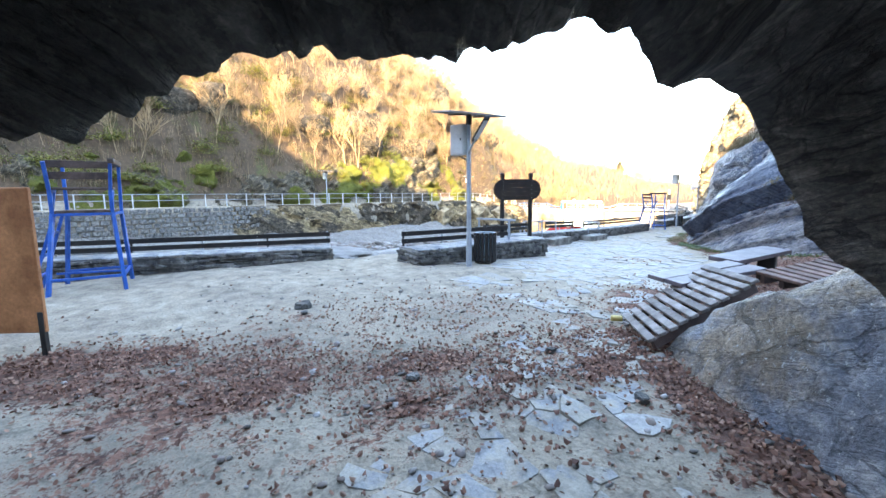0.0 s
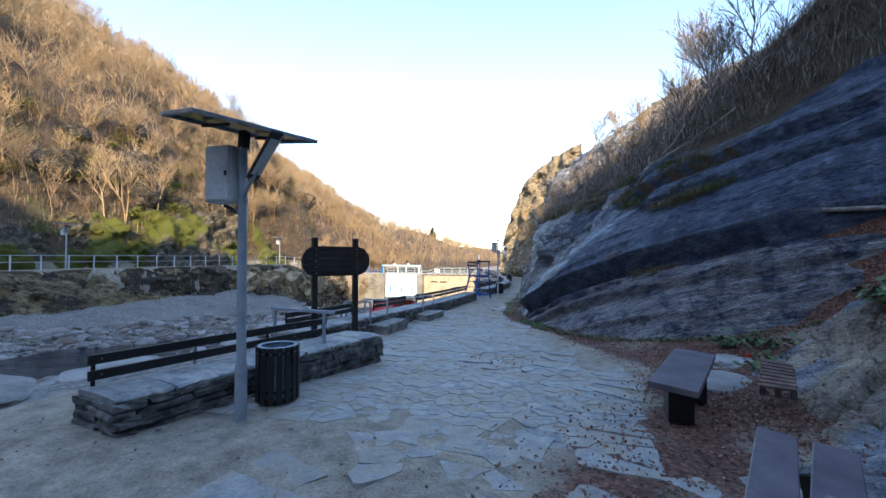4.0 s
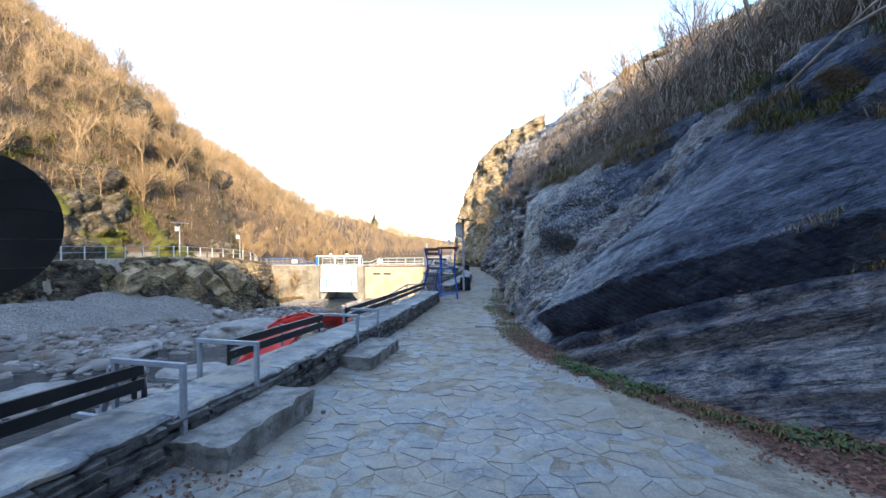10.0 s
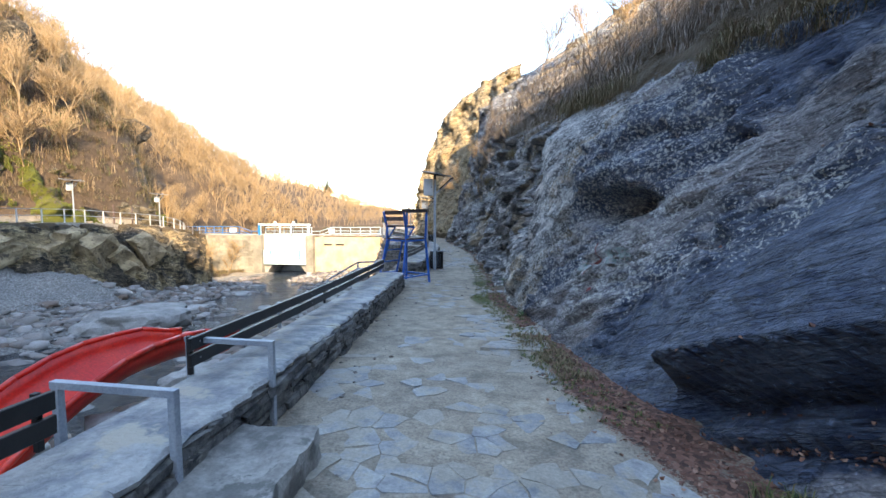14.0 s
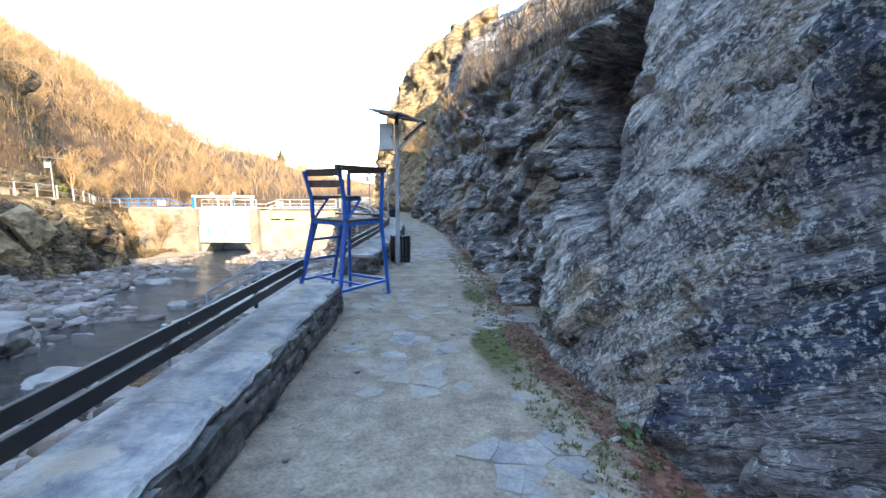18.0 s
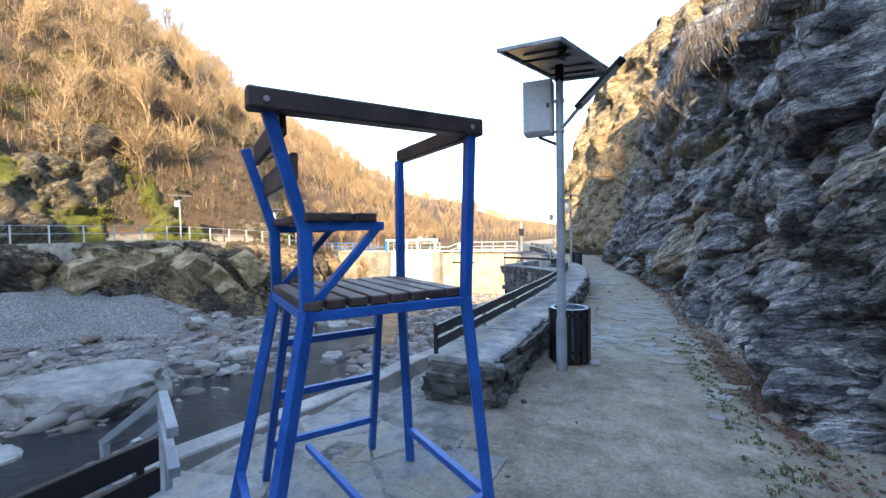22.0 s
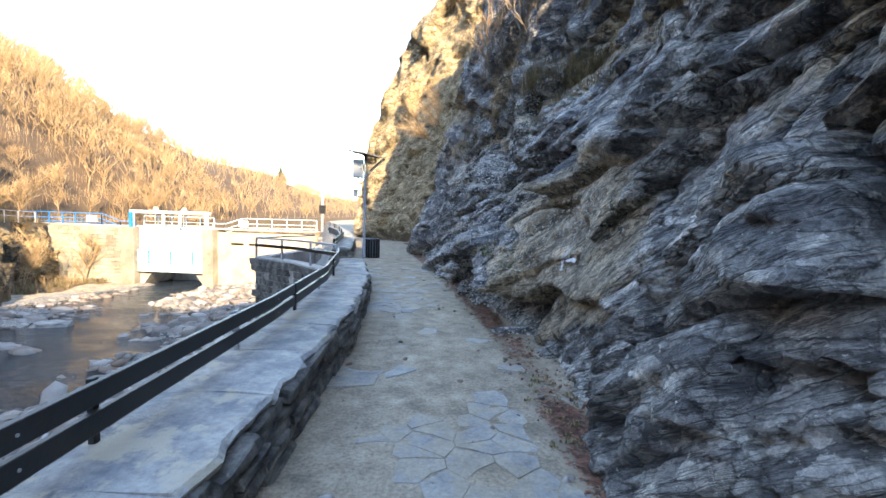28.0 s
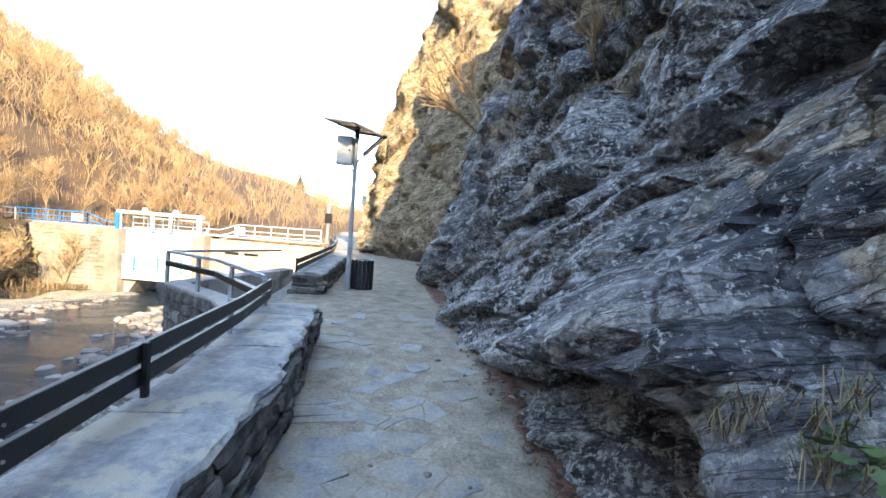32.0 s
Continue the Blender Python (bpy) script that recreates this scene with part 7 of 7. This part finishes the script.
# ---- trees and bushes ----
def bare_tree(seed, tall, twig=0.016, levels=4, spread=0.55, thick=0.045):
    """A leafless tree of tapered three-sided limbs: verts and faces of the trunk, and of the crown."""
    r = random.Random(seed)
    trunk, crown = ([], []), ([], [])

    def limb(store, a, b, ra, rb):
        d = (b - a).normalized()
        x = d.orthogonal().normalized()
        y = d.cross(x)
        k = len(store[0])
        for p, rad in ((a, ra), (b, rb)):
            for t in (0, 2.094, 4.189):
                store[0].append(p + (x * math.cos(t) + y * math.sin(t)) * rad)
        for i in range(3):
            store[1].append([k + i, k + (i + 1) % 3, k + 3 + (i + 1) % 3, k + 3 + i])

    def twigs(p, d, l, r):
        k = len(crown[0])
        side = d.orthogonal().normalized() * twig
        bend = d * l * 0.5 + Vector((0, 0, r.uniform(0, 0.12) * l))
        if twig > 0.0125:
            tip = p + bend + d * l * 0.5
            crown[0].extend([p - side, p + side, tip + side * 0.3, tip - side * 0.3])
            crown[1].append([k, k + 1, k + 2, k + 3])
            return
        crown[0].extend([p - side, p + side, p + bend + side * 0.7, p + bend - side * 0.7, p + bend + d * l * 0.5 + side * 0.25, p + bend + d * l * 0.5 - side * 0.25])
        crown[1].extend([[k, k + 1, k + 2, k + 3], [k + 3, k + 2, k + 4, k + 5]])

    def grow(p, d, l, rad, level):
        if level == levels:
            twigs(p, d, l, r)
            return
        n = 3 if level < 2 else 2
        n = 1 if levels == 2 and level == 1 else n
        for s in range(n):
            q = p + d * (l / n)
            limb(trunk if level == 0 else crown, p, q, max(rad * (1 - s / n * 0.4), twig), max(rad * (1 - (s + 1) / n * 0.4), twig * 0.8))
            if level < levels and (s > 0 or level > 0):
                for c in range(r.choice((2, 2, 3)) if level < 3 else 2):
                    e = (d + Vector((r.uniform(-1, 1), r.uniform(-1, 1), r.uniform(-0.25, 0.6))) * (spread + 0.12 * level)).normalized()
                    grow(q, e, l * r.uniform(0.5, 0.72), rad * 0.55, level + 1)
            d = (d + Vector((r.uniform(-1, 1), r.uniform(-1, 1), r.uniform(-0.2, 0.5))) * 0.16).normalized()
            p = q

    stems = r.choice((1, 1, 1, 2))
    for k in range(stems):
        lean = Vector((r.uniform(-0.3, 0.3), r.uniform(-0.3, 0.3), 1)).normalized()
        grow(Vector((0, 0, -0.2)), lean, tall * 0.5, thick * tall / 4, 0)
    return [(np.array([tuple(v) for v in s[0]]), np.array(s[1])) for s in (trunk, crown)]


WOODS = [bare_tree(300 + k, 5.0, 0.013, 3, 0.6, 0.03) for k in range(6)]
FAR_WOODS = [bare_tree(330 + k, 5.0, 0.03, 2, 0.7, 0.035) for k in range(6)]


def tree_thing(seed, at, tall, label, mat, twig=0.012, levels=4):
    (tv, tf), (cv, cf) = bare_tree(seed, tall, twig, levels)
    root = thing("bare_tree", at, seed * 37, label, "tree", "bare trees")
    mesh_object("trunk", tv, tf.tolist(), mat, root)
    mesh_object("crown", cv, cf.tolist(), mat, root)
    return root


def woods(name, points, lo, hi, mat, label, kinds=WOODS):
    def make(p):
        t, c = kinds[RS.randint(6)]
        s = RS.uniform(lo, hi) / 5.0
        v = np.concatenate([t[0], c[0]]) * [s * 1.15, s * 1.15, s]
        return v @ rot_z(RS.uniform(0, 6.28)).T + p, np.concatenate([t[1], c[1] + len(t[0])])
    return clump_mesh(name, points, make, mat, label, "woods")


def hill_points(n, x0, x1, y0, y1):
    xs, ys = RS.uniform(x0, x1, n), RS.uniform(y0, y1, n)
    return np.stack([xs, ys, height(xs, ys)], -1)


woods("bare_woods", hill_points(430, -66, -41.5, 0, 75), 2.6, 5.2, M_TWIG, "leafless golden-brown trees covering the sunny hillside")
woods("bare_woods", hill_points(150, -85, -60, -10, 110), 3.0, 5.0, M_TWIG, "leafless brown trees high on the hillside")
woods("bare_woods", hill_points(130, -62, -36, 76, 110), 3.0, 5.5, M_TWIG, "leafless golden trees behind the dam")
woods("slope_shrubs", sheet_points(520, 8.5, 46, 5.5, 14.0), 1.0, 2.4, M_TWIGGREY, "leafless grey shrubs on the slope above the cliff", FAR_WOODS)
woods("far_woods", hill_points(3000, -120, -42, 80, 260), 3.5, 5.5, M_TWIG, "distant leafless woods on the valley side", FAR_WOODS)
woods("far_woods", hill_points(4200, -88, -55, -20, 110), 2.4, 4.2, M_TWIG, "leafless woods along the hill's crest", FAR_WOODS)
clump_mesh("hill_brush", hill_points(4200, -80, -40.5, -10, 100), tuft(1.6, 10, 0.35, 0.010), M_TWIG, "thin leafless saplings and brush on the hillside", "brush")
clump_mesh("hill_grass", np.concatenate([hill_points(2600, -50, -39.8, 0, 72), hill_points(2200, -56, -40.5, 40, 66)]), tuft(0.8, 14, 0.8, 0.012), M_STRAW, "dry grass and bramble above the promenade", "grass")
for k in range(120):
    y, x = (RS.uniform(2, 44), RS.uniform(-49, -40.5)) if k < 90 else (RS.uniform(-10, 16), RS.uniform(-47, -40.5))
    size = RS.uniform(0.7, 1.5)
    clump_mesh("evergreen_bush", [np.array([x, y, gz(x, y) + 0.3 * size])], leafy(size, 420, 0.13), M_MOSSBUSH, "yellow-green mossy bush clinging to the hillside rocks", "bush", kind="thing")
for k in range(14):
    y, x = RS.uniform(-6, 66), RS.uniform(-49.5, -43.5)
    s = RS.uniform(0.9, 2.2)
    boulder((x, y, gz(x, y) + 0.1), (s * 0.8, s * 1.2, s), "mossy rock showing through the hillside", 80 + k, M_BANKROCK, "hillside_rock", "rock")
for k in range(16):
    y, x = RS.uniform(12, 64), RS.uniform(-46, -41)
    tree_thing(500 + k, (x, y, gz(x, y)), RS.uniform(4.5, 7.0), "leafless sunlit tree on the steep hillside", M_TWIG, 0.012, 4 if k < 8 else 3)
# trees on the crest above the path
for k, (y, h, tall) in enumerate(((24.0, 10.5, 3.4), (26.5, 10.0, 3.0), (29.0, 10.8, 3.6), (33.0, 11.0, 3.4), (21.5, 11.0, 3.6), (18.0, 11.5, 3.6), (36.5, 11.6, 3.0), (40.0, 12.0, 3.0), (44.0, 12.6, 3.0), (47.0, 12.6, 3.2), (15.0, 10.5, 3.4), (12.0, 9.5, 3.2))):
    p = cliff(np.array([y]), np.array([h]))[0]
    tree_thing(600 + k, tuple(p - [0, 0, 0.1]), tall * 1.4, "leafless dark tree on the crest above the path", M_TWIGGREY if k not in (7, 8, 9) else M_TWIG, 0.010, 4)
for k, (y, h, tall) in enumerate(((46.0, 5.5, 2.6), (49.0, 4.0, 3.0), (44.0, 3.5, 1.6), (50.0, 7.0, 2.2))):
    p = cliff(np.array([y]), np.array([h]))[0]
    t_ = tree_thing(640 + k, tuple(p + [0.2, 0, 0]), tall, "leafless shrub leaning out of the cliff", M_TWIG, 0.008, 3)
    t_.rotation_euler = (radians(10), radians(-38), radians(20 * k))


def conifer(at, tall):
    """A lone fir: a trunk with drooping whorls of needles."""
    root = thing("fir_tree", at, 0, "lone dark green fir on the far ridge", "tree")
    part("trunk", tube((0, 0, -0.3), (0, 0, tall), 0.018 * tall, 0.02, 8), M_BROWNWOOD, root)
    r = random.Random(8)
    verts, faces = [], []
    for k in range(260):
        z = tall * (0.12 + 0.86 * r.random())
        reach = (tall - z) * 0.36 * r.uniform(0.6, 1.1) + 0.1
        a = r.uniform(0, 6.28)
        out, side = Vector((math.cos(a), math.sin(a), 0)), Vector((-math.sin(a), math.cos(a), 0)) * (0.16 + reach * 0.12)
        i = len(verts)
        verts += [Vector((0, 0, z)), out * reach * 0.6 + side + Vector((0, 0, z - reach * 0.12)), out * reach + Vector((0, 0, z - reach * 0.4)), out * reach * 0.6 - side + Vector((0, 0, z - reach * 0.16))]
        faces.append((i, i + 1, i + 2, i + 3))
    mesh_object("crown", verts, faces, M_FIR, root)


M_FIR = islands("fir_needles", [(0.012, 0.03, 0.012), (0.03, 0.055, 0.02), (0.05, 0.07, 0.03)], 0.8)
conifer((-66.0, 171.0, gz(-66.0, 171.0)), 6.5)


def fallen_branch(points, r, label, mat):
    root = thing("fallen_branch", points[0], 0, label, "branch")
    inv = root.matrix_world.inverted()
    for i, (a, b) in enumerate(zip(points, points[1:])):
        part("limb", tube(inv @ Vector(a), inv @ Vector(b), r * (1 - 0.12 * i), r * (1 - 0.12 * (i + 1)), 7), mat, root, smooth_shade=True)


def on_cliff(y, h, out=0.06):
    return tuple(cliff(np.array([y]), np.array([h]))[0] + [-out, 0, out])


M_DEADWOOD = mottled("bleached_branch", (0.22, 0.19, 0.16), (0.40, 0.36, 0.31), 6, 0.85, 0, 0.4, 0.01, 40)
fallen_branch([on_cliff(13.6, 3.0), on_cliff(12.9, 3.25), on_cliff(12.2, 3.6), on_cliff(11.4, 3.8)], 0.05, "dead log lying across the rock slab", M_DEADWOOD)
fallen_branch([on_cliff(17.6, 4.6), on_cliff(17.0, 4.9, 0.2), on_cliff(16.5, 5.4, 0.25), on_cliff(16.2, 6.0, 0.4)], 0.03, "bleached dead branch on the slab", M_DEADWOOD)
fallen_branch([on_cliff(17.0, 4.9, 0.2), on_cliff(16.9, 5.4, 0.35), on_cliff(16.9, 5.8, 0.5)], 0.018, "bleached dead twig on the slab", M_DEADWOOD)
fallen_branch([on_cliff(11.2, 4.5, 0.3), on_cliff(10.4, 4.9, 0.5), on_cliff(9.4, 5.6, 0.5)], 0.02, "thin bare branch hanging over the slab", M_DEADWOOD)


# ---- painted marks on the rock ----
def paint_stroke(name, a, b, wide, mat, parent):
    """A thin painted stripe that follows the rock from (y, h) a to b."""
    n, m = 14, 4
    P = np.zeros((n, m, 3))
    d = np.array([b[0] - a[0], b[1] - a[1]])
    d = d / np.linalg.norm(d)
    for i in range(n):
        for j in range(m):
            f, w = i / (n - 1), (j / (m - 1) - 0.5) * wide * (1 + 0.25 * math.sin(i * 1.9 + j))
            y, h = a[0] + (b[0] - a[0]) * f - d[1] * w, a[1] + (b[1] - a[1]) * f + d[0] * w
            P[i, j] = cliff(np.array([y]), np.array([h]))[0] + [-0.05, 0, 0.004]
    return grid_object(name, P, mat, parent, smooth_shade=False)


M_PAINTWHITE = mottled("faded_white_paint", (0.5, 0.52, 0.55), (0.7, 0.72, 0.75), 12, 0.8, 0, 0.3, 0.004, 60)
M_PAINTRED = mottled("faded_red_paint", (0.24, 0.05, 0.045), (0.36, 0.085, 0.075), 12, 0.8, 0, 0.3, 0.004, 60)
arrow = thing("painted_arrow", on_cliff(37.75, 1.3), 0, "faded white painted arrow on the tan rock", "painted sign")
for a, b in (((38.05, 1.36), (37.68, 1.38)), ((38.05, 1.36), (37.91, 1.50)), ((38.05, 1.36), (37.95, 1.20))):
    ob = paint_stroke("stroke", a, b, 0.042, M_PAINTWHITE, None)
    ob.parent, ob.matrix_parent_inverse = arrow, arrow.matrix_world.inverted()
mark = thing("painted_red_mark", on_cliff(20.3, 1.3), 0, "faded red painted mark on the grey rock", "painted sign")
for a, b, w in (((21.72, 1.72), (21.5, 1.2), 0.012), ((21.0, 1.03), (21.06, 0.98), 0.05)):
    ob = paint_stroke("stroke", a, b, w, M_PAINTRED, None)
    ob.parent, ob.matrix_parent_inverse = mark, mark.matrix_world.inverted()

M_PAINTTEAL = mottled("faded_teal_paint", (0.17, 0.24, 0.235), (0.36, 0.45, 0.43), 14, 0.85, 0, 0.4, 0.01, 50, 0, ((0.30, 0.29, 0.30), 0.50, 18))
patch = thing("painted_patches", on_cliff(21.6, 1.4), 0, "worn teal paint patches on the speckled rock", "painted sign")
for a, b, w in (((22.05, 1.42), (22.0, 1.22), 0.10), ((21.85, 1.46), (21.8, 1.30), 0.07), ((21.45, 1.62), (21.36, 1.46), 0.12), ((21.32, 1.66), (21.24, 1.58), 0.10), ((21.62, 1.36), (21.52, 1.32), 0.08)):
    ob = paint_stroke("stroke", a, b, w, M_PAINTTEAL, None)
    ob.parent, ob.matrix_parent_inverse = patch, patch.matrix_world.inverted()

# ---- flagstones of the path, and loose slabs at its start ----
def flag_material(name, islands_):
    """Blue-grey slate under a patchy film of sand."""
    mat, nt, bs = nodes_of(name)
    vec = texcoord(nt)
    film, tone, fine = noise_node(nt, 1.7, 6, 0.65, vec), noise_node(nt, 6, 6, 0.7, vec), noise_node(nt, 42, 5, 0.7, vec)
    stone = ramp(nt, tone.outputs["Fac"], [(0.34, (0.20, 0.205, 0.213)), (0.5, (0.30, 0.303, 0.298)), (0.64, (0.39, 0.385, 0.365))]).outputs[0]
    pick = nt.nodes.new("ShaderNodeNewGeometry" if islands_ else "ShaderNodeObjectInfo").outputs["Random Per Island" if islands_ else "Random"]
    stone = mix(nt, 1.0, stone, ramp(nt, pick, [(0, (0.78, 0.80, 0.83)), (0.5, (0.98, 0.98, 0.98)), (1, (1.14, 1.12, 1.09))]).outputs[0], "MULTIPLY")
    sand = ramp(nt, tone.outputs["Fac"], [(0.3, (0.24, 0.212, 0.168)), (0.7, (0.36, 0.325, 0.268))]).outputs[0]
    cover = math_node(nt, "ADD", film.outputs["Fac"], math_node(nt, "MULTIPLY", math_node(nt, "SUBTRACT", tone.outputs["Fac"], 0.5), 0.7))
    col = mix(nt, ramp(nt, cover, [(0.44, (0, 0, 0)), (0.56, (0.92, 0.92, 0.92))]).outputs[0], stone, sand)
    col = mix(nt, 0.45, col, ramp(nt, fine.outputs["Fac"], [(0.32, (0.45, 0.45, 0.45)), (0.66, (1.3, 1.3, 1.3))]).outputs[0], "MULTIPLY")
    nt.links.new(col, bs.inputs["Base Color"])
    bs.inputs["Roughness"].default_value = 0.7
    bump(nt, bs, math_node(nt, "ADD", tone.outputs["Fac"], math_node(nt, "MULTIPLY", fine.outputs["Fac"], 0.5)), 0.7, 0.02)
    return mat


M_FLAG, M_FLAGS = flag_material("worn_flagstone", False), flag_material("worn_flagstones", True)


def clip_cell(poly, mx, my, nx, ny):
    """The part of a polygon on the near side of the line through m with normal n."""
    out = []
    for i in range(len(poly)):
        (ax, ay), (bx, by) = poly[i], poly[(i + 1) % len(poly)]
        da, db = (ax - mx) * nx + (ay - my) * ny, (bx - mx) * nx + (by - my) * ny
        if da <= 0:
            out.append((ax, ay))
        if (da < 0) != (db < 0) and abs(da - db) > 1e-9:
            f = da / (da - db)
            out.append((ax + (bx - ax) * f, ay + (by - ay) * f))
    return out


def flag_mesh(poly, x, y, thick, seed):
    """A slab with a worn edge from its outline, around its own middle."""
    r = random.Random(seed)
    cx, cy = sum(p[0] for p in poly) / len(poly), sum(p[1] for p in poly) / len(poly)
    rough = []
    for i in range(len(poly)):
        (ax, ay), (bx, by) = poly[i], poly[(i + 1) % len(poly)]
        rough.append((ax, ay))
        if math.hypot(bx - ax, by - ay) > 0.22:
            rough.append(((ax + bx) / 2 + r.uniform(-0.02, 0.02), (ay + by) / 2 + r.uniform(-0.02, 0.02)))
    n = len(rough)
    V, F = [], []
    for k, z in ((1.0, -0.05), (1.0, thick * 0.7), (0.985, thick)):
        V += [((px - cx) * k, (py - cy) * k, z) for px, py in rough]
    for lev in (0, 1):
        for i in range(n):
            F.append((lev * n + i, lev * n + (i + 1) % n, (lev + 1) * n + (i + 1) % n, (lev + 1) * n + i))
    F.append(tuple(2 * n + i for i in range(n)))
    return cx, cy, V, F


def flags(x_of, y0, y1, width, size, keep, parent, seed, top=300, gap=0.004, level=None):
    """Crazy paving: cells round scattered centres, cut against their neighbours; those past the count of parts are joined into one."""
    r = random.Random(seed)
    pts = []
    ny, nx = int((y1 - y0) / (size * 0.8)), max(2, int(width / (size * 1.25)))
    for j in range(ny):
        for i in range(nx):
            y = y0 + (j + r.uniform(0.0, 1.0)) * (y1 - y0) / ny
            pts.append((x_of(y) + (i + r.uniform(0.0, 1.0)) * width / nx, y))
    inv = parent.matrix_world.inverted()
    count, rest_v, rest_f, made = 0, [], [], []
    for a, (x, y) in enumerate(pts):
        if r.random() > keep(x, y):
            continue
        poly = [(x - 0.5, y - 0.35), (x + 0.5, y - 0.35), (x + 0.5, y + 0.35), (x - 0.5, y + 0.35)]
        for bx, by in pts[max(0, a - 4 * nx):a + 4 * nx]:
            d = math.hypot(bx - x, by - y)
            if 1e-6 < d < 1.2:
                nxx, nyy = (bx - x) / d, (by - y) / d
                poly = clip_cell(poly, (x + bx) / 2 - nxx * gap, (y + by) / 2 - nyy * gap, nxx, nyy)
        if len(poly) < 3:
            continue
        made.append(flag_mesh(poly, x, y, r.uniform(0.001, 0.008), a + seed))
    e = 0.15
    mx, my = np.array([f[0] for f in made]), np.array([f[1] for f in made])
    ZC, ZX, ZY = (height(mx, my), height(mx + e, my), height(mx, my + e)) if level is None else (np.full(len(made), level),) * 3
    for (cx, cy, V, F), zc, zx, zy in zip(made, ZC.tolist(), ZX.tolist(), ZY.tolist()):
        m = inv @ Matrix.Translation((cx, cy, zc)) @ Euler(((zy - zc) / e, -(zx - zc) / e, 0)).to_matrix().to_4x4()
        if count < top:
            ob = mesh_object("flagstone", V, F, M_FLAG, parent)
            ob.matrix_local = m
        else:
            k = len(rest_v)
            rest_v += [m @ Vector(v) for v in V]
            rest_f += [tuple(i + k for i in f) for f in F]
        count += 1
    if rest_v:
        tagged(mesh_object("flagstones", rest_v, rest_f, M_FLAGS, parent), kind="stuff")
    return count


paving = thing("path_paving", (-5, 12, gz(-5, 12)), 0, "crazy paving of blue-grey flagstones, half sanded over", "paving", kind="structure")
left_edge = lambda y: float(lerp(WALL, y)) + 0.25
flags(left_edge, 7.2, 11.0, 5.6, 0.20, lambda x, y: 0.97 * float(smooth(0.1, 0.6, lerp(APRON, y) - x) * smooth(6.5, 8.0, y)) * (0.5 + 0.5 * float(smooth(0.1, 0.6, x - lerp(WALL, y)))), paving, 7, 300)
paving_1 = thing("path_paving", (-6, 13, gz(-6, 13)), 0, "worn blue-grey flagstones with sand in the joints", "paving", kind="structure")
flags(left_edge, 11.0, 15.0, 4.6, 0.20, lambda x, y: 0.93 * float(smooth(0.7, 1.2, lerp(APRON, y) - x + 0.4)), paving_1, 57, 300)
paving_2 = thing("path_paving", (-6.5, 20, gz(-6.5, 20)), 0, "scattered blue-grey flagstones showing through the sand", "paving", kind="structure")
flags(left_edge, 15.0, 21.0, 3.2, 0.22, lambda x, y: 0.66 * float(smooth(0.2, 0.7, lerp(ROCK, y) - x)) * float(smooth(20.5, 17, y) * 0.7 + 0.3), paving_2, 17, 150)
for seed_, ya, yb in ((27, 21.0, 29.0), (67, 29.0, 37.0), (77, 37.0, 45.0)):
    flags(left_edge, ya, yb, 2.3, 0.22, lambda x, y: 0.75 * float(smooth(-0.2, 0.4, vnoise(np.array([x * 0.7]), np.array([y * 0.7]), np.array([0.0]), 5)[0])) * float(smooth(0.2, 0.5, lerp(ROCK, y) - x)) + 0.04, paving_2, seed_, 90)
start_slabs = thing("loose_slabs", (-1.5, 2.5, gz(-1.5, 2.5)), 0, "flat grey slabs set in the leafy ground", "paving", kind="structure")
flags(lambda y: -3.2 + 0.1 * y, 0.3, 5.2, 3.2, 0.2, lambda x, y: 0.62 * float(smooth(0.95, 0.3, abs(x + 1.25 + 0.28 * (y - 2)))) + 0.03, start_slabs, 37, 120)
flags(lambda y: -4.6, 4.4, 7.4, 3.6, 0.3, lambda x, y: 0.5 * float(smooth(0.0, 0.8, -0.9 - x)) * float(smooth(4.4, 6.5, y)), start_slabs, 47, 80)

flags(lambda y: -9.8, 26.6, 29.1, 1.4, 0.45, lambda x, y: 0.6, thing("landing_paving", (-9.4, 27.8, -0.61), 0, "irregular grey slabs laid on the landing", "paving", kind="structure"), 87, 40, 0.012, -0.612)
